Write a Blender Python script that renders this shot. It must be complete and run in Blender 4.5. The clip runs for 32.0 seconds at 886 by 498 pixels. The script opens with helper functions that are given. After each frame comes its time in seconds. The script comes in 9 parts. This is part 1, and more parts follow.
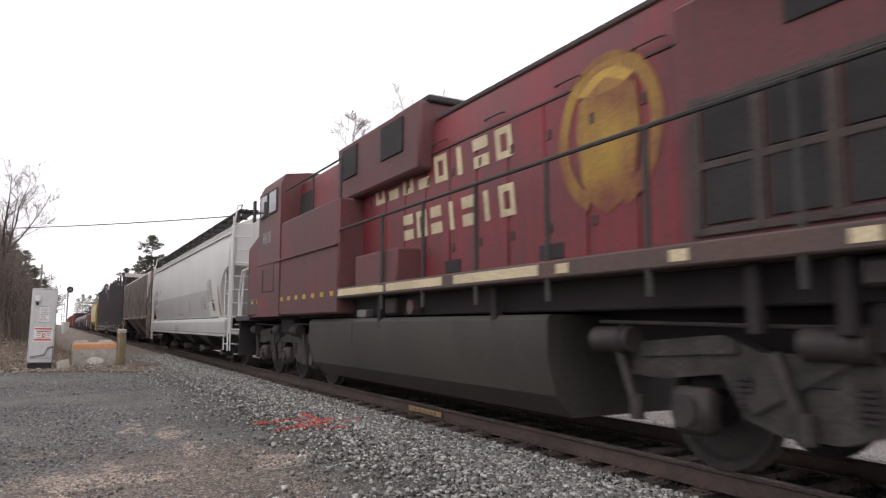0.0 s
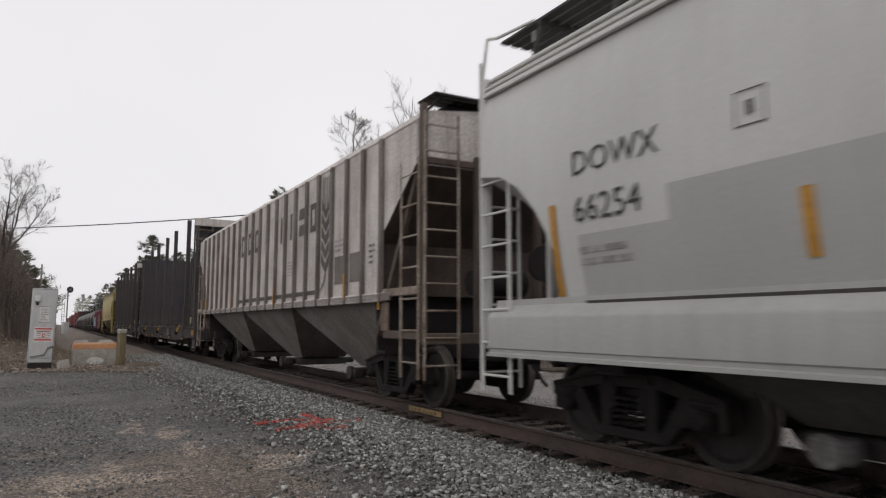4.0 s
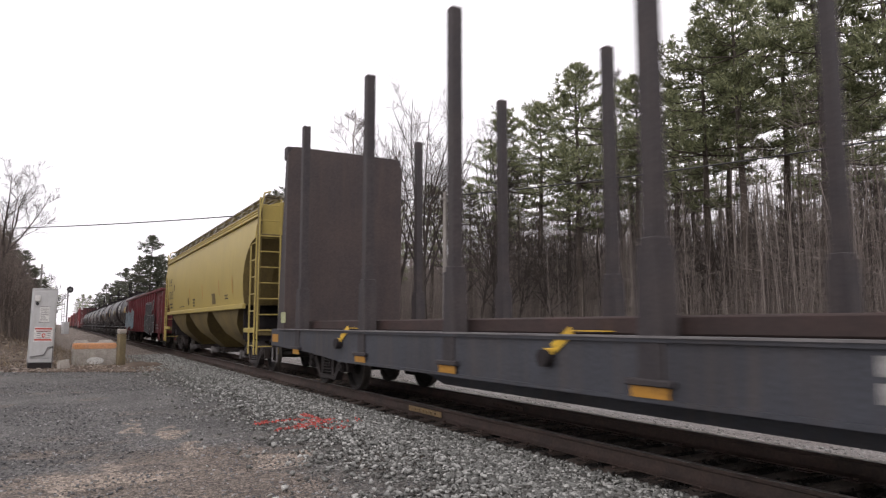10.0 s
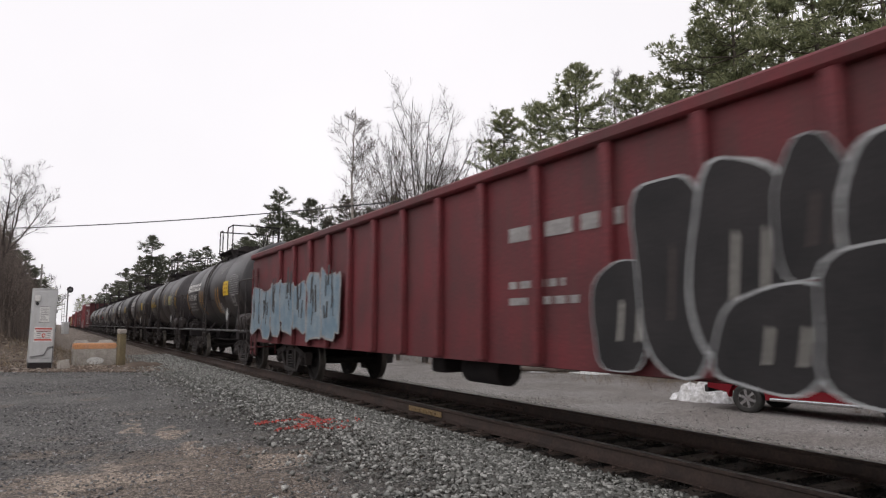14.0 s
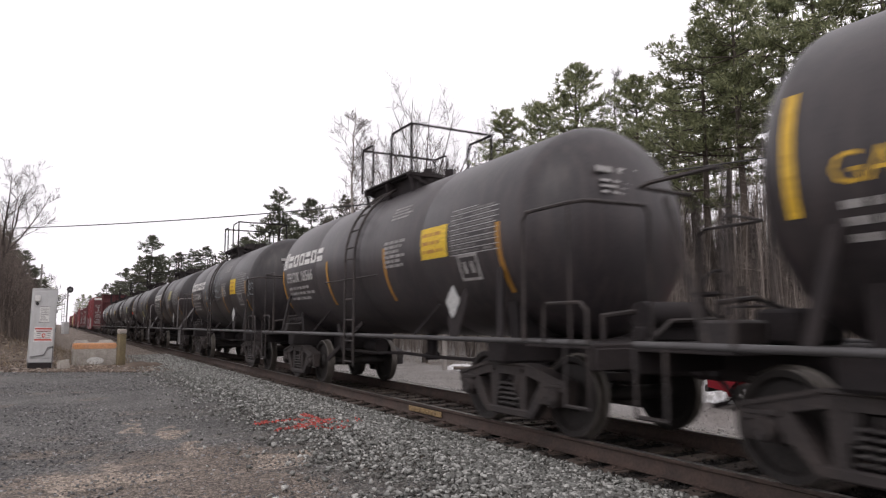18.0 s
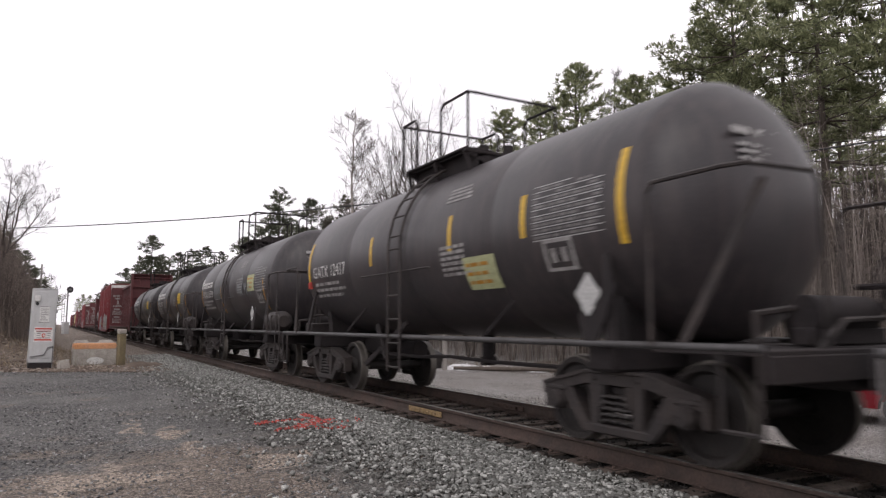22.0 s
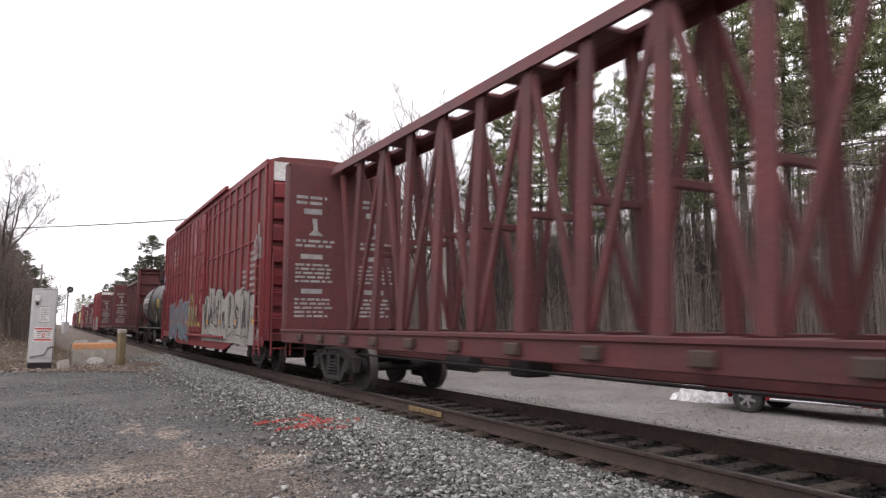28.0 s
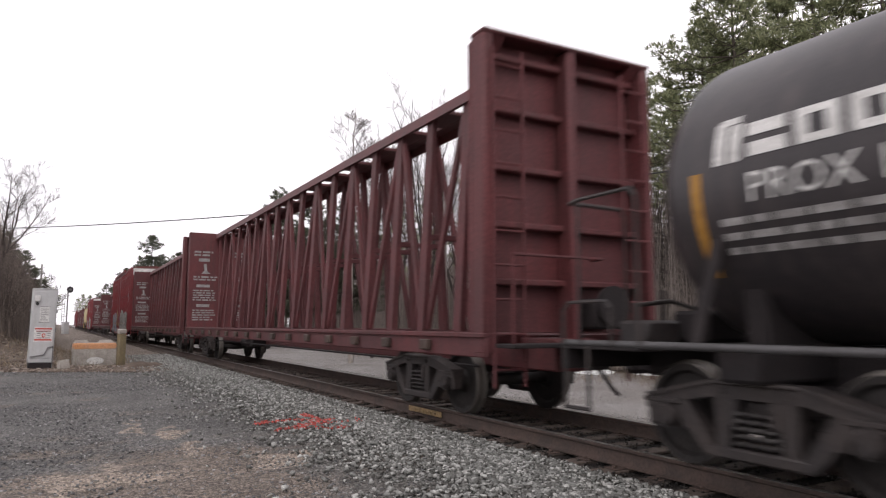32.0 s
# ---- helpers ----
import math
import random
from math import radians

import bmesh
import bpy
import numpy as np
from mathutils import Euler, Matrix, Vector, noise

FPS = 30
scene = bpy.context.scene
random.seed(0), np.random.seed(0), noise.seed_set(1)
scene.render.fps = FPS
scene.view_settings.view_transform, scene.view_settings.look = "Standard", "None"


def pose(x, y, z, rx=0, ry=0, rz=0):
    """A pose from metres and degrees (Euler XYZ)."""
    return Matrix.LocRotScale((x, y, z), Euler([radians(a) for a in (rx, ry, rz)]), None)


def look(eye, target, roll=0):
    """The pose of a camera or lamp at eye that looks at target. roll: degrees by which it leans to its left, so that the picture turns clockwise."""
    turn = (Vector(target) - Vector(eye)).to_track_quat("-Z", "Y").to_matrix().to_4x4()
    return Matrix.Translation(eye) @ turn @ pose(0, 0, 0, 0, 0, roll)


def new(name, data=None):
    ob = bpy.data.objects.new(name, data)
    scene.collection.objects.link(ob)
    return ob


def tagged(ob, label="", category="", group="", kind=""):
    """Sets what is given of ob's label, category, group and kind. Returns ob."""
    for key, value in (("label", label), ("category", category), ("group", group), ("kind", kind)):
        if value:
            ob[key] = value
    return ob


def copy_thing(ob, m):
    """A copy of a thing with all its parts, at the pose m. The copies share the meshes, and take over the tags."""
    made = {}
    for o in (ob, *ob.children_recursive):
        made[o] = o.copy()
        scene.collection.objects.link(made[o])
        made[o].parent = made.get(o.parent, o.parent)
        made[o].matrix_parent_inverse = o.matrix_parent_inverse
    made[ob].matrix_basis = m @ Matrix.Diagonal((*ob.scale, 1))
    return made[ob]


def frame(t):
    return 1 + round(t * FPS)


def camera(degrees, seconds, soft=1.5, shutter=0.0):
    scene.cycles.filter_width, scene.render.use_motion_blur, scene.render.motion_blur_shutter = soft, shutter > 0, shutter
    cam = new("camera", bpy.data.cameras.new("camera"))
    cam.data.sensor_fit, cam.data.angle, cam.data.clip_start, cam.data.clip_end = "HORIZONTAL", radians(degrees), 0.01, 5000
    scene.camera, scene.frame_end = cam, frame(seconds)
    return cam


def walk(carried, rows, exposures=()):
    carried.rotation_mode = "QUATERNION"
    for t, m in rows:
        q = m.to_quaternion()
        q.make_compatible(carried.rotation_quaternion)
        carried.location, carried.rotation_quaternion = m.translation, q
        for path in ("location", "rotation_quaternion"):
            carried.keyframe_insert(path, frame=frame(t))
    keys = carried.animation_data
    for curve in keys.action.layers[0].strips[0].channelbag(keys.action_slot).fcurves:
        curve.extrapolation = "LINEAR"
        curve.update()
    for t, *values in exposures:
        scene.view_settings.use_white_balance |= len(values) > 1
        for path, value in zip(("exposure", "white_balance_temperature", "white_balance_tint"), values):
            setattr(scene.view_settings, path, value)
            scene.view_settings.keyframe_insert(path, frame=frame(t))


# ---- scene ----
# ---- camera ----
RAIL = 0.19            # top of rail above the lot
TRACK_X = 5.9          # centre line of the track
EYE = (0.0, 0.0, 1.45)
cam = camera(65.66, 32.0, soft=1.25, shutter=0.3)
STAND = pose(EYE[0], EYE[1], EYE[2], 96.28, 0.0, -29.04)
walk(cam, [(0.0, STAND), (32.0, STAND)], exposures=[(0.0, 0.15, 6500, 14), (1.6, 0.02, 6500, 14), (2.6, -0.48, 6500, 9), (4.4, -0.48, 6500, 9), (6.4, 0.0, 6500, 14), (11.0, 0.0, 6500, 14), (12.5, -0.38, 6500, 11), (13.5, -0.33, 6500, 11), (16.0, -0.1, 6500, 14), (25.0, -0.05, 6500, 14), (28.6, 0.25, 6500, 14), (30.0, 0.15, 6500, 14), (32.0, 0.05, 6500, 14)])

# ---- world and sun: bright overcast ----
world = bpy.data.worlds.new("overcast_sky")
scene.world = world
world.use_nodes = True
wn, wl = world.node_tree.nodes, world.node_tree.links
sky = wn.new("ShaderNodeTexSky")
sky.sky_type, sky.sun_disc = "NISHITA", False
sky.sun_elevation, sky.sun_rotation = radians(48), radians(215)
sky.air_density, sky.dust_density = 1.0, 4.0
pale = wn.new("ShaderNodeHueSaturation")
pale.inputs["Saturation"].default_value = 0.12
pale.inputs["Value"].default_value = 0.10
wl.new(sky.outputs[0], pale.inputs["Color"])
co = wn.new("ShaderNodeTexCoord")
cloud = wn.new("ShaderNodeTexNoise")
cloud.inputs["Scale"].default_value, cloud.inputs["Detail"].default_value = 2.2, 5
wl.new(co.outputs["Generated"], cloud.inputs["Vector"])
veil = wn.new("ShaderNodeMixRGB")
veil.inputs[1].default_value = (0.94, 0.92, 0.95, 1)
veil.inputs[2].default_value = (1.105, 1.075, 1.10, 1)
wl.new(cloud.outputs[0], veil.inputs[0])
blend = wn.new("ShaderNodeMixRGB")
blend.inputs[0].default_value = 0.85
wl.new(pale.outputs[0], blend.inputs[1])
wl.new(veil.outputs[0], blend.inputs[2])
bg = wn["Background"]
wl.new(blend.outputs[0], bg.inputs[0])
bg.inputs[1].default_value = 1.3
sun_data = bpy.data.lights.new("sun", "SUN")
sun_data.energy, sun_data.angle, sun_data.color = 0.5, radians(25), (1.0, 0.96, 0.9)
sun = new("sun", sun_data)
sun.matrix_world = look((-20, -30, 40), (0, 0, 0))


# ---- materials ----
def surf(name, a, b=None, rough=0.7, metal=0.0, scale=1.5, fine=30.0, vary=0.25, bump=0.15, bump_scale=60.0,
         streak=0.0, grime=(0.05, 0.045, 0.04), rand=0.0, spec=0.4):
    """A worn surface: two colours mixed by broad noise, fine grain, vertical grime streaks, fine relief."""
    m = bpy.data.materials.new(name)
    m.use_nodes = True
    n, l = m.node_tree.nodes, m.node_tree.links
    p = n["Principled BSDF"]
    b = b or tuple(c * 0.72 for c in a)
    tc = n.new("ShaderNodeTexCoord")
    broad = n.new("ShaderNodeTexNoise")
    broad.inputs["Scale"].default_value, broad.inputs["Detail"].default_value = scale, 6
    l.new(tc.outputs["Object"], broad.inputs["Vector"])
    ramp = n.new("ShaderNodeMapRange")
    ramp.inputs[1].default_value, ramp.inputs[2].default_value = 0.35, 0.68
    l.new(broad.outputs[0], ramp.inputs[0])
    mix = n.new("ShaderNodeMixRGB")
    mix.inputs[1].default_value, mix.inputs[2].default_value = (*a, 1), (*b, 1)
    l.new(ramp.outputs[0], mix.inputs[0])
    grain = n.new("ShaderNodeTexNoise")
    grain.inputs["Scale"].default_value, grain.inputs["Detail"].default_value = fine, 4
    l.new(tc.outputs["Object"], grain.inputs["Vector"])
    gr = n.new("ShaderNodeMapRange")
    gr.inputs[1].default_value, gr.inputs[2].default_value = 0.3, 0.7
    gr.inputs[3].default_value, gr.inputs[4].default_value = 1 - vary, 1 + vary
    l.new(grain.outputs[0], gr.inputs[0])
    mul = n.new("ShaderNodeMixRGB")
    mul.blend_type, mul.inputs[0].default_value = "MULTIPLY", 1
    l.new(mix.outputs[0], mul.inputs[1])
    l.new(gr.outputs[0], mul.inputs[2])
    out = mul.outputs[0]
    if streak:
        mp = n.new("ShaderNodeMapping")
        mp.inputs["Scale"].default_value = (5, 5, 0.35)
        l.new(tc.outputs["Object"], mp.inputs[0])
        st = n.new("ShaderNodeTexNoise")
        st.inputs["Scale"].default_value, st.inputs["Detail"].default_value = 1.6, 7
        l.new(mp.outputs[0], st.inputs["Vector"])
        sr = n.new("ShaderNodeMapRange")
        sr.inputs[1].default_value, sr.inputs[2].default_value = 0.45, 0.75
        sr.inputs[4].default_value = streak
        l.new(st.outputs[0], sr.inputs[0])
        sm = n.new("ShaderNodeMixRGB")
        sm.inputs[2].default_value = (*grime, 1)
        l.new(sr.outputs[0], sm.inputs[0])
        l.new(out, sm.inputs[1])
        out = sm.outputs[0]
    if rand:
        oi = n.new("ShaderNodeObjectInfo")
        rr = n.new("ShaderNodeMapRange")
        rr.inputs[3].default_value, rr.inputs[4].default_value = 1 - rand, 1 + rand
        l.new(oi.outputs["Random"], rr.inputs[0])
        rm = n.new("ShaderNodeMixRGB")
        rm.blend_type, rm.inputs[0].default_value = "MULTIPLY", 1
        l.new(out, rm.inputs[1])
        l.new(rr.outputs[0], rm.inputs[2])
        out = rm.outputs[0]
    l.new(out, p.inputs["Base Color"])
    p.inputs["Roughness"].default_value, p.inputs["Metallic"].default_value = rough, metal
    p.inputs["Specular IOR Level"].default_value = spec
    if bump:
        bn = n.new("ShaderNodeTexNoise")
        bn.inputs["Scale"].default_value, bn.inputs["Detail"].default_value = bump_scale, 3
        l.new(tc.outputs["Object"], bn.inputs["Vector"])
        bu = n.new("ShaderNodeBump")
        bu.inputs["Strength"].default_value, bu.inputs["Distance"].default_value = bump, 0.01
        l.new(bn.outputs[0], bu.inputs["Height"])
        l.new(bu.outputs[0], p.inputs["Normal"])
    return m


M = {}
M["loco_red"] = surf("loco_red", (0.190, 0.017, 0.024), (0.115, 0.024, 0.028), 0.5, scale=0.9, vary=0.18, streak=0.6, grime=(0.050, 0.032, 0.031))
M["loco_dust"] = surf("dusty_red_paint", (0.130, 0.038, 0.041), (0.085, 0.044, 0.043), 0.65, scale=0.6, vary=0.15, streak=0.45, grime=(0.055, 0.038, 0.036))
M["loco_sill"] = surf("loco_sill_grime", (0.100, 0.062, 0.054), (0.072, 0.058, 0.050), 0.75, scale=1.2, streak=0.4, grime=(0.05, 0.042, 0.04))
M["gold_worn"] = surf("worn_gold_paint", (0.33, 0.205, 0.035), (0.17, 0.055, 0.032), 0.65, scale=1.3, vary=0.25, streak=0.6, grime=(0.12, 0.035, 0.03))
M["loco_grime"] = surf("loco_grime", (0.070, 0.052, 0.048), (0.045, 0.036, 0.034), 0.75, streak=0.3)
M["loco_dark"] = surf("loco_dark", (0.035, 0.033, 0.033), (0.05, 0.046, 0.043), 0.75)
M["tank_grey"] = surf("fuel_tank_grey", (0.050, 0.047, 0.041), (0.034, 0.032, 0.030), 0.45, scale=0.8, streak=0.35, grime=(0.07, 0.06, 0.052))
M["cream"] = surf("cream_paint", (0.55, 0.47, 0.30), (0.42, 0.35, 0.23), 0.6)
M["gold"] = surf("gold_paint", (0.50, 0.32, 0.06), (0.36, 0.21, 0.05), 0.6, scale=3)
M["hopper_grey"] = surf("pale_grey_paint", (0.56, 0.56, 0.54), (0.50, 0.50, 0.485), 0.5, scale=0.5, vary=0.05, streak=0.10, grime=(0.32, 0.30, 0.27))
M["hopper_patch"] = surf("grey_patch_paint", (0.40, 0.40, 0.39), (0.37, 0.37, 0.36), 0.5, scale=0.6, vary=0.05, streak=0.12, grime=(0.28, 0.27, 0.25))
M["hopper_sill"] = surf("grey_sill_paint", (0.35, 0.35, 0.335), (0.31, 0.31, 0.295), 0.55, scale=0.6, vary=0.06, streak=0.2, grime=(0.21, 0.195, 0.175))
M["soo_ladder"] = surf("rusted_cream_ladder", (0.34, 0.295, 0.255), (0.13, 0.088, 0.064), 0.75, scale=2.2, vary=0.4, streak=0.4, grime=(0.07, 0.045, 0.035))
M["pale_dust"] = surf("dusty_outlet_pipe", (0.17, 0.16, 0.158), (0.09, 0.082, 0.08), 0.75, scale=4, vary=0.35)
M["soo_white"] = surf("weathered_white_paint", (0.60, 0.56, 0.535), (0.43, 0.395, 0.375), 0.65, streak=0.5, grime=(0.20, 0.145, 0.115))
# Stained low paints of the ribbed hopper, underside shade mixed into the colour
M["soo_dirty_shaded"] = surf("shaded_brown_stain_paint", (0.115, 0.088, 0.073), (0.065, 0.048, 0.040), 0.75, scale=1.2, streak=0.5, grime=(0.045, 0.033, 0.027))
M["soo_low"] = surf("shaded_dusty_outlet_paint", (0.23, 0.21, 0.195), (0.15, 0.13, 0.118), 0.7, scale=1.0, streak=0.5, grime=(0.08, 0.062, 0.05))
M["faded_red"] = surf("faded_red_marking", (0.40, 0.17, 0.15), (0.36, 0.19, 0.17), 0.6)
# Low paints: dirt plus the shade under the hoppers put into the colour
M["hopper_low"] = surf("shaded_dirt_grey", (0.10, 0.095, 0.09), (0.06, 0.055, 0.05), 0.65, scale=0.9, streak=0.5, grime=(0.05, 0.045, 0.04))
M["yellow_low"] = surf("shaded_dirty_yellow", (0.175, 0.130, 0.045), (0.11, 0.082, 0.035), 0.65, scale=0.8, streak=0.5, grime=(0.075, 0.055, 0.03))
M["soo_letter"] = surf("faded_black_letter", (0.055, 0.05, 0.047), (0.12, 0.105, 0.095), 0.7, scale=2.5, vary=0.3, streak=0.4, grime=(0.14, 0.11, 0.09))
# Rib colour kept dark to take in the posts' shaded side faces
M["soo_rib"] = surf("shaded_weathered_rib_paint", (0.185, 0.165, 0.152), (0.12, 0.10, 0.09), 0.7, streak=0.5, grime=(0.075, 0.055, 0.045))
M["yellow"] = surf("yellow_paint", (0.43, 0.335, 0.098), (0.38, 0.295, 0.094), 0.5, scale=0.6, vary=0.06, streak=0.15, grime=(0.26, 0.19, 0.08))
M["gon_red"] = surf("oxide_red_paint", (0.150, 0.022, 0.028), (0.090, 0.022, 0.025), 0.6, streak=0.5, grime=(0.07, 0.04, 0.035))
M["beam_red"] = surf("brown_red_paint", (0.125, 0.033, 0.035), (0.085, 0.028, 0.030), 0.65, scale=1.1, vary=0.25, streak=0.5, grime=(0.058, 0.032, 0.030), rand=0.12)
M["box_red"] = surf("boxcar_red_paint", (0.215, 0.030, 0.036), (0.160, 0.033, 0.037), 0.6, streak=0.3, grime=(0.08, 0.04, 0.035))
M["rub"] = surf("rubbed_pink_paint", (0.30, 0.15, 0.15), (0.20, 0.055, 0.06), 0.7, scale=5, vary=0.4)
M["box_body"] = surf("boxcar_panel_paint", (0.165, 0.034, 0.035), (0.120, 0.040, 0.036), 0.65, scale=0.7, vary=0.25, streak=0.35, grime=(0.075, 0.042, 0.034))
M["box_grey"] = surf("graffiti_grey_paint", (0.31, 0.30, 0.275), (0.215, 0.205, 0.185), 0.65, scale=1.1, streak=0.35, grime=(0.14, 0.12, 0.105))
M["tank_black"] = surf("tank_black_paint", (0.022, 0.0195, 0.0215), (0.038, 0.0325, 0.034), 0.42, scale=0.7, vary=0.15, streak=0.5, grime=(0.070, 0.056, 0.054), rand=0.35)
M["flat_grey"] = surf("flatcar_grey_paint", (0.060, 0.057, 0.058), (0.042, 0.036, 0.035), 0.65, scale=0.9, streak=0.6, grime=(0.095, 0.070, 0.058))
M["flat_blue"] = surf("flatcar_blue_grey_paint", (0.052, 0.056, 0.068), (0.036, 0.037, 0.044), 0.6, scale=0.9, vary=0.3, streak=0.5, grime=(0.090, 0.072, 0.060))
M["bulk_brown"] = surf("bulkhead_brown_steel", (0.044, 0.034, 0.034), (0.062, 0.045, 0.041), 0.65, scale=0.8, vary=0.2, streak=0.4, grime=(0.078, 0.052, 0.042))
M["bulk_dark"] = surf("bulkhead_dark_steel", (0.030, 0.031, 0.036), (0.043, 0.038, 0.041), 0.6, scale=0.9, vary=0.2, streak=0.45, grime=(0.064, 0.048, 0.042))
M["stake"] = surf("stake_steel", (0.034, 0.030, 0.033), (0.050, 0.040, 0.039), 0.7, streak=0.4, grime=(0.085, 0.07, 0.064))
M["under"] = surf("underframe_grime", (0.015, 0.012, 0.013), (0.026, 0.020, 0.020), 0.85, bump=0.4)
# Bogie base colour set low, holding some of the shade under the cars
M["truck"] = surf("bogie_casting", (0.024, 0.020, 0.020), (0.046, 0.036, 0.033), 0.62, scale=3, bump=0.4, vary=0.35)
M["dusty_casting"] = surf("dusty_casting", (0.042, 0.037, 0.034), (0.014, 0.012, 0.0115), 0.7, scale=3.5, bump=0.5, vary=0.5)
# Near-black bogie copy, the deeper shade beneath these cars put into its colour
M["black_truck"] = surf("shaded_oily_casting", (0.011, 0.0095, 0.0095), (0.021, 0.017, 0.016), 0.75, scale=3, bump=0.4, vary=0.35, spec=0.2)
M["rail_rust"] = surf("rail_rust", (0.072, 0.048, 0.039), (0.045, 0.033, 0.028), 0.8, scale=4, bump=0.3)
M["pipe"] = surf("dull_pipe_steel", (0.085, 0.082, 0.084), (0.055, 0.052, 0.052), 0.55, 0.2)
M["wheel_rim"] = surf("wheel_rim_steel", (0.16, 0.145, 0.13), (0.09, 0.08, 0.07), 0.5, 0.6)
M["wheel"] = surf("wheel_steel", (0.026, 0.0215, 0.020), (0.015, 0.013, 0.0125), 0.65, 0.1, scale=4, vary=0.35)
M["tread"] = surf("bright_steel", (0.45, 0.44, 0.43), (0.32, 0.31, 0.30), 0.35, 0.9)
M["rust"] = surf("rusty_steel", (0.085, 0.056, 0.045), (0.055, 0.04, 0.034), 0.8, bump=0.3)
M["ladder_rust"] = surf("ladder_rust", (0.15, 0.095, 0.07), (0.085, 0.06, 0.05), 0.8, scale=3)
M["grab"] = surf("grab_iron_grey", (0.22, 0.21, 0.21), (0.15, 0.14, 0.14), 0.5, 0.3)
M["white"] = surf("white_marking", (0.66, 0.65, 0.63), (0.52, 0.51, 0.49), 0.6, scale=4)
M["tabletext"] = surf("worn_table_text", (0.20, 0.19, 0.188), (0.11, 0.105, 0.104), 0.7, scale=6)
M["dimwhite"] = surf("faded_marking", (0.34, 0.33, 0.32), (0.22, 0.21, 0.205), 0.7, scale=4)
M["coil"] = surf("spring_steel", (0.06, 0.054, 0.052), (0.035, 0.03, 0.03), 0.5, 0.3)
M["spray_black"] = surf("black_spray_paint", (0.013, 0.012, 0.013), (0.026, 0.023, 0.024), 0.75, scale=2)
M["spray"] = surf("pale_spray_paint", (0.38, 0.39, 0.39), (0.27, 0.275, 0.28), 0.7, scale=3)
M["lilac"] = surf("lilac_spray_paint", (0.42, 0.34, 0.42), (0.30, 0.24, 0.31), 0.7, scale=3)
M["scrawl"] = surf("thin_spray_paint", (0.30, 0.335, 0.345), (0.20, 0.225, 0.235), 0.7, scale=3)
M["bunk"] = surf("bunk_rail_steel", (0.055, 0.032, 0.028), (0.036, 0.025, 0.023), 0.75, scale=2, streak=0.2)
M["joint"] = surf("ochre_joint_paint", (0.30, 0.205, 0.10), (0.20, 0.14, 0.08), 0.8, scale=5)
M["walk_grey"] = surf("galvanised_walk", (0.30, 0.28, 0.25), (0.20, 0.19, 0.17), 0.6, 0.2)
M["black"] = surf("black_marking", (0.03, 0.03, 0.032), (0.05, 0.05, 0.05), 0.6)
M["stripe"] = surf("yellow_reflector", (0.66, 0.42, 0.04), (0.55, 0.33, 0.035), 0.45)
M["amber"] = surf("amber_reflector", (0.46, 0.23, 0.03), (0.33, 0.16, 0.03), 0.5)
M["placard"] = surf("placard_yellow", (0.68, 0.46, 0.02), (0.60, 0.40, 0.03), 0.5)
M["placard_white"] = surf("placard_white", (0.45, 0.45, 0.44), (0.36, 0.36, 0.355), 0.6)
M["palegreen"] = surf("placard_pale", (0.42, 0.44, 0.24), (0.36, 0.37, 0.22), 0.6)
M["blue"] = surf("graffiti_blue", (0.065, 0.105, 0.135), (0.15, 0.19, 0.215), 0.6, scale=4)
M["lime"] = surf("graffiti_lime", (0.36, 0.46, 0.10), (0.28, 0.36, 0.10), 0.6, scale=4)
M["redmark"] = surf("red_marking", (0.50, 0.07, 0.05), (0.40, 0.06, 0.05), 0.6)
M["glass"] = surf("cab_glass", (0.06, 0.07, 0.075), (0.09, 0.10, 0.105), 0.08, 0.0, vary=0.05, bump=0.0, spec=0.9)
M["skyblue"] = surf("graffiti_bright_blue", (0.13, 0.21, 0.27), (0.25, 0.30, 0.33), 0.5, scale=3)
M["screen"] = surf("dark_screen", (0.018, 0.018, 0.018), (0.028, 0.027, 0.026), 0.8)


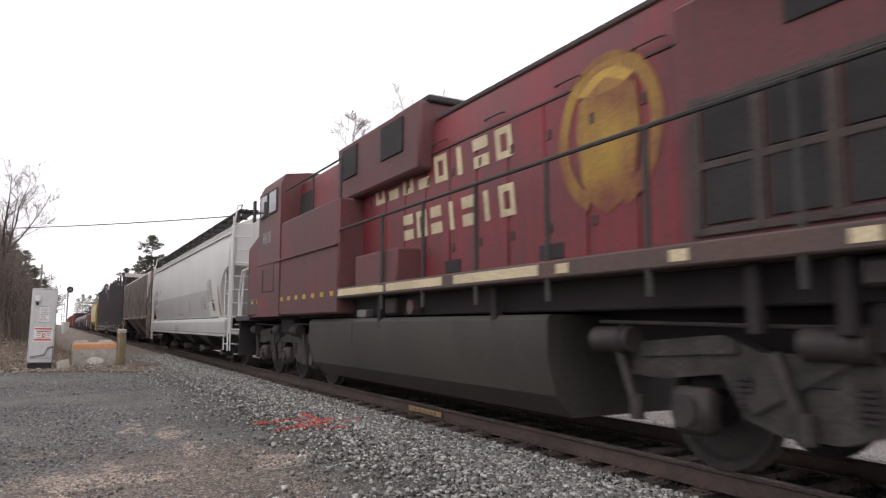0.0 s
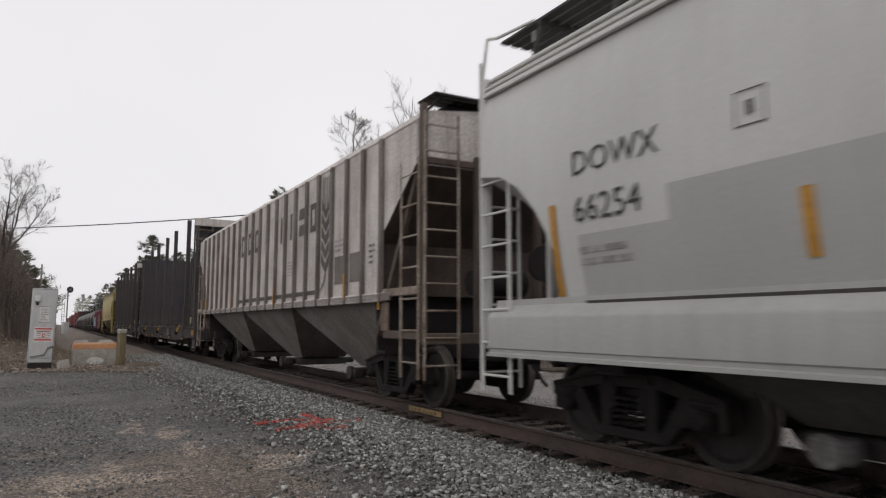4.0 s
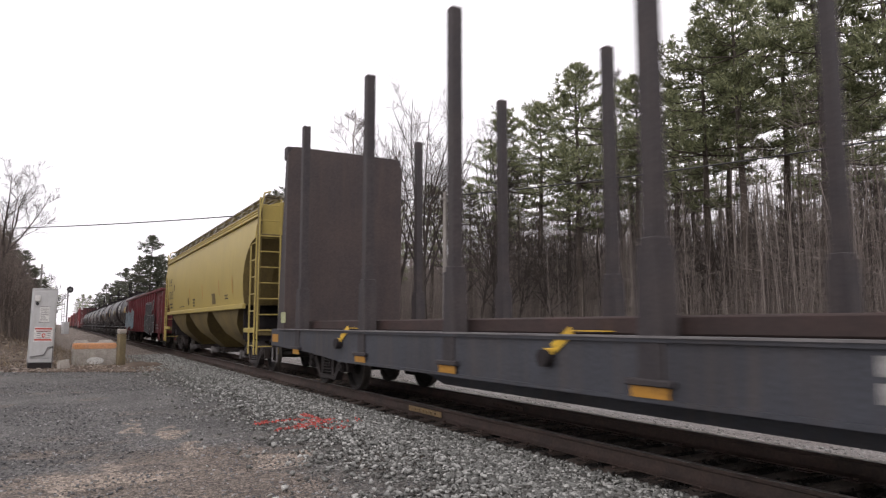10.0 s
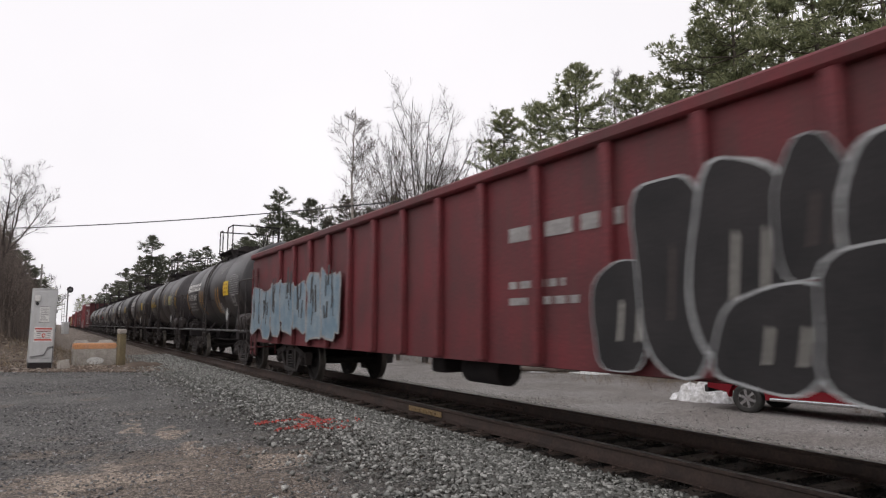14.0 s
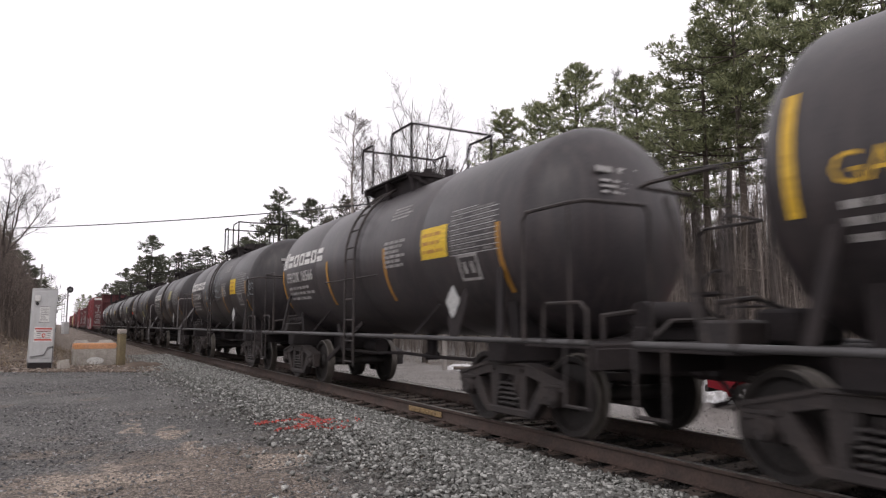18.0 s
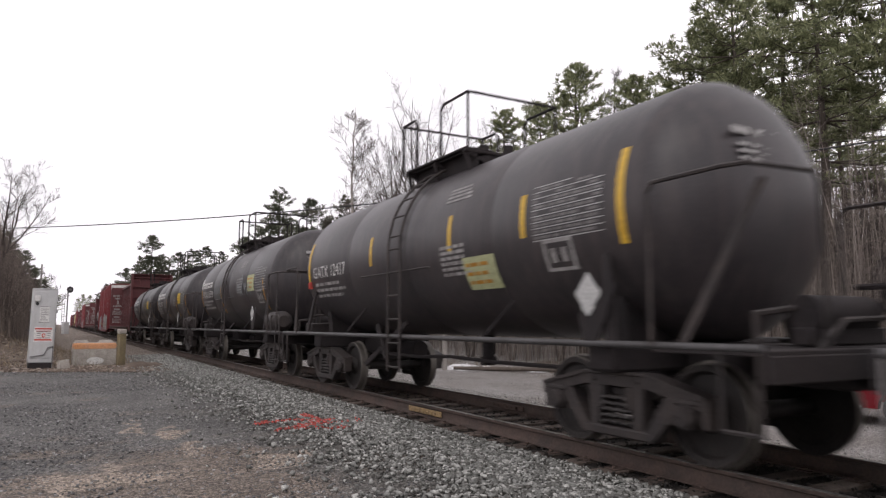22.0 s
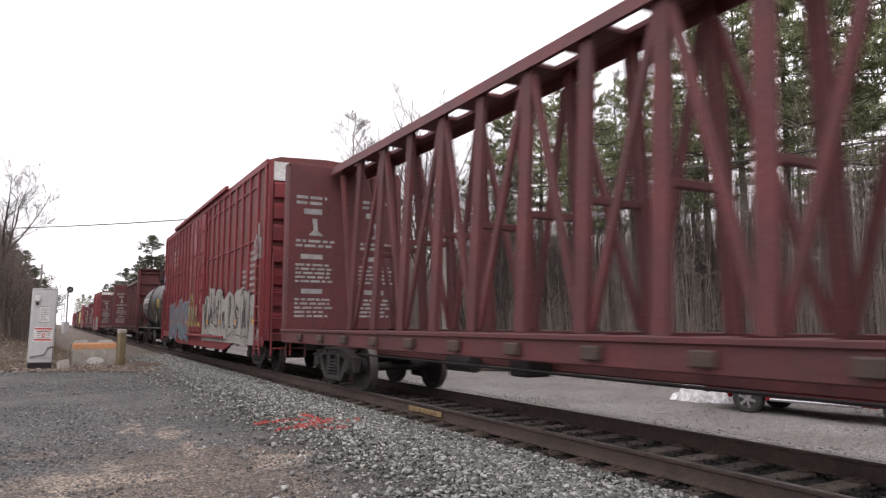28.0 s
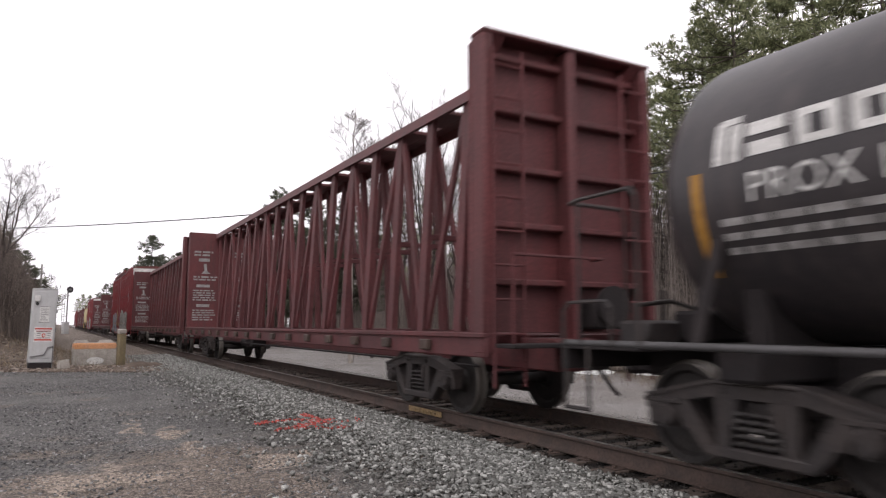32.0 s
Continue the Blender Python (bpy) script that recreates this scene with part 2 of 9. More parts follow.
# ---- mesh tools ----
class Geo:
    """Vertices and faces gathered for one mesh."""

    def __init__(self):
        self.v, self.f, self.cuts, self.done = [], [], [], None

    def add(self, vs, fs):
        k = len(self.v)
        self.cuts.append((k, len(self.f)))
        self.v += [tuple(p) for p in vs]
        self.f += [tuple(i + k for i in q) for q in fs]
        return self

    def shift(self, dy):
        """Moves everything along the track."""
        self.v = [(x, y + dy, z) for x, y, z in self.v]
        return self

    def pieces(self):
        """The bodies that do not touch one another, each as a Geo of its own."""
        n = len(self.cuts)
        ends = self.cuts[1:] + [(len(self.v), len(self.f))]
        if n < 2:
            return [self]
        v = np.array(self.v)
        lo = np.array([v[a:c].min(0) for (a, _), (c, _) in zip(self.cuts, ends)]) - 0.006
        hi = np.array([v[a:c].max(0) for (a, _), (c, _) in zip(self.cuts, ends)]) + 0.006
        own = list(range(n))

        def root(i):
            while own[i] != i:
                i = own[i]
            return i
        for i in range(n):
            for j in np.nonzero(((lo[i] <= hi[i + 1:]) & (lo[i + 1:] <= hi[i])).all(1))[0]:
                a, b = root(i), root(i + 1 + int(j))
                if a != b:
                    own[b] = a
        out = {}
        for i in range(n):
            g = out.setdefault(root(i), Geo())
            (a, fa), (c, fc) = self.cuts[i], ends[i]
            g.add(self.v[a:c], [tuple(q - a for q in face) for face in self.f[fa:fc]])
        return list(out.values())

    def box(self, x0, x1, y0, y1, z0, z1, c=0.0):
        """A block, its edges chamfered by c."""
        if c <= 0:
            return self.add([(x, y, z) for z in (z0, z1) for y in (y0, y1) for x in (x0, x1)],
                            [(0, 2, 3, 1), (4, 5, 7, 6), (0, 1, 5, 4), (2, 6, 7, 3), (0, 4, 6, 2), (1, 3, 7, 5)])
        cx, cy, cz = (x0 + x1) / 2, (y0 + y1) / 2, (z0 + z1) / 2
        hx, hy, hz = (x1 - x0) / 2, (y1 - y0) / 2, (z1 - z0) / 2
        c = min(c, hx * 0.9, hy * 0.9, hz * 0.9)
        vs, ix = [], {}
        for sx in (-1, 1):
            for sy in (-1, 1):
                for sz in (-1, 1):
                    for ax in range(3):
                        d = [hx - c, hy - c, hz - c]
                        d[ax] += c
                        ix[sx, sy, sz, ax] = len(vs)
                        vs.append((cx + sx * d[0], cy + sy * d[1], cz + sz * d[2]))
        fs = []
        for s in (-1, 1):
            q = [(s, -1, -1), (s, 1, -1), (s, 1, 1), (s, -1, 1)]
            for ax in range(3):
                r = [tuple(np.roll(p, ax)) for p in q]
                face = [ix[(*map(int, p), ax)] for p in r]
                fs.append(face if s > 0 else face[::-1])
        for ax in range(3):
            b1, b2 = (ax + 1) % 3, (ax + 2) % 3
            for s1 in (-1, 1):
                for s2 in (-1, 1):
                    lo, hi = [0, 0, 0], [0, 0, 0]
                    lo[ax], hi[ax] = -1, 1
                    lo[b1] = hi[b1] = s1
                    lo[b2] = hi[b2] = s2
                    face = [ix[(*lo, b1)], ix[(*hi, b1)], ix[(*hi, b2)], ix[(*lo, b2)]]
                    fs.append(face[::-1] if s1 * s2 > 0 else face)
        for sx in (-1, 1):
            for sy in (-1, 1):
                for sz in (-1, 1):
                    face = [ix[sx, sy, sz, a] for a in range(3)]
                    fs.append(face if sx * sy * sz > 0 else face[::-1])
        return self.add(vs, fs)

    def rod(self, p, q, r, n=8, r2=None, caps=True):
        """A round bar from p to q."""
        p, q = Vector(p), Vector(q)
        d = (q - p).normalized()
        a = d.orthogonal().normalized()
        b = d.cross(a)
        r2 = r if r2 is None else r2
        vs = []
        for e, s in ((p, r), (q, r2)):
            for i in range(n):
                w = 2 * math.pi * i / n
                vs.append(e + (a * math.cos(w) + b * math.sin(w)) * s)
        fs = [(i, (i + 1) % n, n + (i + 1) % n, n + i) for i in range(n)]
        if caps:
            fs += [tuple(range(n))[::-1], tuple(range(n, 2 * n))]
        return self.add(vs, fs)

    def pipe(self, pts, r, n=6):
        """One bent bar through the points, mitred at the bends."""
        pts = [Vector(p) for p in pts]
        legs = [(q - p).normalized() for p, q in zip(pts, pts[1:])]
        u = legs[0].orthogonal().normalized()
        rings = []
        for i, p in enumerate(pts):
            d0, d1 = legs[max(i - 1, 0)], legs[min(i, len(legs) - 1)]
            if i:
                u = (u - d0 * u.dot(d0)).normalized()
            w = d0.cross(u)
            cut = (d0 + d1).normalized() if (d0 + d1).length > 1e-4 else d0
            ring = []
            for k in range(n):
                e = (u * math.cos(6.2832 * k / n) + w * math.sin(6.2832 * k / n)) * r
                slide = -e.dot(cut) / max(0.35, d0.dot(cut))
                ring.append(p + e + d0 * max(-2.5 * r, min(2.5 * r, slide)))
            rings.append(ring)
            if 0 < i < len(pts) - 1:
                u = d0.rotation_difference(d1) @ u
        return self.loft(rings)

    def bar(self, p, q, w, h):
        """A flat bar from p to q with a w x h section (h upward)."""
        p, q = Vector(p), Vector(q)
        d = (q - p).normalized()
        up = Vector((0, 0, 1)) if abs(d.z) < 0.95 else Vector((0, 1, 0))
        s = d.cross(up).normalized()
        u = s.cross(d)
        vs = [e + s * (w / 2 * i) + u * (h / 2 * j) for e in (p, q) for i, j in ((-1, -1), (1, -1), (1, 1), (-1, 1))]
        return self.add(vs, [(3, 2, 1, 0), (4, 5, 6, 7), (0, 1, 5, 4), (1, 2, 6, 5), (2, 3, 7, 6), (3, 0, 4, 7)])

    def prism(self, poly, ax, a, b):
        """A flat outline pushed along an axis: ax 0: poly is (y, z); ax 1: (x, z); ax 2: (x, y)."""
        def at(p, w):
            return [(w, p[0], p[1]), (p[0], w, p[1]), (p[0], p[1], w)][ax]
        n = len(poly)
        vs = [at(p, a) for p in poly] + [at(p, b) for p in poly]
        fs = [tuple(range(n)), tuple(range(n, 2 * n))[::-1]] + [(i, n + i, n + (i + 1) % n, (i + 1) % n) for i in range(n)]
        area = sum(poly[i][0] * poly[(i + 1) % n][1] - poly[(i + 1) % n][0] * poly[i][1] for i in range(n))
        if (area > 0) == (ax == 1) if b > a else (area > 0) != (ax == 1):
            pass
        else:
            fs = [q[::-1] for q in fs]
        return self.add(vs, fs)

    def loft(self, rings, closed=True, caps=True):
        """Skins a row of rings that have the same number of points."""
        n = len(rings[0])
        vs = [p for r in rings for p in r]
        fs = []
        for k in range(len(rings) - 1):
            for i in range(n if closed else n - 1):
                j = (i + 1) % n
                fs.append((k * n + i, k * n + j, (k + 1) * n + j, (k + 1) * n + i))
        if caps:
            fs += [tuple(range(n))[::-1], tuple(range((len(rings) - 1) * n, len(rings) * n))]
        return self.add(vs, fs)

    def mesh(self, name, smooth=40):
        me = bpy.data.meshes.new(name)
        me.from_pydata(self.v, [], self.f)
        if smooth:
            me.shade_smooth()
            me.set_sharp_from_angle(angle=radians(smooth))
        me.update()
        return me


WHOLE = {"small_lettering", "car_number", "warning_text", "stencil", "coil_spring", "bogie", "side_frame", "bearing_cap", "stake", "side_post",
         "end_lettering", "pictogram", "sign_mark", "post", "rim", "tie_plate", "snow_heap", "insulator", "body", "company_name", "emblem", "roof_walk", "top_platform", "tie_down_strap", "paint_dab"}


def part(name, geo, material, parent=None, label="", smooth=40):
    """Links a mesh under its thing; bodies that do not touch become parts of their own."""
    if isinstance(geo, bpy.types.Mesh):
        meshes = [geo]
    else:
        if geo.done is None:
            geo.done = [g.mesh(name, smooth) for g in ([geo] if name in WHOLE or parent is None else geo.pieces())]
        meshes = geo.done
    first = None
    for me in meshes:
        if not me.materials:
            me.materials.append(material)
        ob = new(name, me)
        ob.parent = parent
        tagged(ob, label)
        first = first or ob
    return first


def thing(name, label, category, group=""):
    return tagged(new(name), label, category, group)


def word(text, size, material, name, parent, fit, label=""):
    """Flat lettering; fit maps its (along, up) metres to the surface."""
    cu = bpy.data.curves.new(name, "FONT")
    cu.body, cu.size, cu.resolution_u = text, size, 2
    tmp = bpy.data.objects.new(name, cu)
    me = bpy.data.meshes.new_from_object(tmp)
    bpy.data.objects.remove(tmp)
    bm = bmesh.new()
    bm.from_mesh(me)
    bm.transform(Matrix.Identity(4))
    for v in bm.verts:
        v.co = fit(v.co.x, v.co.y)
    bm.to_mesh(me)
    bm.free()
    return part(name, me, material, parent, label, 0)


def patch(geo, fit, a0, a1, b0, b1, na=1, nb=1):
    """A thin painted patch over (along, up) ranges, laid on a surface by fit."""
    vs = [fit(a0 + (a1 - a0) * i / na, b0 + (b1 - b0) * j / nb) for j in range(nb + 1) for i in range(na + 1)]
    fs = [(j * (na + 1) + i, j * (na + 1) + i + 1, (j + 1) * (na + 1) + i + 1, (j + 1) * (na + 1) + i)
          for j in range(nb) for i in range(na)]
    return geo.add(vs, fs)

# ---- ground ----
def ground_material():
    m = bpy.data.materials.new("gravel_ground")
    m.use_nodes = True
    n, l = m.node_tree.nodes, m.node_tree.links
    p = n["Principled BSDF"]
    p.inputs["Roughness"].default_value = 0.9
    p.inputs["Specular IOR Level"].default_value = 0.25
    tc = n.new("ShaderNodeTexCoord")
    xyz = n.new("ShaderNodeSeparateXYZ")
    l.new(tc.outputs["Object"], xyz.inputs[0])

    def noise_at(scale, detail=5):
        t = n.new("ShaderNodeTexNoise")
        t.inputs["Scale"].default_value, t.inputs["Detail"].default_value = scale, detail
        l.new(tc.outputs["Object"], t.inputs["Vector"])
        return t.outputs[0]

    def math_node(op, a, b):
        k = n.new("ShaderNodeMath")
        k.operation = op
        for i, s in enumerate((a, b)):
            if isinstance(s, (int, float)):
                k.inputs[i].default_value = s
            else:
                l.new(s, k.inputs[i])
        return k.outputs[0]

    def rng(v, a, b, lo=0.0, hi=1.0):
        k = n.new("ShaderNodeMapRange")
        k.inputs[1].default_value, k.inputs[2].default_value = a, b
        k.inputs[3].default_value, k.inputs[4].default_value = lo, hi
        l.new(v, k.inputs[0])
        return k.outputs[0]

    def mix(f, a, b, how="MIX"):
        k = n.new("ShaderNodeMixRGB")
        k.blend_type = how
        for i, s in enumerate((f, a, b)):
            if isinstance(s, tuple):
                k.inputs[i].default_value = (*s, 1)
            elif isinstance(s, (int, float)):
                k.inputs[i].default_value = s
            else:
                l.new(s, k.inputs[i])
        return k.outputs[0]

    wob = rng(noise_at(0.45), 0.3, 0.7, -1.4, 1.4)
    wob2 = rng(noise_at(2.5), 0.3, 0.7, -0.5, 0.5)
    wobble = math_node("ADD", wob, wob2)
    x = math_node("ADD", xyz.outputs[0], wobble)
    y = math_node("ADD", xyz.outputs[1], math_node("MULTIPLY", wobble, 1.6))
    stones = n.new("ShaderNodeTexVoronoi")
    stones.inputs["Scale"].default_value = 34
    l.new(tc.outputs["Object"], stones.inputs["Vector"])
    peb = n.new("ShaderNodeTexVoronoi")
    peb.inputs["Scale"].default_value = 75
    l.new(tc.outputs["Object"], peb.inputs["Vector"])
    bw = n.new("ShaderNodeRGBToBW")
    l.new(stones.outputs["Color"], bw.inputs[0])
    bw2 = n.new("ShaderNodeRGBToBW")
    l.new(peb.outputs["Color"], bw2.inputs[0])
    grey = mix(rng(noise_at(0.6), 0.35, 0.65), (0.100, 0.097, 0.093), (0.142, 0.137, 0.131))
    dirt = mix(rng(noise_at(1.3), 0.35, 0.65), (0.205, 0.168, 0.138), (0.135, 0.112, 0.095))
    lot = mix(rng(noise_at(0.35), 0.35, 0.65), (0.27, 0.255, 0.245), (0.20, 0.182, 0.17))
    ballast = mix(rng(noise_at(1.1), 0.35, 0.65), (0.140, 0.137, 0.128), (0.105, 0.094, 0.083))
    litter = mix(rng(noise_at(2.0), 0.35, 0.65), (0.105, 0.080, 0.063), (0.155, 0.126, 0.10))
    # Bed colour also holds the dark shade below the train
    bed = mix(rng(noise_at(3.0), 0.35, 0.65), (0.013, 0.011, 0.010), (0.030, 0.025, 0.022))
    near_dirt = math_node("MULTIPLY", rng(y, 9.0, 7.4), rng(x, 3.0, 1.6))
    c = mix(math_node("MULTIPLY", near_dirt, 0.9), grey, dirt)
    c = mix(math_node("MULTIPLY", rng(noise_at(0.9), 0.58, 0.68), 0.6), c, dirt)
    c = mix(rng(x, 2.2, 3.2), c, ballast)

    # bare earth showing in a few worn spots
    def spot_mask(x0, y0, wx, wy):
        dx = math_node("DIVIDE", math_node("SUBTRACT", math_node("ADD", xyz.outputs[0], math_node("MULTIPLY", wob2, 0.4)), x0), wx)
        dy = math_node("DIVIDE", math_node("SUBTRACT", math_node("ADD", xyz.outputs[1], wob2), y0), wy)
        r2 = math_node("ADD", math_node("MULTIPLY", dx, dx), math_node("MULTIPLY", dy, dy))
        return rng(r2, 1.1, 0.5)
    pale = (0.27, 0.225, 0.185)
    for x0, y0, wx, wy in ((1.40, 10.2, 0.20, 0.45), (1.50, 8.95, 0.20, 0.35), (1.0, 10.9, 0.09, 1.0), (0.5, 7.5, 0.8, 0.45), (2.2, 7.6, 0.35, 0.5)):
        c = mix(spot_mask(x0, y0, wx, wy), c, pale)
    c = mix(math_node("MULTIPLY", rng(x, 3.6, 4.6), 0.55), c, (0.105, 0.080, 0.064))
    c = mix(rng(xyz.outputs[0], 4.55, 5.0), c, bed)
    c = mix(rng(xyz.outputs[0], 7.15, 7.7), c, lot)
    c = mix(rng(x, 19.5, 21.5), c, litter)
    c = mix(rng(x, -2.2, -3.8), c, litter)
    c = mix(rng(y, 28.0, 30.5), c, mix(rng(x, 8.0, 9.0), dirt, lot))
    c = mix(math_node("MULTIPLY", rng(y, 29.5, 31.0), rng(x, 0.6, -0.6)), c, litter)
    c = mix(1.0, c, rng(bw.outputs[0], 0.15, 0.85, 0.5, 1.5), "MULTIPLY")
    c = mix(1.0, c, rng(bw2.outputs[0], 0.15, 0.85, 0.5, 1.5), "MULTIPLY")
    fleck = rng(peb.outputs["Distance"], 0.12, 0.05)
    c = mix(math_node("MULTIPLY", fleck, math_node("MULTIPLY", rng(bw2.outputs[0], 0.62, 0.75), 0.5)), c, (0.40, 0.40, 0.39))
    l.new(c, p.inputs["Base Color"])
    bu = n.new("ShaderNodeBump")
    bu.inputs["Strength"].default_value, bu.inputs["Distance"].default_value = 0.9, 0.02
    h = math_node("ADD", stones.outputs["Distance"], math_node("MULTIPLY", peb.outputs["Distance"], 0.6))
    inv = math_node("MULTIPLY", h, -1.0)
    l.new(inv, bu.inputs["Height"])
    l.new(bu.outputs[0], p.inputs["Normal"])
    return m


M["ground"] = ground_material()


def island_material(name, dark, light, tint, through_light=0.0):
    """Loose pieces, each of its own shade."""
    m = bpy.data.materials.new(name)
    m.use_nodes = True
    n, l = m.node_tree.nodes, m.node_tree.links
    p = n["Principled BSDF"]
    p.inputs["Roughness"].default_value = 0.85
    p.inputs["Specular IOR Level"].default_value = 0.3
    g = n.new("ShaderNodeNewGeometry")
    r = n.new("ShaderNodeValToRGB")
    e = r.color_ramp.elements
    e[0].color, e[1].color = (*dark, 1), (*light, 1)
    k = e.new(0.62)
    k.color = (*tint, 1)
    l.new(g.outputs["Random Per Island"], r.inputs[0])
    tc = n.new("ShaderNodeTexCoord")
    t = n.new("ShaderNodeTexNoise")
    t.inputs["Scale"].default_value = 55
    l.new(tc.outputs["Object"], t.inputs["Vector"])
    q = n.new("ShaderNodeMapRange")
    q.inputs[1].default_value, q.inputs[2].default_value = 0.3, 0.7
    q.inputs[3].default_value, q.inputs[4].default_value = 0.7, 1.3
    l.new(t.outputs[0], q.inputs[0])
    mx = n.new("ShaderNodeMixRGB")
    mx.blend_type, mx.inputs[0].default_value = "MULTIPLY", 1
    l.new(r.outputs[0], mx.inputs[1])
    l.new(q.outputs[0], mx.inputs[2])
    l.new(mx.outputs[0], p.inputs["Base Color"])
    if through_light:
        tr = n.new("ShaderNodeBsdfTranslucent")
        l.new(mx.outputs[0], tr.inputs[0])
        ms = n.new("ShaderNodeMixShader")
        ms.inputs[0].default_value = through_light
        l.new(p.outputs[0], ms.inputs[1])
        l.new(tr.outputs[0], ms.inputs[2])
        l.new(ms.outputs[0], n["Material Output"].inputs[0])
    return m


M["ballast"] = island_material("ballast_stone", (0.080, 0.076, 0.069), (0.46, 0.455, 0.43), (0.205, 0.208, 0.194))
M["pebble"] = island_material("gravel_stone", (0.085, 0.084, 0.086), (0.36, 0.35, 0.34), (0.135, 0.134, 0.135))
# Oily stones, darkened further to carry the shade under passing cars
M["oily"] = island_material("shaded_oily_stone", (0.014, 0.012, 0.011), (0.085, 0.074, 0.066), (0.030, 0.026, 0.023))
M["snow"] = surf("old_snow", (0.78, 0.78, 0.79), (0.40, 0.39, 0.37), 0.7, scale=4, fine=14, vary=0.25, bump=0.9, bump_scale=14)
M["tie"] = surf("weathered_tie_wood", (0.062, 0.047, 0.039), (0.115, 0.090, 0.075), 0.9, scale=6, bump=0.5, rand=0.3)


def rise(x, y):
    """How the land falls to the far lot and climbs to the woods and the leafy bank."""
    z = 0.0
    if x > 7.4:
        z = -0.72 * min(1.0, (x - 7.4) / 4.8) + max(0.0, min(0.95, (x - 20) * 0.06))
    if x < -3:
        z = min(0.8, (-3 - x) * 0.12)
    if x < 0.4 and y > 29.5:
        z = max(z, min(1.25, (0.4 - x) * 0.42) * min(1.0, (y - 29.5) / 4.0))
    return z


def lay_ground():
    xs = np.concatenate([np.linspace(-2600, -60, 14), np.linspace(-50, -8, 10), np.arange(-7, 20, 0.30), np.linspace(21, 60, 12), np.linspace(80, 2600, 14)])
    ys = np.concatenate([np.linspace(-900, -30, 10), np.linspace(-25, -1, 12), np.arange(0, 32, 0.30), np.linspace(33, 100, 30), np.linspace(110, 3600, 30)])
    g = Geo()
    nx, ny = len(xs), len(ys)
    vs = []
    for yy in ys:
        for xx in xs:
            z = 0.035 * noise.noise((xx * 0.35, yy * 0.35, 0)) + 0.02 * noise.noise((xx * 1.3, yy * 1.3, 4)) - 0.03
            if 4.1 < xx < 7.7:
                z = -0.035 + 0.008 * noise.noise((xx * 2, yy * 2, 9))
            z += rise(xx, yy)
            vs.append((xx, yy, z))
    fs = [(j * nx + i, j * nx + i + 1, (j + 1) * nx + i + 1, (j + 1) * nx + i) for j in range(ny - 1) for i in range(nx - 1)]
    g.add(vs, fs)
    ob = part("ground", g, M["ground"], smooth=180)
    tagged(ob, "grey gravel lot and bare dirt beside the railway track", "ground", kind="structure")


lay_ground()


def scatter(name, label, material, count, place, lo, hi, seed, parent=None):
    """Many loose angular stones in one mesh."""
    rs = np.random.RandomState(seed)
    base = np.array([(x, y, z) for z in (-1, 1) for y in (-1, 1) for x in (-1, 1)], float) * 0.66
    tri = np.array([(0, 2, 3), (0, 3, 1), (4, 5, 7), (4, 7, 6), (0, 1, 5), (0, 5, 4), (2, 6, 7), (2, 7, 3), (0, 4, 6), (0, 6, 2), (1, 3, 7), (1, 7, 5)])
    pos = place(rs, count)
    count = len(pos)
    size = lo + (hi - lo) * rs.rand(count) ** 2
    shape = 1 + 1.1 * (rs.rand(count, 8, 3) - 0.5)
    v = base[None] * shape * (np.array([1.1, 0.9, 0.62]) * (0.6 + 0.8 * rs.rand(count, 1, 3))) * size[:, None, None] * 0.5
    a = rs.rand(count) * 6.283
    c, s = np.cos(a)[:, None], np.sin(a)[:, None]
    tilt = (rs.rand(count) - 0.5)[:, None] * 1.5
    x, y, z = v[..., 0], v[..., 1], v[..., 2]
    y, z = y * np.cos(tilt) - z * np.sin(tilt), y * np.sin(tilt) + z * np.cos(tilt)
    v = np.stack([x * c - y * s, x * s + y * c, z], -1) + pos[:, None, :]
    f = (tri[None] + (np.arange(count) * 8)[:, None, None]).reshape(-1, 3)
    me = bpy.data.meshes.new(name)
    me.vertices.add(count * 8)
    me.vertices.foreach_set("co", v.reshape(-1).astype(np.float32))
    me.loops.add(len(f) * 3)
    me.loops.foreach_set("vertex_index", f.reshape(-1).astype(np.int32))
    me.polygons.add(len(f))
    me.polygons.foreach_set("loop_start", np.arange(0, len(f) * 3, 3, dtype=np.int32))
    me.update(calc_edges=True)
    me.materials.append(material)
    ob = new(name, me)
    ob.parent = parent
    return tagged(ob, label, "stones", kind="stuff")


def shoulder(rs, k):
    y = np.where(rs.rand(k) < 0.16, rs.uniform(-12, 3, k), 2.0 + 34 * rs.rand(k) ** 1.8)
    x = 4.75 - np.abs(rs.randn(k)) * 0.95
    keep = (x > 1.4) & ((x < 4.35) | (rs.rand(k) < 0.45))
    return np.stack([x, y, -0.005 + 0.02 * rs.rand(k) + 0.03 * np.clip(x - 3.6, 0, 1) * (x < 4.6)], -1)[keep]


def between(rs, k):
    y = 1.0 + 30 * rs.rand(k) ** 1.5
    x = 4.5 + 2.9 * rs.rand(k)
    return np.stack([x, y, -0.02 + 0.02 * rs.rand(k)], -1)


def lot_near(rs, k):
    y = np.where(rs.rand(k) < 0.14, rs.uniform(-10, 5, k), 4.0 + 22 * rs.rand(k) ** 1.6)
    x = -5 + 8.5 * rs.rand(k)
    return np.stack([x, y, np.full(k, -0.024)], -1)


def lot_far(rs, k):
    y = -4 + 34 * rs.rand(k)
    x = 7.3 + 8 * rs.rand(k) ** 1.5
    return np.stack([x, y, -0.02 - 0.72 * np.minimum(1.0, (x - 7.4).clip(0) / 4.8)], -1)


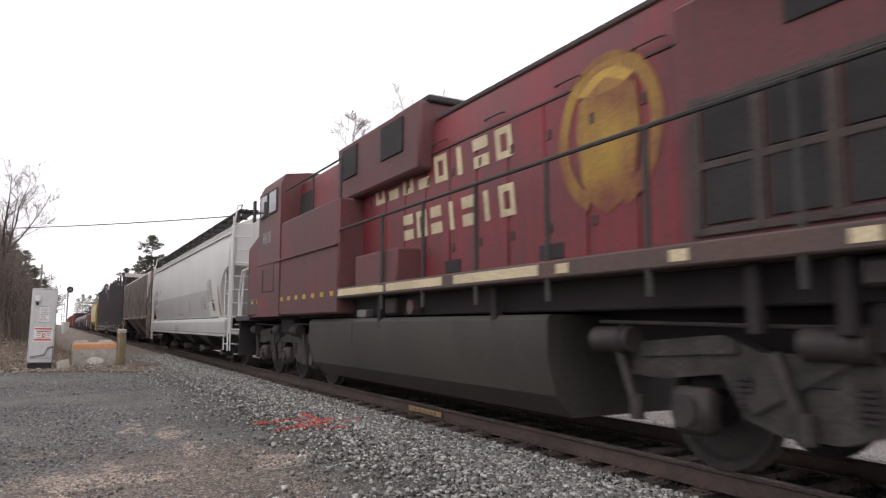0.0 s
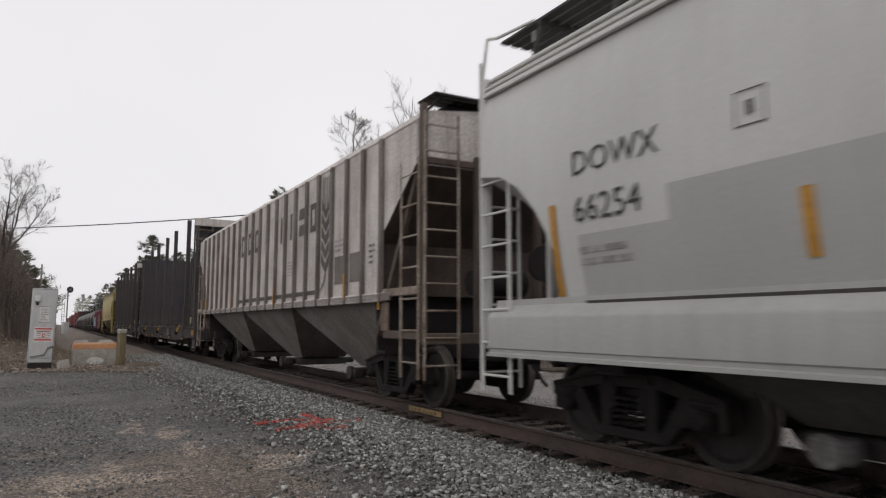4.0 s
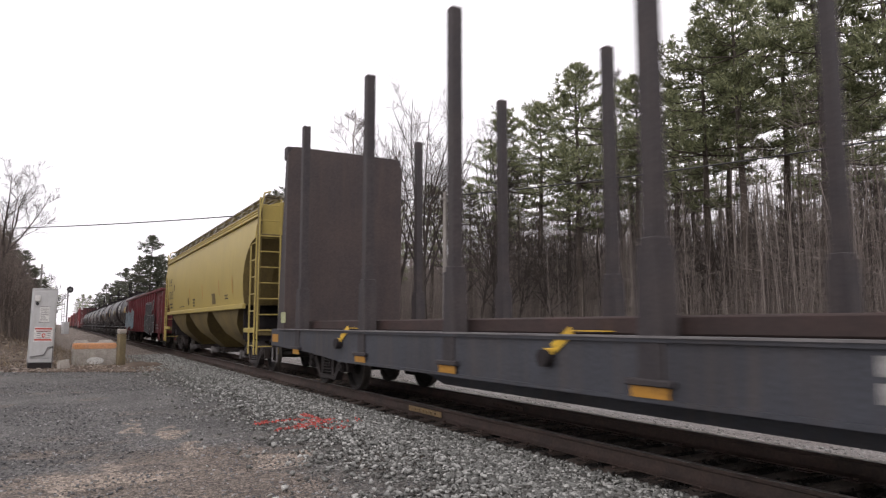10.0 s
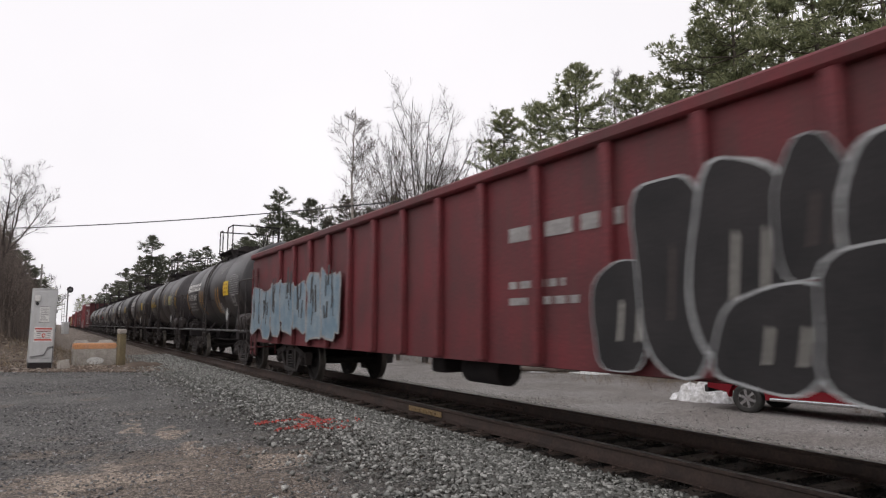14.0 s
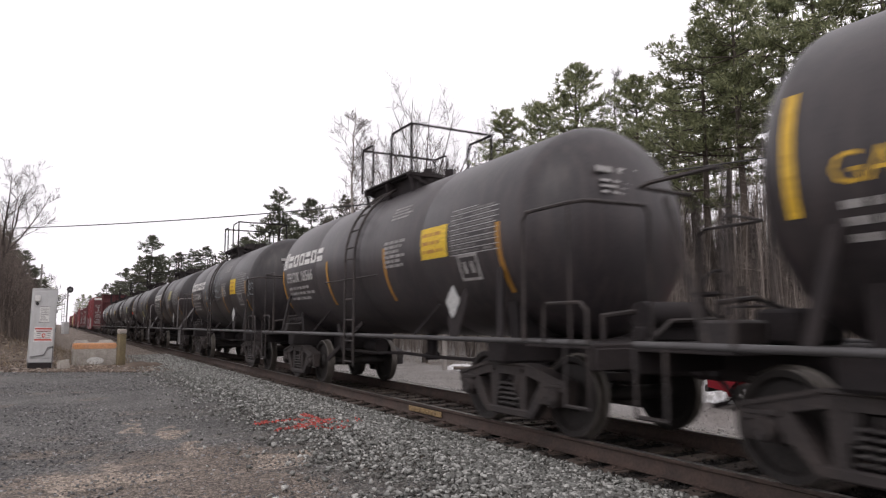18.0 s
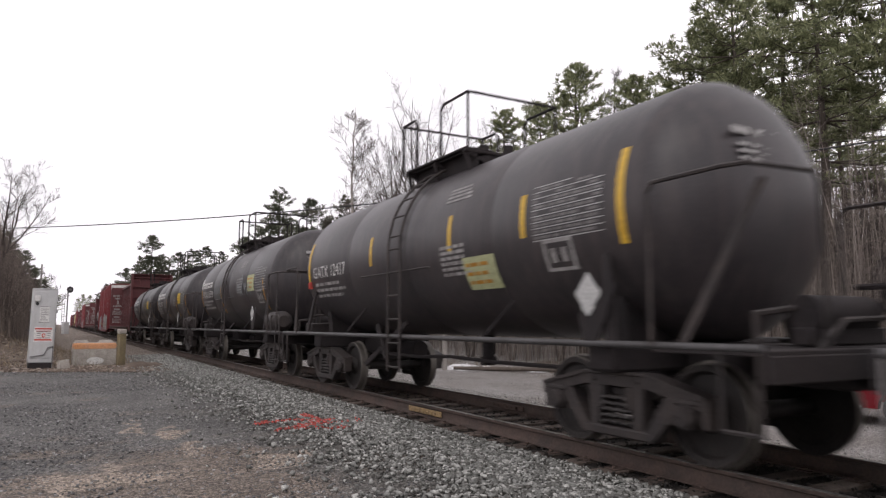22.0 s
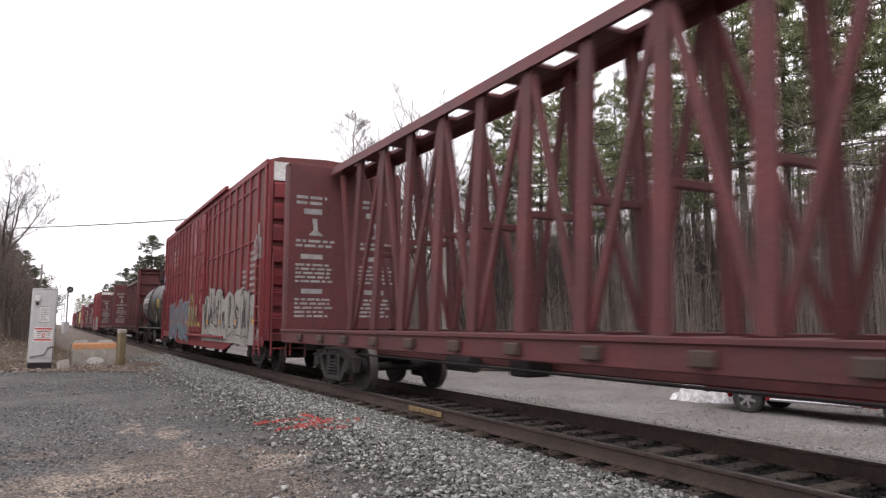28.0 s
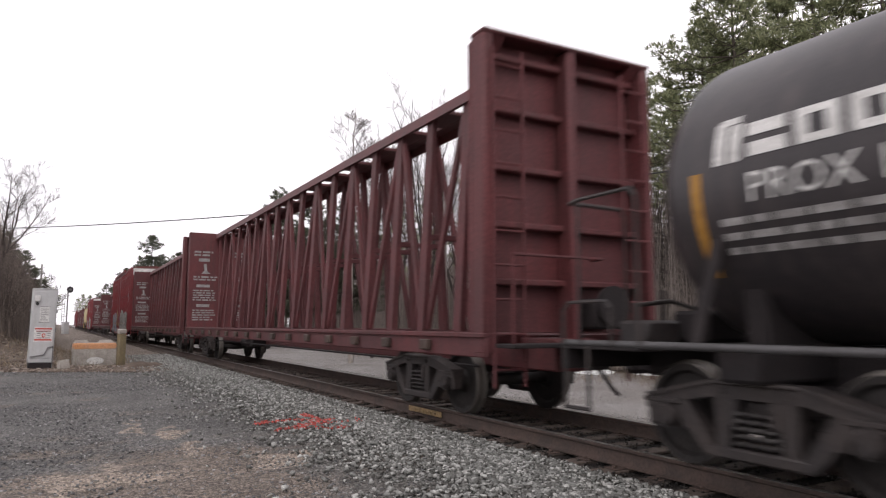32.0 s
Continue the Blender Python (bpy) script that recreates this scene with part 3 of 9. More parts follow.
scatter("ballast", "loose grey-green crushed stone beside the rails", M["ballast"], 74000, shoulder, 0.022, 0.066, 1)
scatter("ballast_between_rails", "dirty crushed stone between wooden ties, darkened with the shade under the train", M["oily"], 9000, between, 0.02, 0.055, 2)
scatter("gravel", "fine grey gravel scattered over the lot", M["pebble"], 48000, lot_near, 0.010, 0.036, 3)
scatter("gravel_lot", "pale gravel scattered beyond the track", M["ballast"], 9000, lot_far, 0.015, 0.045, 4)


# ---- track ----
def lay_track():
    prof = [(-0.075, 0), (0.075, 0), (0.075, 0.012), (0.02, 0.03), (0.009, 0.045), (0.009, 0.135), (0.034, 0.148), (0.036, 0.172), (0.028, 0.182), (-0.028, 0.182),
            (-0.036, 0.172), (-0.034, 0.148), (-0.009, 0.135), (-0.009, 0.045), (-0.02, 0.03), (-0.075, 0.012)]
    for side, where in ((-1, "near"), (1, "far")):
        x = TRACK_X + side * 0.7535
        g = Geo().prism([(x + a, RAIL - 0.182 + b) for a, b in prof], 1, -60, 900)
        r = part("rail", g, M["rail_rust"])
        tagged(r, "rusty brown steel rail with a worn bright head", "rail", "rails of the track", "structure")
        top = Geo().box(x - 0.030, x + 0.027, -60, 900, RAIL - 0.001, RAIL + 0.0015)
        part("rail_head", top, M["tread"], r, "worn bright running surface")
        jb = Geo().box(x - 0.05, x - 0.03, 9.25, 10.35, RAIL - 0.14, RAIL - 0.055, 0.008)
        for i in range(6):
            jb.rod((x - 0.075, 9.42 + i * 0.132, RAIL - 0.10), (x - 0.045, 9.42 + i * 0.132, RAIL - 0.10), 0.016, 6)
        part("joint_bar", jb, M["joint"] if side < 0 else M["rust"], r, "ochre-painted bolted joint bar")
    tie = Geo().box(-1.30, 1.30, -0.115, 0.115, -0.17, 0.0, 0.012).mesh("tie")
    plate = Geo()
    for s in (-1, 1):
        plate.box(s * 0.7535 - 0.17, s * 0.7535 + 0.17, -0.09, 0.09, 0.001, 0.012, 0.004)
        for a in (-0.11, 0.11):
            plate.box(s * 0.7535 + a - 0.018, s * 0.7535 + a + 0.018, -0.03, 0.01, 0.01, 0.035, 0.006)
    plate = plate.mesh("tie_plate")
    bed = tagged(new("track_ties"), "dark weathered wooden ties under the rails", "railway ties", kind="structure")
    rs = random.Random(5)
    for k in range(150):
        o = part("tie", tie, M["tie"], bed)
        o.matrix_basis = pose(TRACK_X + rs.uniform(-0.04, 0.04), -6 + k * 0.52 + rs.uniform(-0.02, 0.02), -0.002 + rs.uniform(-0.012, 0.006), 0, rs.uniform(-0.6, 0.6), rs.uniform(-1, 1))
        q = part("tie_plate", plate, M["rust"], o)
    far = Geo()
    for k in range(700):
        y = 72 + k * 0.52
        far.box(TRACK_X - 1.3, TRACK_X + 1.3, y - 0.115, y + 0.115, -0.17, -0.002)
    tagged(part("far_ties", far, M["tie"]), "dark wooden ties running off into the distance", "railway ties", kind="stuff")


lay_track()

# ---- rolling stock: heights are above the rail, y runs away along the track, -x is the lot side ----
WHEELS = []
CACHE = {}


def once(key, make):
    if key not in CACHE:
        CACHE[key] = make()
    return CACHE[key]


def wheel_mesh(r):
    g = Geo()
    n = 36
    prof = [(0.10, 0.085), (0.10, 0.13), (0.02, 0.17), (0.01, r * 0.78), (0.06, r * 0.85), (0.065, r - 0.012), (0.055, r), (-0.05, r), (-0.06, r + 0.026), (-0.08, r + 0.022),
            (-0.08, r * 0.85), (-0.04, r * 0.78), (-0.06, 0.16), (-0.09, 0.13), (-0.09, 0.085)]
    for s in (-1, 1):
        rings = []
        for k in range(n):
            w = 2 * math.pi * k / n
            rings.append([(s * (0.7535 + a), math.cos(w) * q, math.sin(w) * q) for a, q in prof])
        rings.append(rings[0])
        g.loft(rings, closed=False, caps=False)
    g.rod((-1.0, 0, 0), (1.0, 0, 0), 0.085, 16)
    me = g.mesh("wheelset", 30)
    me.materials.append(M["wheel"])
    me.materials.append(M["wheel_rim"])
    for p in me.polygons:
        c = p.center
        if math.hypot(c.y, c.z) > r - 0.010 and abs(c.x) < 0.85:
            p.material_index = 1
    return me


def truck_at(car, y, wb=1.778, r=0.457, tone="truck"):
    """A three-piece bogie with two wheelsets."""
    h = wb / 2

    def bolster():
        g = Geo().box(-0.98, 0.98, -0.19, 0.19, 0.50, 0.66, 0.03).rod((0, 0, 0.64), (0, 0, 0.76), 0.2, 16)
        for s in (-1, 1):
            g.box(s * 0.62 - 0.1, s * 0.62 + 0.1, -0.12, 0.12, 0.66, 0.73, 0.01)
            g.box(-0.85, 0.85, s * (h - 0.50) - 0.04, s * (h - 0.50) + 0.04, 0.36, 0.46, 0.01)
            for q in (-1, 1):
                g.box(q * 0.7535 - 0.05, q * 0.7535 + 0.05, s * (h - 0.49) - 0.06, s * (h - 0.49) + 0.06, 0.30, 0.56, 0.015)
        return g

    def side():
        g = Geo()
        t = [(-h - 0.24, 0.50), (-h - 0.24, 0.63), (-h + 0.02, 0.70), (-0.45, 0.79), (0.45, 0.79), (h - 0.02, 0.70), (h + 0.24, 0.63), (h + 0.24, 0.50), (h - 0.1, 0.58), (0.42, 0.66),
             (-0.42, 0.66), (-h + 0.1, 0.58)]
        g.prism(t, 0, -1.08, -0.92)
        for s in (-1, 1):
            g.prism([(s * 0.24, 0.22), (s * 0.36, 0.20), (s * 0.38, 0.70), (s * 0.22, 0.70)], 0, -1.07, -0.93)
            g.prism([(s * 0.33, 0.17), (s * 0.47, 0.17), (s * (h - 0.10), 0.50), (s * (h - 0.08), 0.62), (s * (h - 0.24), 0.60)], 0, -1.075, -0.935)
            g.box(-1.065, -0.925, s * (h + 0.19) - 0.045, s * (h + 0.19) + 0.045, 0.36, 0.56, 0.01)
            g.box(-1.065, -0.925, s * (h - 0.19) - 0.045, s * (h - 0.19) + 0.045, 0.36, 0.60, 0.01)
        g.box(-1.085, -0.90, -0.46, 0.46, 0.165, 0.265, 0.02)
        g.box(-1.10, -0.915, -0.44, 0.44, 0.765, 0.80, 0.012)
        for s in (-1, 1):
            g.bar((-1.005, s * 0.42, 0.785), (-1.005, s * (h + 0.22), 0.625), 0.20, 0.035)
            g.box(-1.10, -0.92, s * h - 0.15, s * h + 0.15, 0.56, 0.61, 0.012)
            g.box(-1.09, -0.94, s * 0.185 - 0.035, s * 0.185 + 0.035, 0.44, 0.66, 0.01)
            g.rod((-1.105, s * 0.30, 0.72), (-1.07, s * 0.30, 0.72), 0.03, 8)
        return g

    def spring():
        n, turns = 40, 5
        pts = [(-1.025 + 0.058 * math.cos(6.2832 * turns * k / n), 0.058 * math.sin(6.2832 * turns * k / n), 0.275 + 0.30 * k / n) for k in range(n + 1)]
        return Geo().pipe(pts, 0.017, 5)

    def beam():
        g = Geo()
        for e in (-1, 1):
            g.pipe([(-0.80, e * 0.42, 0.42), (0.0, e * 0.30, 0.36), (0.80, e * 0.42, 0.42)], 0.03, 6)
        return g

    def cap():
        g = Geo().rod((-1.10, 0, 0), (-0.95, 0, 0), 0.115, 16).rod((-1.135, 0, 0), (-1.10, 0, 0), 0.085, 16, 0.1)
        for k in range(3):
            w = k * 2.094
            g.rod((-1.15, math.cos(w) * 0.055, math.sin(w) * 0.055), (-1.13, math.cos(w) * 0.055, math.sin(w) * 0.055), 0.016, 6)
        return g

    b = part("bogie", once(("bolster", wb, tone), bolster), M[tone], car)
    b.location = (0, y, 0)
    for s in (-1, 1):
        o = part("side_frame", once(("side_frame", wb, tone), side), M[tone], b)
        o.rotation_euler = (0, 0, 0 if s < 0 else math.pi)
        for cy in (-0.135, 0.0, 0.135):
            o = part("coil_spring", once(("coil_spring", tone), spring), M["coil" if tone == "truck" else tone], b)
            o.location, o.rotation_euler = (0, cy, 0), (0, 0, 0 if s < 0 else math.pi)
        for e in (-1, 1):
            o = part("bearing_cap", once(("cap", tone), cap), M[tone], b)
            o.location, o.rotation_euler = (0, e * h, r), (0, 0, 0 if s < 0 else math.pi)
    part("brake_beam", once(("brake_beam", wb), beam), M["under"], b)
    for e in (-1, 1):
        w = part("wheelset", once(("wheel", r), lambda: wheel_mesh(r)), M["wheel"], b)
        w.location = (0, e * h, r)
        WHEELS.append((w, (0, e * h, r), r))
    return b


def coupler(car, y, s):
    g = Geo().box(-0.12, 0.12, min(y, y + s * 0.34), max(y, y + s * 0.34), 0.74, 0.95, 0.02)
    g.box(-0.17, 0.17, min(y + s * 0.28, y + s * 0.48), max(y + s * 0.28, y + s * 0.48), 0.70, 0.99, 0.05)
    g.pipe([(0.2, y + s * 0.1, 0.75), (0.25, y + s * 0.35, 0.45), (0.2, y + s * 0.50, 0.40)], 0.028)
    part("coupler", g, M["under"], car, "black knuckle coupler with an air hose")


def ladder(geo, fixed, a0, a1, z0, z1, n, ax, r=0.016, rail=0.022):
    """A ladder: ax 'y' lies on a side (fixed x), ax 'x' on an end (fixed y)."""
    def at(a, z):
        return (fixed, a, z) if ax == "y" else (a, fixed, z)
    for a in (a0, a1):
        geo.rod(at(a, z0), at(a, z1), rail, 6)
    for k in range(n):
        z = z0 + (z1 - z0) * (k + 0.5) / n
        geo.rod(at(a0, z), at(a1, z), r, 6)


def side_fit(w, y0, z0, e=0.006):
    """Maps lettering on the lot side, which reads towards the front of the train."""
    return lambda a, b: (-(w + e), y0 - a, z0 + b)


def hopper_fit(y0, z0, e=0.006):
    """The same on a gently bowed hopper side."""
    return lambda a, b: (-(1.60 - 0.15 * ((z0 + b - 2.9) / 1.4) ** 2 + e), y0 - a, z0 + b)


def tank_fit(R, zc, y0, z_deg, e=0.006):
    p0 = radians(z_deg)
    return lambda a, b: (-(R + e) * math.cos(p0 + b / R), y0 - a, zc + (R + e) * math.sin(p0 + b / R))


def text_rows(car, fit, rows, width, h, gap, material, name, seed, label=""):
    """Lettering too small to read, as plain bars."""
    rs = random.Random(seed)
    g = Geo()
    for k in range(rows):
        a = 0.0
        stop = width * rs.uniform(0.75, 1.0)
        while a < stop - 0.05:
            w = rs.uniform(1.4, 5.0) * h
            patch(g, fit, a, min(a + w, stop), -k * (h + gap) - h, -k * (h + gap), 2, 1)
            a += w + h * 0.8
    return part(name, g, material, car, label, 0)


BLOCKS = {"ring": ((0, 0.3, 0, 1), (0.7, 1, 0, 1), (0.3, 0.7, 0.78, 1), (0.3, 0.7, 0, 0.22)), "pair": ((0, 1, 0, 0.40), (0, 1, 0.60, 1)), "bar": ((0.3, 0.65, 0, 1),)}


def brand_row(car, fit, shapes, w, h, gap, material, name, label, slant=0.14):
    """A company name as a row of plain slanted open blocks."""
    lean = lambda a, b: fit(a - b * slant, b)
    for k, kind in enumerate(shapes):
        g = Geo()
        a = k * (w + gap)
        for a0, a1, b0, b1 in BLOCKS[kind]:
            patch(g, lean, a + w * a0, a + w * a1, h * b0, h * b1, 1, 3)
        part(name, g, material, car, label, 0)


def test_table(car, fit, width, rows, pitch, seed):
    """A ruled table of test dates, its words too small to read."""
    rs = random.Random(seed)
    rules, words = Geo(), Geo()
    for k in range(rows + 1):
        patch(rules, fit, 0, width * (1.0 if k else 0.55), -k * pitch - 0.005, -k * pitch + 0.005, 3, 1)
    for k in range(rows):
        a = 0.02
        while a < width - 0.1:
            w = rs.uniform(0.05, 0.22)
            if rs.random() < 0.8:
                patch(words, fit, a, min(a + w, width), -k * pitch - 0.048, -k * pitch - 0.020, 1, 1)
            a += w + 0.035
    part("table_rule", rules, M["placard_white"], car, "thin white ruled lines", 0)
    part("small_lettering", words, M["tabletext"], car, "", 0)


def graffiti(car, fit, y_len, z_len, seed, mats, name="graffiti", label="", blobs=9, sq=0.4):
    """Sprayed shapes: outlined blobs side by side, each paint one mesh."""
    rs = random.Random(seed)
    fill, edge, spark = Geo(), Geo(), Geo()
    for k in range(blobs):
        cx = y_len * (k + 0.5) / blobs + rs.uniform(-0.05, 0.05)
        cz = z_len * rs.uniform(0.42, 0.58)
        rx, rz = y_len / blobs * rs.uniform(0.5, 0.68), z_len * rs.uniform(0.36, 0.5)
        ph = [rs.uniform(0, 6.28) for _ in range(3)]
        ring_in, ring_out = [], []
        n = 26
        for i in range(n):
            w = 6.2832 * i / n
            q = 1 + 0.10 * math.sin(2 * w + ph[0]) + 0.10 * math.sin(3 * w + ph[1]) + 0.07 * math.sin(7 * w + ph[2])
            cw, sw = math.cos(w), math.sin(w)
            cw, sw = math.copysign(abs(cw) ** sq, cw), math.copysign(abs(sw) ** sq, sw)
            ring_in.append((cx + rx * q * cw * 0.88, cz + rz * q * sw * 0.94))
            ring_out.append((cx + rx * q * cw, cz + rz * q * sw))
        e = 0.0015 * (k % 4)
        def lay(p, more):
            x, y, z = fit(*p)
            return (x - e - more, y, z)
        fill.add([lay(p, 0.001) for p in ring_in], [tuple(range(n))])
        vs = [lay(p, 0.002) for p in ring_in] + [lay(p, 0.002) for p in ring_out]
        edge.add(vs, [(i, (i + 1) % n, n + (i + 1) % n, n + i) for i in range(n)])
        for _ in range(7):
            a, b = cx + rs.uniform(-rx, rx) * 0.6, cz + rs.uniform(-rz, rz) * 0.6
            d, t = rs.uniform(0.12, 0.4) * z_len, rs.uniform(0.03, 0.10)
            lean = rs.uniform(-0.12, 0.12)
            spark.add([lay(p, 0.004) for p in ((a, b), (a + t, b), (a + t + lean, b + d), (a + lean, b + d))], [(0, 1, 2, 3)])
    part(name, fill, mats[0], car, label, 0)
    part(name, edge, mats[1], car, label, 0)
    part(name, spark, mats[2], car, label, 0)


def bubbles(car, fit, y_len, z_len, dark, pale):
    """Fat sprayed letters, each a dark bubble with a pale rim, overlapping like scales."""
    rows = ((0.07, 0.33, 0.075, 0.27, 0.1), (0.19, 0.52, 0.085, 0.45, -0.08), (0.31, 0.56, 0.085, 0.40, 0.06), (0.43, 0.70, 0.055, 0.27, 0.0), (0.36, 0.22, 0.09, 0.20, 0.2),
            (0.56, 0.62, 0.085, 0.34, -0.05), (0.68, 0.66, 0.075, 0.28, 0.06), (0.53, 0.29, 0.105, 0.28, 0.12), (0.86, 0.86, 0.05, 0.14, 0.1), (0.93, 0.45, 0.08, 0.13, 0.0), (0.93, 0.20, 0.075, 0.14, 0.0), (0.77, 0.28, 0.115, 0.28, -0.06))
    n = 28
    for k, (cy, cz, ry, rz, tilt) in enumerate(rows):
        def ring(q, more):
            out = []
            for i in range(n):
                w = 6.2832 * i / n
                a, b = math.cos(w), math.sin(w)
                a, b = math.copysign(abs(a) ** 0.75, a) * ry * y_len, math.copysign(abs(b) ** 0.8, b) * rz * z_len
                wob = 1 + 0.06 * math.sin(3 * w + k) + 0.04 * math.sin(5 * w + 2 * k)
                a, b = a * wob + math.copysign(q, a), b * wob + math.copysign(q, b)
                x, y, z = fit(cy * y_len + a + b * tilt, cz * z_len + b)
                out.append((x - 0.0016 * k - more, y, z))
            return out
        part("graffiti", Geo().add(ring(0.0, 0.0008), [tuple(range(n))]), dark, car, "black sprayed letter", 0)
        part("graffiti", Geo().add(ring(0.0, 0.0012) + ring(0.012 + 0.009 * (k % 3), 0.0012), [(i, (i + 1) % n, n + (i + 1) % n, n + i) for i in range(n)]), pale, car, "pale sprayed letter edge", 0)
        g = Geo()
        for j in range(2):
            a, b = cy * y_len + ry * y_len * (0.45 - 0.6 * j), cz * z_len - rz * z_len * 0.5
            lay = [fit(a + p, b + q) for p, q in ((0, 0), (0.05, 0.02), (0.09, rz * z_len * 0.7), (0.05, rz * z_len * 0.8))]
            g.add([(x - 0.0016 * k - 0.0018, y, z) for x, y, z in lay], [(0, 1, 2, 3)])
        part("graffiti", g, M["loco_grime"] if k % 2 else M["box_grey"], car, "grey sprayed shine", 0)


STROKES = {"B": ((0.05, 0.05), (0.08, 0.55), (0.10, 1.0), (0.40, 0.98), (0.46, 0.72), (0.14, 0.52), (0.45, 0.45), (0.52, 0.15), (0.25, -0.02), (0.02, 0.12)),
           "e": ((0.0, 0.30), (0.30, 0.38), (0.36, 0.58), (0.18, 0.66), (0.0, 0.38), (0.10, 0.06), (0.42, 0.12)),
           "s": ((0.38, 0.58), (0.16, 0.66), (0.06, 0.48), (0.32, 0.30), (0.28, 0.06), (0.02, 0.02), (-0.2, 0.10)),
           "~": ((0.0, 0.08), (0.3, 0.0), (0.7, -0.02), (1.0, 0.14)),
           "l": ((0.0, 0.1), (0.28, 0.7), (0.2, 1.0), (0.05, 0.75), (0.12, 0.12), (0.35, 0.05)),
           "n": ((0.0, 0.0), (0.05, 0.55), (0.12, 0.25), (0.32, 0.58), (0.40, 0.05), (0.5, 0.12)),
           "-": ((0.0, 0.5), (0.4, 0.56))}


def scrawl(car, fit, y_len, z_len, seed, material, width=0.055, text="Bes"):
    """Sprayed hand lettering, one smooth stroke a letter."""
    step = y_len / max(1, len(text.replace("~", "")))
    for i, ch in enumerate(text):
        ctl = STROKES[ch]
        sx, x0 = (step * 1.75, i * step) if ch != "~" else (y_len * 0.8, y_len * 0.25)
        z0 = -0.22 * z_len if ch == "~" else 0.0
        pts = []
        ext = [ctl[0]] + list(ctl) + [ctl[-1]]
        for k in range(len(ctl) - 1):
            p0, p1, p2, p3 = ext[k:k + 4]
            for j in range(6):
                t = j / 6
                pts.append(tuple(0.5 * (2 * b + (c - a) * t + (2 * a - 5 * b + 4 * c - d) * t * t + (3 * b - a - 3 * c + d) * t ** 3) for a, b, c, d in zip(p0, p1, p2, p3)))
        pts.append(ctl[-1])
        pts = [(x0 + px_ * sx * (1.0 if ch != "~" else 1.0), z0 + pz * z_len) for px_, pz in pts]
        left, right = [], []
        for k, p in enumerate(pts):
            q, o = pts[min(k + 1, len(pts) - 1)], pts[max(k - 1, 0)]
            d = Vector((q[0] - o[0], q[1] - o[1])).normalized() * (width / 2) * (0.75 + 0.35 * math.sin(k * 0.7 + seed))
            for lst, sg in ((left, 1), (right, -1)):
                x, y, z = fit(p[0] - d.y * sg, p[1] + d.x * sg)
                lst.append((x - 0.0003 * k, y, z))
        n = len(pts)
        g = Geo().add(left + right, [(k, k + 1, n + k + 1, n + k) for k in range(n - 1)])
        part("graffiti", g, material, car, "pale sprayed hand lettering", 0)


def stripes(car, fit_at, ys, deg, material, w=0.09, h=0.62, name="reflector"):
    for k, y in enumerate(ys):
        g = Geo()
        patch(g, fit_at(y, deg), 0, w, -h / 2, h / 2, 1, 6)
        part(name, g, material, car, "", 0)


# ---- tank car ----
TR, TZ = 1.33, 2.42


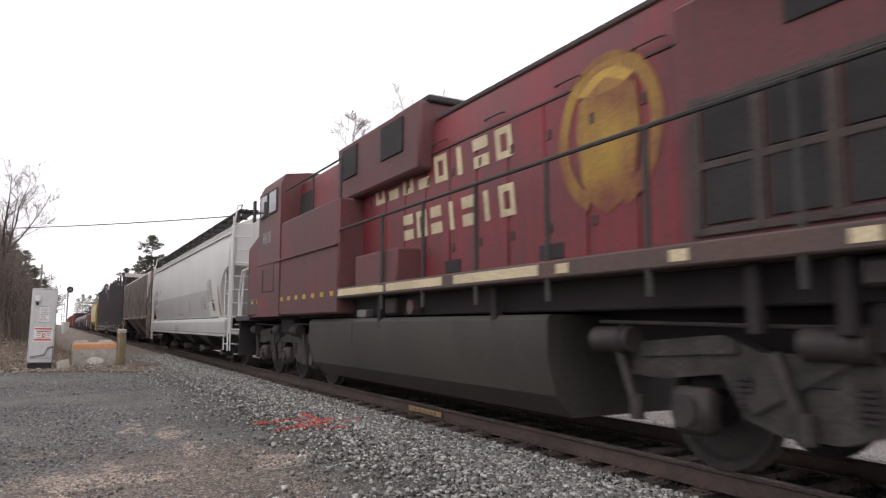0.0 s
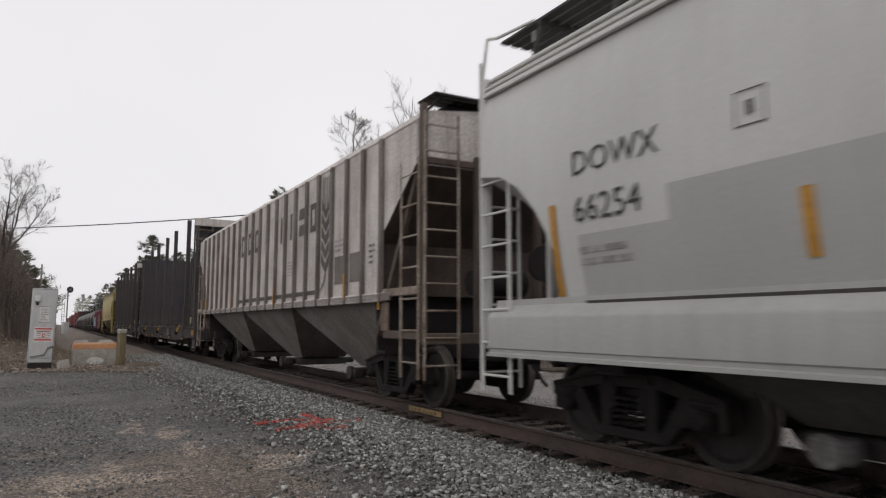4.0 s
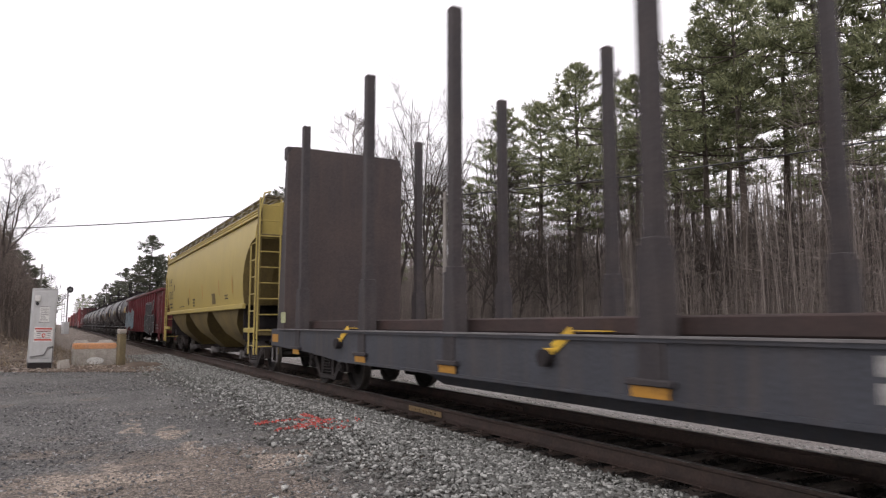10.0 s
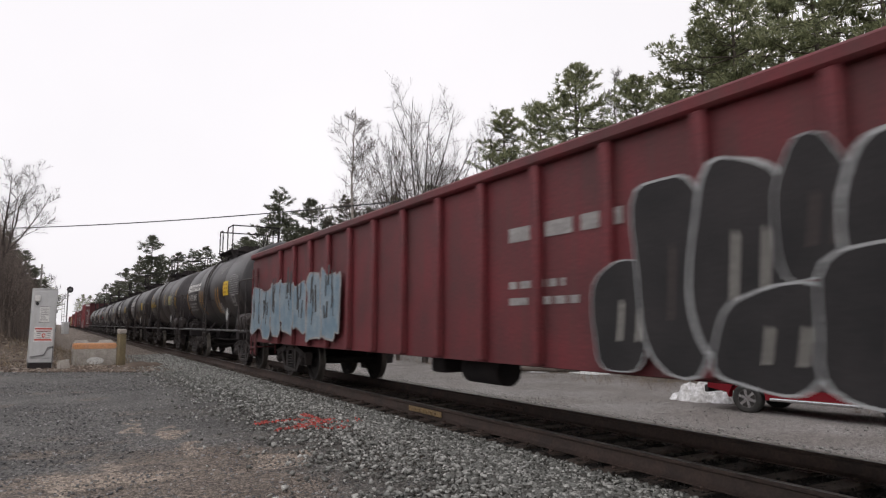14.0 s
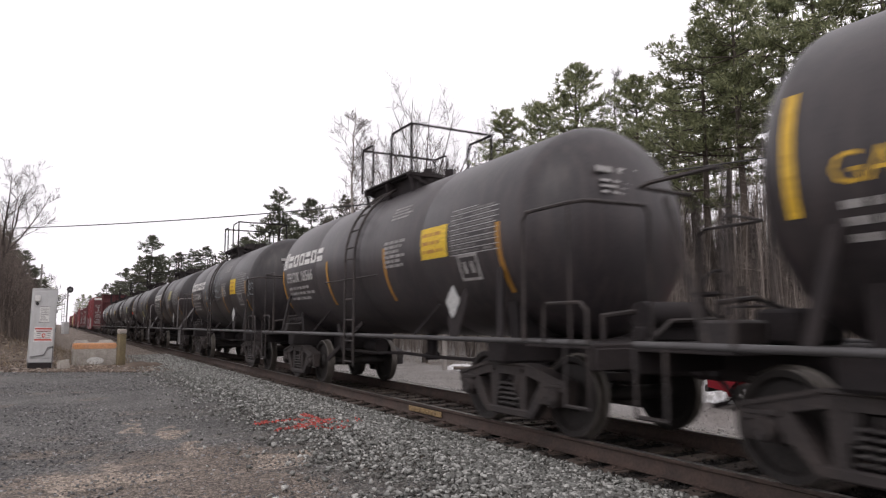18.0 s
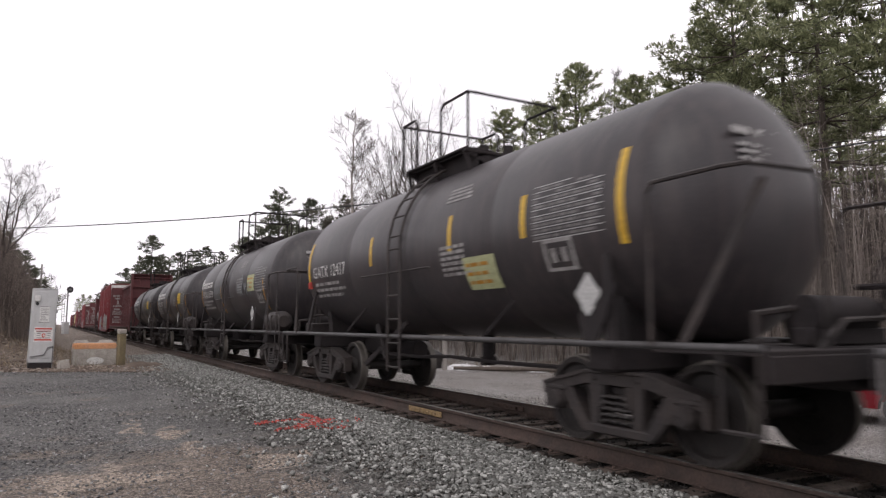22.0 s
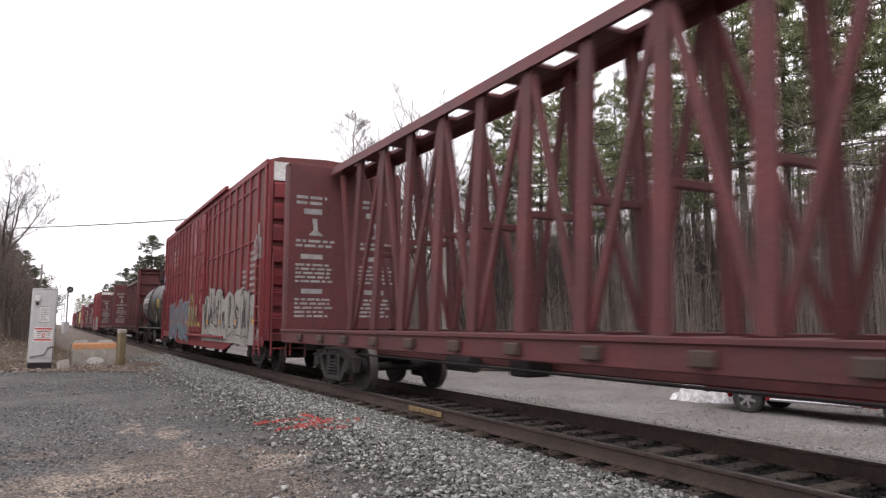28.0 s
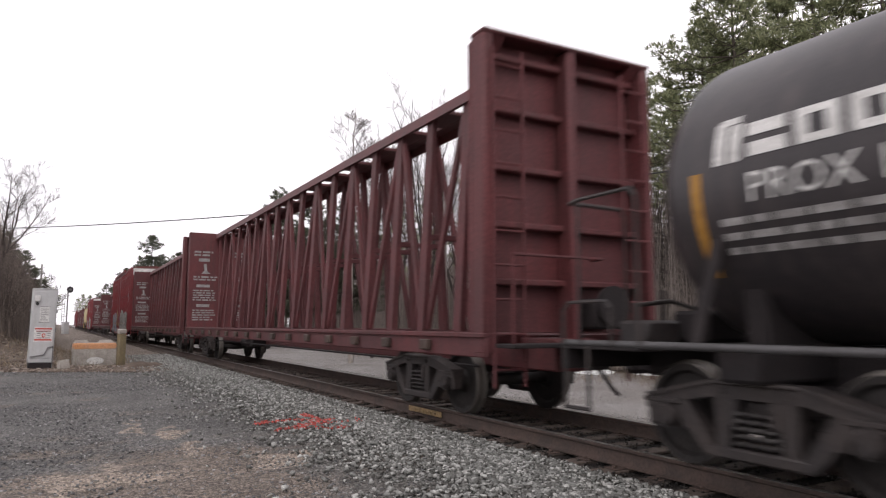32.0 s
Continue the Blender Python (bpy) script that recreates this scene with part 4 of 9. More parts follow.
def tank_car(label, spec):
    car = thing("tank_car", label, "tank car", "black tank cars of the train")
    size = spec.get("size", "middle")
    near_end, near_truck, rung, dm, deck_y = {"long": (-5.70, -4.5, -0.36, -0.9, -0.1), "middle": (-4.72, -3.55, 0.62, 0.0, 0.70), "short": (-4.40, -3.15, 0.92, 0.45, 0.65)}[size]
    rung, deck_y = spec.get("rung", rung), spec.get("deck", deck_y)
    R, zc, hc = TR, TZ, (6.03 - near_end) / 2 - 0.62
    ty, F, hb = (6.03 + near_end) / 2, (4.95 + near_truck) / 2, (4.95 - near_truck) / 2
    he = hb + 1.92
    rings = []
    n = 56
    for y, q in [(-hc - 0.62, 0.03), (-hc - 0.60, 0.25), (-hc - 0.53, 0.50), (-hc - 0.40, 0.74), (-hc - 0.22, 0.915), (-hc - 0.08, 0.985), (-hc, 1.0), (-2.4, 1.0), (-2.38, 0.996), (-2.36, 1.0),
                 (-0.02, 1.0), (0.0, 0.996), (0.02, 1.0), (2.36, 1.0), (2.38, 0.996), (2.40, 1.0), (hc, 1.0), (hc + 0.08, 0.985), (hc + 0.22, 0.915), (hc + 0.40, 0.74), (hc + 0.53, 0.5), (hc + 0.60, 0.25), (hc + 0.62, 0.03)]:
        rings.append([(math.cos(6.2832 * k / n) * R * q, y, zc + math.sin(6.2832 * k / n) * R * q) for k in range(n)])
    part("shell", once(("tank_shell", size), lambda: Geo().loft(rings).shift(ty)), M["tank_black"], car, "weathered black steel shell")

    for s in (-1, 1):
        part("draft_sill", once(("tank_draft", size, s), lambda: Geo().box(-0.28, 0.28, min(s * (hb - 0.95), s * (he - 0.02)), max(s * (hb - 0.95), s * (he - 0.02)), 0.72, 1.08, 0.02).shift(F)), M["under"], car)
        part("bolster", once(("tank_bolster", size, s), lambda: Geo().box(-1.25, 1.25, s * hb - 0.2, s * hb + 0.2, 0.80, 1.10, 0.03).shift(F)), M["under"], car)
        part("saddle", once(("tank_saddle", size, s), lambda: Geo().prism([(-0.95, 1.05), (0.95, 1.05), (1.0, 1.56), (0.5, 1.26), (0, 1.17), (-0.5, 1.26), (-1.0, 1.56)], 1, s * hb - 0.1, s * hb + 0.1).shift(F)), M["under"], car)
        part("end_platform", once(("tank_floor", size, s), lambda: Geo().box(-1.42, 1.42, min(s * (hb + 0.85), s * (he + 0.03)), max(s * (hb + 0.85), s * (he + 0.03)), 1.02, 1.07, 0.01).shift(F)), M["under"], car)
        part("end_sill", once(("tank_sill_end", size, s), lambda: Geo().box(-1.40, 1.40, s * he - 0.05, s * he + 0.05, 0.82, 1.03, 0.01).shift(F)), M["under"], car)

    def sills():
        g = Geo()
        for s in (-1, 1):
            g.rod((s * 1.40, -he, 1.08), (s * 1.40, he, 1.08), 0.034, 10)
        return g.shift(F)
    part("side_rail", once(("tank_sill", size), sills), M["pipe"], car, "grey tubular side rail")

    def struts():
        g = Geo()
        for s in (-1, 1):
            for e in (-1, 1):
                g.bar((s * 1.38, e * (hb - 1.95), 1.10), (s * 1.12, e * (hb - 1.95) - 0.3, 1.55), 0.03, 0.03)
                g.bar((s * 1.37, e * (hb + 0.3), 1.05), (s * 1.24, e * (hb + 0.12), 1.95), 0.04, 0.11)
        return g.shift(F)
    part("saddle_strut", once(("tank_strut", size), struts), M["under"], car)

    def rails():
        g = Geo()
        for e in (-1, 1):
            y0, y1 = e * (hb + 0.85), e * (he - 0.03)
            for s in (-1, 1):
                x = s * 1.43
                if spec.get("pale"):
                    g.pipe([(x, y0 + e * 0.3, 1.08), (x, y0 + e * 0.3, 2.30), (s * 1.36, y0 + e * 0.35, 2.38), (s * 0.52, y1, 2.38), (s * 0.46, y1, 2.30), (s * 0.46, y1, 1.05)], 0.024)
                    g.bar((s * 1.36, y0 + e * 0.35, 1.10), (s * 0.75, y1 - e * 0.05, 2.15), 0.04, 0.06)
                else:
                    g.pipe([(x, y0, 1.08), (x, y0, 2.42), (x, y0 + e * 0.08, 2.50), (x, y1 - e * 0.25, 2.50), (s * 1.36, y1 - e * 0.06, 2.50), (s * 0.62, y1, 2.50), (s * 0.56, y1, 2.42), (s * 0.56, y1, 1.05)], 0.022)
                    if not spec.get("stripe"):
                        g.pipe([(x, y0 + e * 0.35, 1.07), (x, y0 + e * 0.35, 1.42), (x, y0 + e * 0.42, 1.48), (x, y1 - e * 0.1, 1.48), (x, y1, 1.40), (x, y1, 1.07)], 0.018)
                    if spec.get("stripe"):
                        g.bar((s * 1.38, y0 + e * 0.30, 1.10), (s * 1.10, y1 - e * 0.12, 2.42), 0.03, 0.07)
                    else:
                        g.rod((x, y1 - e * 0.25, 1.08), (x, y1 - e * 0.25, 2.50), 0.018, 6)
            for s in (-1, 1):
                g.pipe([(s * 1.42, y1, 1.05), (s * 1.42, y1, 0.45), (s * 1.42, y1 - e * 0.35, 0.45), (s * 1.42, y1 - e * 0.35, 1.05)], 0.02)
        return g.shift(F)
    part("end_handrail", once(("tank_rails", size, spec.get("pale", False), "stripe" in spec), rails), M["grab"] if spec.get("pale") else M["truck"], car, "bent pipe handrails round the end platforms")

    def gear():
        g = Geo()
        g.rod((-0.45, -he + 0.3, 1.35), (0.45, -he + 0.3, 1.35), 0.16, 14)
        for k in range(20):
            w0, w1 = k * 0.3142, (k + 1) * 0.3142
            g.rod((0.5 + 0.26 * math.cos(w0), -he + 0.06, 1.6 + 0.26 * math.sin(w0)), (0.5 + 0.26 * math.cos(w1), -he + 0.06, 1.6 + 0.26 * math.sin(w1)), 0.018, 5)
        g.rod((0.24, -he + 0.06, 1.6), (0.76, -he + 0.06, 1.6), 0.015, 5).rod((0.5, -he + 0.06, 1.34), (0.5, -he + 0.06, 1.86), 0.015, 5).rod((0.5, -he + 0.06, 1.6), (0.5, -he + 0.4, 1.6), 0.03, 6)
        g.box(-0.5, 0.6, -he + 0.2, -he + 0.4, 1.08, 1.24, 0.02)
        g.box(-0.35, 0.35, he - 0.9, he - 0.45, 1.08, 1.4, 0.04)
        g.rod((0.3, 3.4, 0.78), (0.3, 2.6, 0.78), 0.16, 14)
        g.bar((-1.38, 1.35, 0.60), (-1.0, 0.55, 1.30), 0.05, 0.07).bar((-1.2, 1.3, 1.25), (-1.3, 0.7, 0.72), 0.05, 0.06)
        g.rod((0.0, -0.3, 1.1), (0.0, -0.3, 0.70), 0.10, 12).rod((-0.12, -0.3, 0.70), (0.12, -0.3, 0.70), 0.07, 10)
        if size == "long":
            g.rod((0.1, -2.65, 0.68), (0.1, -1.75, 0.68), 0.21, 16).box(-0.25, 0.45, -2.5, -1.9, 0.7, 1.0, 0.03)
        return g.shift(F)
    part("brake_gear", once(("tank_gear", size), gear), M["under"], car)

    def line():
        g = Geo().pipe([(-0.42, -he + 0.4, 0.80), (-0.36, -hb - 0.6, 0.74), (-0.36, -1.1, 0.72), (-0.30, 0.4, 0.74), (-0.36, 1.4, 0.70), (-0.36, hb + 0.5, 0.74), (-0.42, he - 0.4, 0.80)], 0.03)
        return g.shift(F)
    part("brake_pipe", once(("tank_line", size), line), M["under"], car, "black air pipe along the belly")

    def clutter():
        g = Geo()
        g.box(-1.0, -0.55, he - 0.75, he - 0.35, 1.07, 1.30, 0.03).rod((-0.30, he - 0.3, 1.07), (-0.30, he - 0.3, 1.62), 0.03, 6)
        g.pipe([(-0.9, he - 0.5, 1.30), (-0.9, he - 0.5, 1.45), (-0.4, he - 0.5, 1.50), (0.3, he - 0.45, 1.36)], 0.025)
        g.pipe([(-0.8, -he + 0.5, 1.07), (-0.8, -he + 0.5, 1.35), (-0.3, -he + 0.35, 1.42)], 0.03)
        g.pipe([(-0.6, -he + 0.1, 1.05), (-0.2, -he + 0.1, 1.30), (0.5, -he + 0.15, 1.32)], 0.025)
        return g.shift(F)
    part("end_gear", once(("tank_clutter", size), clutter), M["truck"], car, "brake levers and pipes on the end platform")

    zt = zc + R + 0.12

    def deck():
        g = Geo()
        for s in (-1, 1):
            for k in range(4):
                x = s * (0.40 + 0.125 * k)
                g.box(x - 0.05, x + 0.05, -1.0, 1.0, zt - 0.03, zt, 0.004)
            for y in (-0.95, 0, 0.95):
                g.bar((s * 0.80, y, zt - 0.05), (s * 0.42, y, zc + 1.24), 0.06, 0.05)
                g.bar((s * 0.80, y, zt - 0.06), (s * 0.72, y, zc + 1.10), 0.05, 0.05)
            g.box(min(s * 0.60, s * 0.63), max(s * 0.60, s * 0.63), -0.98, 0.98, zc + 1.12, zt - 0.031)
        for y in (-0.95, 0.95):
            g.box(-0.83, 0.83, y - 0.05, y + 0.05, zt - 0.075, zt - 0.032, 0.01)
        return g.shift(deck_y)
    part("top_platform", once(("tank_deck", deck_y), deck), M["under"], car, "dark grated platform on top")

    def hoop(e, y0, y1):
        def build():
            z1 = zt + 0.82
            g = Geo().pipe([(-0.81, y0, zt - 0.03), (-0.81, y0, z1 - 0.08), (-0.81, y0 + e * 0.08, z1), (-0.81, y1, z1), (0.81, y1, z1), (0.81, y0 + e * 0.08, z1), (0.81, y0, z1 - 0.08), (0.81, y0, zt - 0.03)], 0.022)
            for x in (-0.81, 0.81):
                g.rod((x, y1, zt - 0.06), (x, y1, z1), 0.022, 6)
            return g.shift(deck_y)
        return build
    for e, y0, y1 in ((1, 0.60, 1.12), (-1, -0.22, -1.04)):
        part("platform_rail", once(("tank_hoop", e, deck_y), hoop(e, y0, y1)), M["under"], car, "bent pipe railing at the platform end")

    def dome():
        zt = zc + R
        g = Geo().rod((0, 0, zt - 0.1), (0, 0, zt + 0.22), 0.42, 24).rod((0, 0, zt + 0.22), (0, 0, zt + 0.30), 0.36, 24)
        for x, y in ((0.0, 0.75), (0.1, -0.75), (-0.25, -0.6)):
            g.rod((x, y, zt - 0.05), (x, y, zt + 0.28), 0.09, 12)
        return g.shift(deck_y)
    part("manway", once(("tank_dome", deck_y), dome), M["under"], car)

    def lad():
        g = Geo()
        for y in (rung, rung + 0.43):
            pts = [(-1.44, y, 0.55), (-1.44, y, 2.5)]
            for d in range(10, 75, 10):
                w = radians(d)
                pts.append((-(R + 0.11) * math.cos(w), y, zc + (R + 0.11) * math.sin(w)))
            g.pipe(pts, 0.022)
        for k in range(6):
            z = 0.62 + k * 0.36
            g.rod((-1.44, rung, z), (-1.44, rung + 0.43, z), 0.016, 6)
        for d in range(8, 72, 13):
            w = radians(d)
            p = (-(R + 0.11) * math.cos(w), zc + (R + 0.11) * math.sin(w))
            g.rod((p[0], rung, p[1]), (p[0], rung + 0.43, p[1]), 0.016, 6)
        return g
    part("ladder", once(("tank_ladder", rung), lad), M["truck"], car, "steel ladder up the side")
    part("grab_rail", once(("tank_grab", size), lambda: Geo().pipe([(-R - 0.05, -0.2 + dm, zc - 0.35), (-R - 0.05, 2.3 + dm, zc - 0.35)], 0.014)), M["truck"], car)
    if spec.get("reservoir"):
        g = Geo().rod((-1.12, -4.65, 1.34), (-1.12, -3.85, 1.34), 0.25, 20).rod((-1.12, -4.77, 1.34), (-1.12, -4.65, 1.34), 0.14, 20, 0.25).rod((-1.12, -3.85, 1.34), (-1.12, -3.73, 1.34), 0.25, 20, 0.14)
        part("air_reservoir", g, M["truck"], car, "dusty grey air reservoir")
    for y in (F - hb, F + hb):
        truck_at(car, y)
    coupler(car, F - he, -1)
    coupler(car, F + he, 1)

    def fit_at(y, deg, e=0.006):
        return tank_fit(R, zc, y, deg, e)
    # markings on the lot side
    if spec.get("brand", True):
        brand_row(car, fit_at(spec.get("by", 5.02), 5.5), ("pair", "ring", "ring", "pair", "ring", "pair"), 0.33 * spec.get("bs", 1.0), 0.28 * spec.get("bs", 1.0), 0.075 * spec.get("bs", 1.0), M["white"], "company_name", "white block lettering")
        g = Geo()
        f = fit_at(spec.get("by", 5.02) + 0.34, 5.5)
        patch(g, f, 0.02, 0.12, -0.02, 0.34, 1, 3)
        patch(g, f, 0.16, 0.26, -0.02, 0.30, 1, 3)
        patch(g, f, 0.05, 0.24, 0.31, 0.37, 1, 1)
        part("emblem", g, M["white"], car, "", 0)
    word(spec["mark"] + " " + spec["num"], 0.33, M["white"] if spec.get("brand", True) else M[spec.get("ink", "stripe")], "car_number", car, fit_at(spec.get("by", 5.02) + 0.03, -9.5), "painted car number")
    text_rows(car, fit_at(5.0, -14), 3, 1.7, 0.06, 0.06, M["dimwhite"], "small_lettering", spec["seed"])
    text_rows(car, fit_at(-0.42 + spec.get("lx", 0.0) + dm * 1.4, spec.get("low", -18)), 6, 0.75, 0.045, 0.03, M["dimwhite"], "small_lettering", spec["seed"] + 1)
    text_rows(car, fit_at(-0.45 + dm * 1.25, 33), 4, 0.75, 0.035, 0.03, M["dimwhite"], "small_lettering", spec["seed"] + 2)
    test_table(car, fit_at(-2.58 + dm, 16), 1.15, 9, 0.068, spec["seed"] + 3)
    f = fit_at(spec.get("sq", -2.72 + dm), spec.get("sqdeg", -29 if size == "long" else -26))
    g = Geo()
    for a0, a1, b0, b1 in ((0, 0.5, 0.32, 0.36), (0, 0.5, 0, 0.04), (0, 0.05, 0.04, 0.32), (0.45, 0.5, 0.04, 0.32), (0.12, 0.2, 0.1, 0.26), (0.3, 0.38, 0.1, 0.26)):
        patch(g, f, a0, a1, b0, b1, 2, 2)
    part("stencil", g, M["dimwhite"], car, "square stencilled test panel", 0)
    if spec.get("placard"):
        g = Geo()
        patch(g, fit_at(spec.get("px", -1.72), spec.get("pdeg", -10)), 0, 0.76, 0.0, 0.45, 2, 4)
        part("placard", g, M[spec["placard"]], car, "rectangular painted notice panel", 0)
        text_rows(car, fit_at(spec.get("px", -1.72) - 0.06, spec.get("pdeg", -10) + 16, 0.009), 3, 0.62, 0.05, 0.07, M["amber"], "small_lettering", spec["seed"] + 5)
    yp = spec.get("yd", 0.0) + (-3.6 if spec.get("stripe") else -2.83 + (dm if size == "long" else 0))
    br = part("placard_holder", Geo().prism([(yp - 0.10, 1.10), (yp + 0.10, 1.10), (yp + 0.16, 1.36), (yp - 0.30, 1.72), (yp - 0.36, 1.60)], 0, -1.42, -1.405), M["under"], car, "dark placard bracket")
    dia = Geo().prism([(yp, 1.34), (yp + 0.09, 1.42), (yp + 0.09, 1.45), (yp + 0.17, 1.54), (yp + 0.17, 1.58), (yp, 1.77), (yp - 0.17, 1.58), (yp - 0.17, 1.54), (yp - 0.09, 1.45), (yp - 0.09, 1.42)], 0, -1.436, -1.428)
    part("hazard_placard", dia, M["placard_white"], br, "white diamond placard", 0)
    stripes(car, fit_at, spec["stripes"], 3 if spec.get("stripe") else -16, M[spec.get("stripe", "amber")], 0.09, 0.50 if spec.get("stripe") else 0.9)
    if spec.get("tall"):
        stripes(car, fit_at, spec["tall"], 3, M["stripe"], 0.10, 0.95)
    if spec.get("scrawl"):
        for y0, ln, hh, deg, text in spec["scrawl"]:
            scrawl(car, fit_at(y0, deg, 0.014), ln, hh, spec["seed"], M["scrawl"], 0.036, text)
    if spec["num"] == "12417":
        part("marker_board", Geo().box(-1.36, -1.24, F + hb + 0.28, F + hb + 0.31, 2.0, 2.14, 0.01), M["redmark"], car, "small red marker")
    # end lettering on the leading head
    g = Geo()
    rs = random.Random(spec["seed"])
    for k, (z, words) in enumerate(((0.62, ((0, 0.26), (0.34, 0.66))), (0.50, ((0.05, 0.2), (0.26, 0.36), (0.42, 0.6))), (0.43, ((0.05, 0.3), (0.36, 0.58))), (0.36, ((0.05, 0.16), (0.22, 0.5))))):
        q = math.hypot(0.45, z) / R
        yy = ty - hc - 0.62 * math.sqrt(max(0.0, 1 - q * q)) - 0.03
        hh = 0.075 if k == 0 else 0.035
        for a0, a1 in words:
            g.add([(-0.55 + a0, yy, zc + z), (-0.55 + a1, yy, zc + z), (-0.55 + a1, yy + 0.02, zc + z + hh), (-0.55 + a0, yy + 0.02, zc + z + hh)], [(0, 1, 2, 3)])
    part("end_lettering", g, M["dimwhite"], car, "", 0)
    return car


# ---- covered hopper ----
def hopper_car(name, label, L, paint, patchy, eave, top, z_low, flat, cut, z_end, outlets, ribs=0, knee=None, low_paint=None):
    car = thing(name, label, "hopper car")
    rings = []
    h = L / 2
    ys = [-h + 0.12, -h + 0.12 + cut * 0.25, -h + 0.12 + cut * 0.5, -h + 0.12 + cut * 0.8, -h + 0.12 + cut, -h / 2, 0, h / 2, h - 0.12 - cut, h - 0.12 - cut * 0.8, h - 0.12 - cut * 0.5, h - 0.12 - cut * 0.25, h - 0.12]

    def half(zb, zl):
        pts = [(0.0, zl), (0.9, zl)]
        for k in range(7):
            z = zb + (eave - zb) * k / 6
            w = 1.56 if flat else 1.60 - 0.15 * ((z - 2.9) / 1.4) ** 2
            pts.append((w, z))
        pts += [(1.54, eave + 0.03), (1.42, eave + 0.18 if flat else eave + 0.28), (0.9, top - 0.08), (0.4, top - 0.02)]
        return pts
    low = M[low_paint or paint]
    if not flat:
        cuts = [cut * q for q in (0, 0.3, 0.55, 0.75, 0.88, 0.95, 0.985, 1.0)]
        ys = [-h + 0.12 + q for q in cuts] + [-h / 2, 0, h / 2] + [h - 0.12 - q for q in cuts[::-1]]
    if knee:
        ys = [-h + 0.12, -h + 0.12 + cut * 0.5, -h + 0.12 + cut, -h + 0.16 + cut, -h / 2, 0, h / 2, h - 0.16 - cut, h - 0.12 - cut, h - 0.12 - cut * 0.5, h - 0.12]
    for y in ys:
        d = min(h - 0.12 - y, y + h - 0.12)
        t = min(1.0, max(0.0, d / cut))
        zb = z_end + (z_low - z_end) * t if flat else z_low + (z_end - z_low) * math.sqrt(max(0.0, 1 - t * t))
        if knee:
            zb = z_end + (knee - z_end) * t if d < cut + 0.02 else z_low
        p = half(zb, zb if flat else z_end + (z_low - z_end) * t)
        rings.append([(-x, y, z) for x, z in p] + [(x, y, z) for x, z in p[::-1][:-1]])
    me = Geo().loft(rings).mesh("body", 30)
    me.materials.append(M[paint])
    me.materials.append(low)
    # Downward faces take the darker paint, so their shade sits in the colour
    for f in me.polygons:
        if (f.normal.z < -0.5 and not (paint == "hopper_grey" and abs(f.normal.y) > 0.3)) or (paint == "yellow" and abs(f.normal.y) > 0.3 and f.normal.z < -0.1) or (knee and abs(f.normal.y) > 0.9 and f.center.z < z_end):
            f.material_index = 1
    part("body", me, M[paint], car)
    # roof walk, hatches
    g = Geo()
    zt = top + (0.19 if paint == "hopper_grey" else 0.10)
    for s in (-1, 1):
        for k in range(4):
            x = s * ((0.40 if ribs else 0.78) + 0.15 * k)
            g.box(x - 0.055, x + 0.055, -h + 0.1, h - 0.1, zt - 0.03, zt)
        for k in range(int(L / 1.3)):
            y = -h + 0.4 + k * 1.3
            g.box(min(s * (0.35 if ribs else 0.7), s * (0.92 if ribs else 1.3)), max(s * (0.35 if ribs else 0.7), s * (0.92 if ribs else 1.3)), y - 0.03, y + 0.03, zt - 0.09, zt - 0.032)
            g.bar((s * (0.88 if ribs else 1.26), y, zt - 0.06), (s * (1.10 if ribs else 1.40), y, eave + 0.2), 0.04, 0.04)
    part("roof_walk", g, M["under"] if flat else M["walk_grey"] if paint == "yellow" else M["loco_dark"], car, "dark grated roof walk")
    g = Geo()
    for k in range(int(L / 2.2)):
        y = -h + 1.4 + k * 2.2
        g.rod((0, y, top - 0.05), (0, y, top + 0.10), 0.42, 18).rod((0, y, top + 0.10), (0, y, top + 0.14), 0.36, 18)
    part("hatch", g, M[paint], car, "round roof hatches")
    # eave moulding
    g = Geo()
    for s in (-1, 1):
        for dz in ((0.0, 0.10, 0.20) if not flat else (0.0,)):
            x = 1.545 - dz * 0.36
            g.box(s * x - 0.025, s * x + 0.025, -h + 0.12, h - 0.12, eave + dz - 0.012, eave + dz + 0.03, 0.01)
    part("eave_rail", g, M[paint], car)
    # side sill
    g, ends = Geo(), Geo()
    lo = 1.0 if name == "plastics_hopper_car" else z_low - 0.06
    for s in (-1, 1):
        if name == "plastics_hopper_car":
            g.prism([(s * 1.42, 1.535), (s * 1.472, 1.535), (s * 1.478, 1.47), (s * 1.595, 1.36), (s * 1.605, 1.33), (s * 1.605, 1.0), (s * 1.585, 0.985), (s * 1.585, 0.95), (s * 1.625, 0.94), (s * 1.625, 0.905), (s * 1.54, 0.905), (s * 1.54, 1.30), (s * 1.40, 1.43)], 1, -h + 0.25, h - 0.25)
        else:
            g.box(s * 1.56 - 0.05, s * 1.56 + 0.05, -h + 1.2, h - 1.2, lo - 0.05, lo + 0.09, 0.015)
            for e in (-1, 1):
                ends.box(s * 1.5 - 0.04, s * 1.5 + 0.04, min(e * (h - 1.3), e * (h - 0.05)), max(e * (h - 1.3), e * (h - 0.05)), 1.05, 1.17, 0.01)
    part("side_sill", g, M["hopper_sill"] if paint == "hopper_grey" else M[paint], car)
    if ends.v:
        part("end_sill", ends, low if knee else M[paint], car)
    # end posts, end sill, stub sills
    g = Geo()
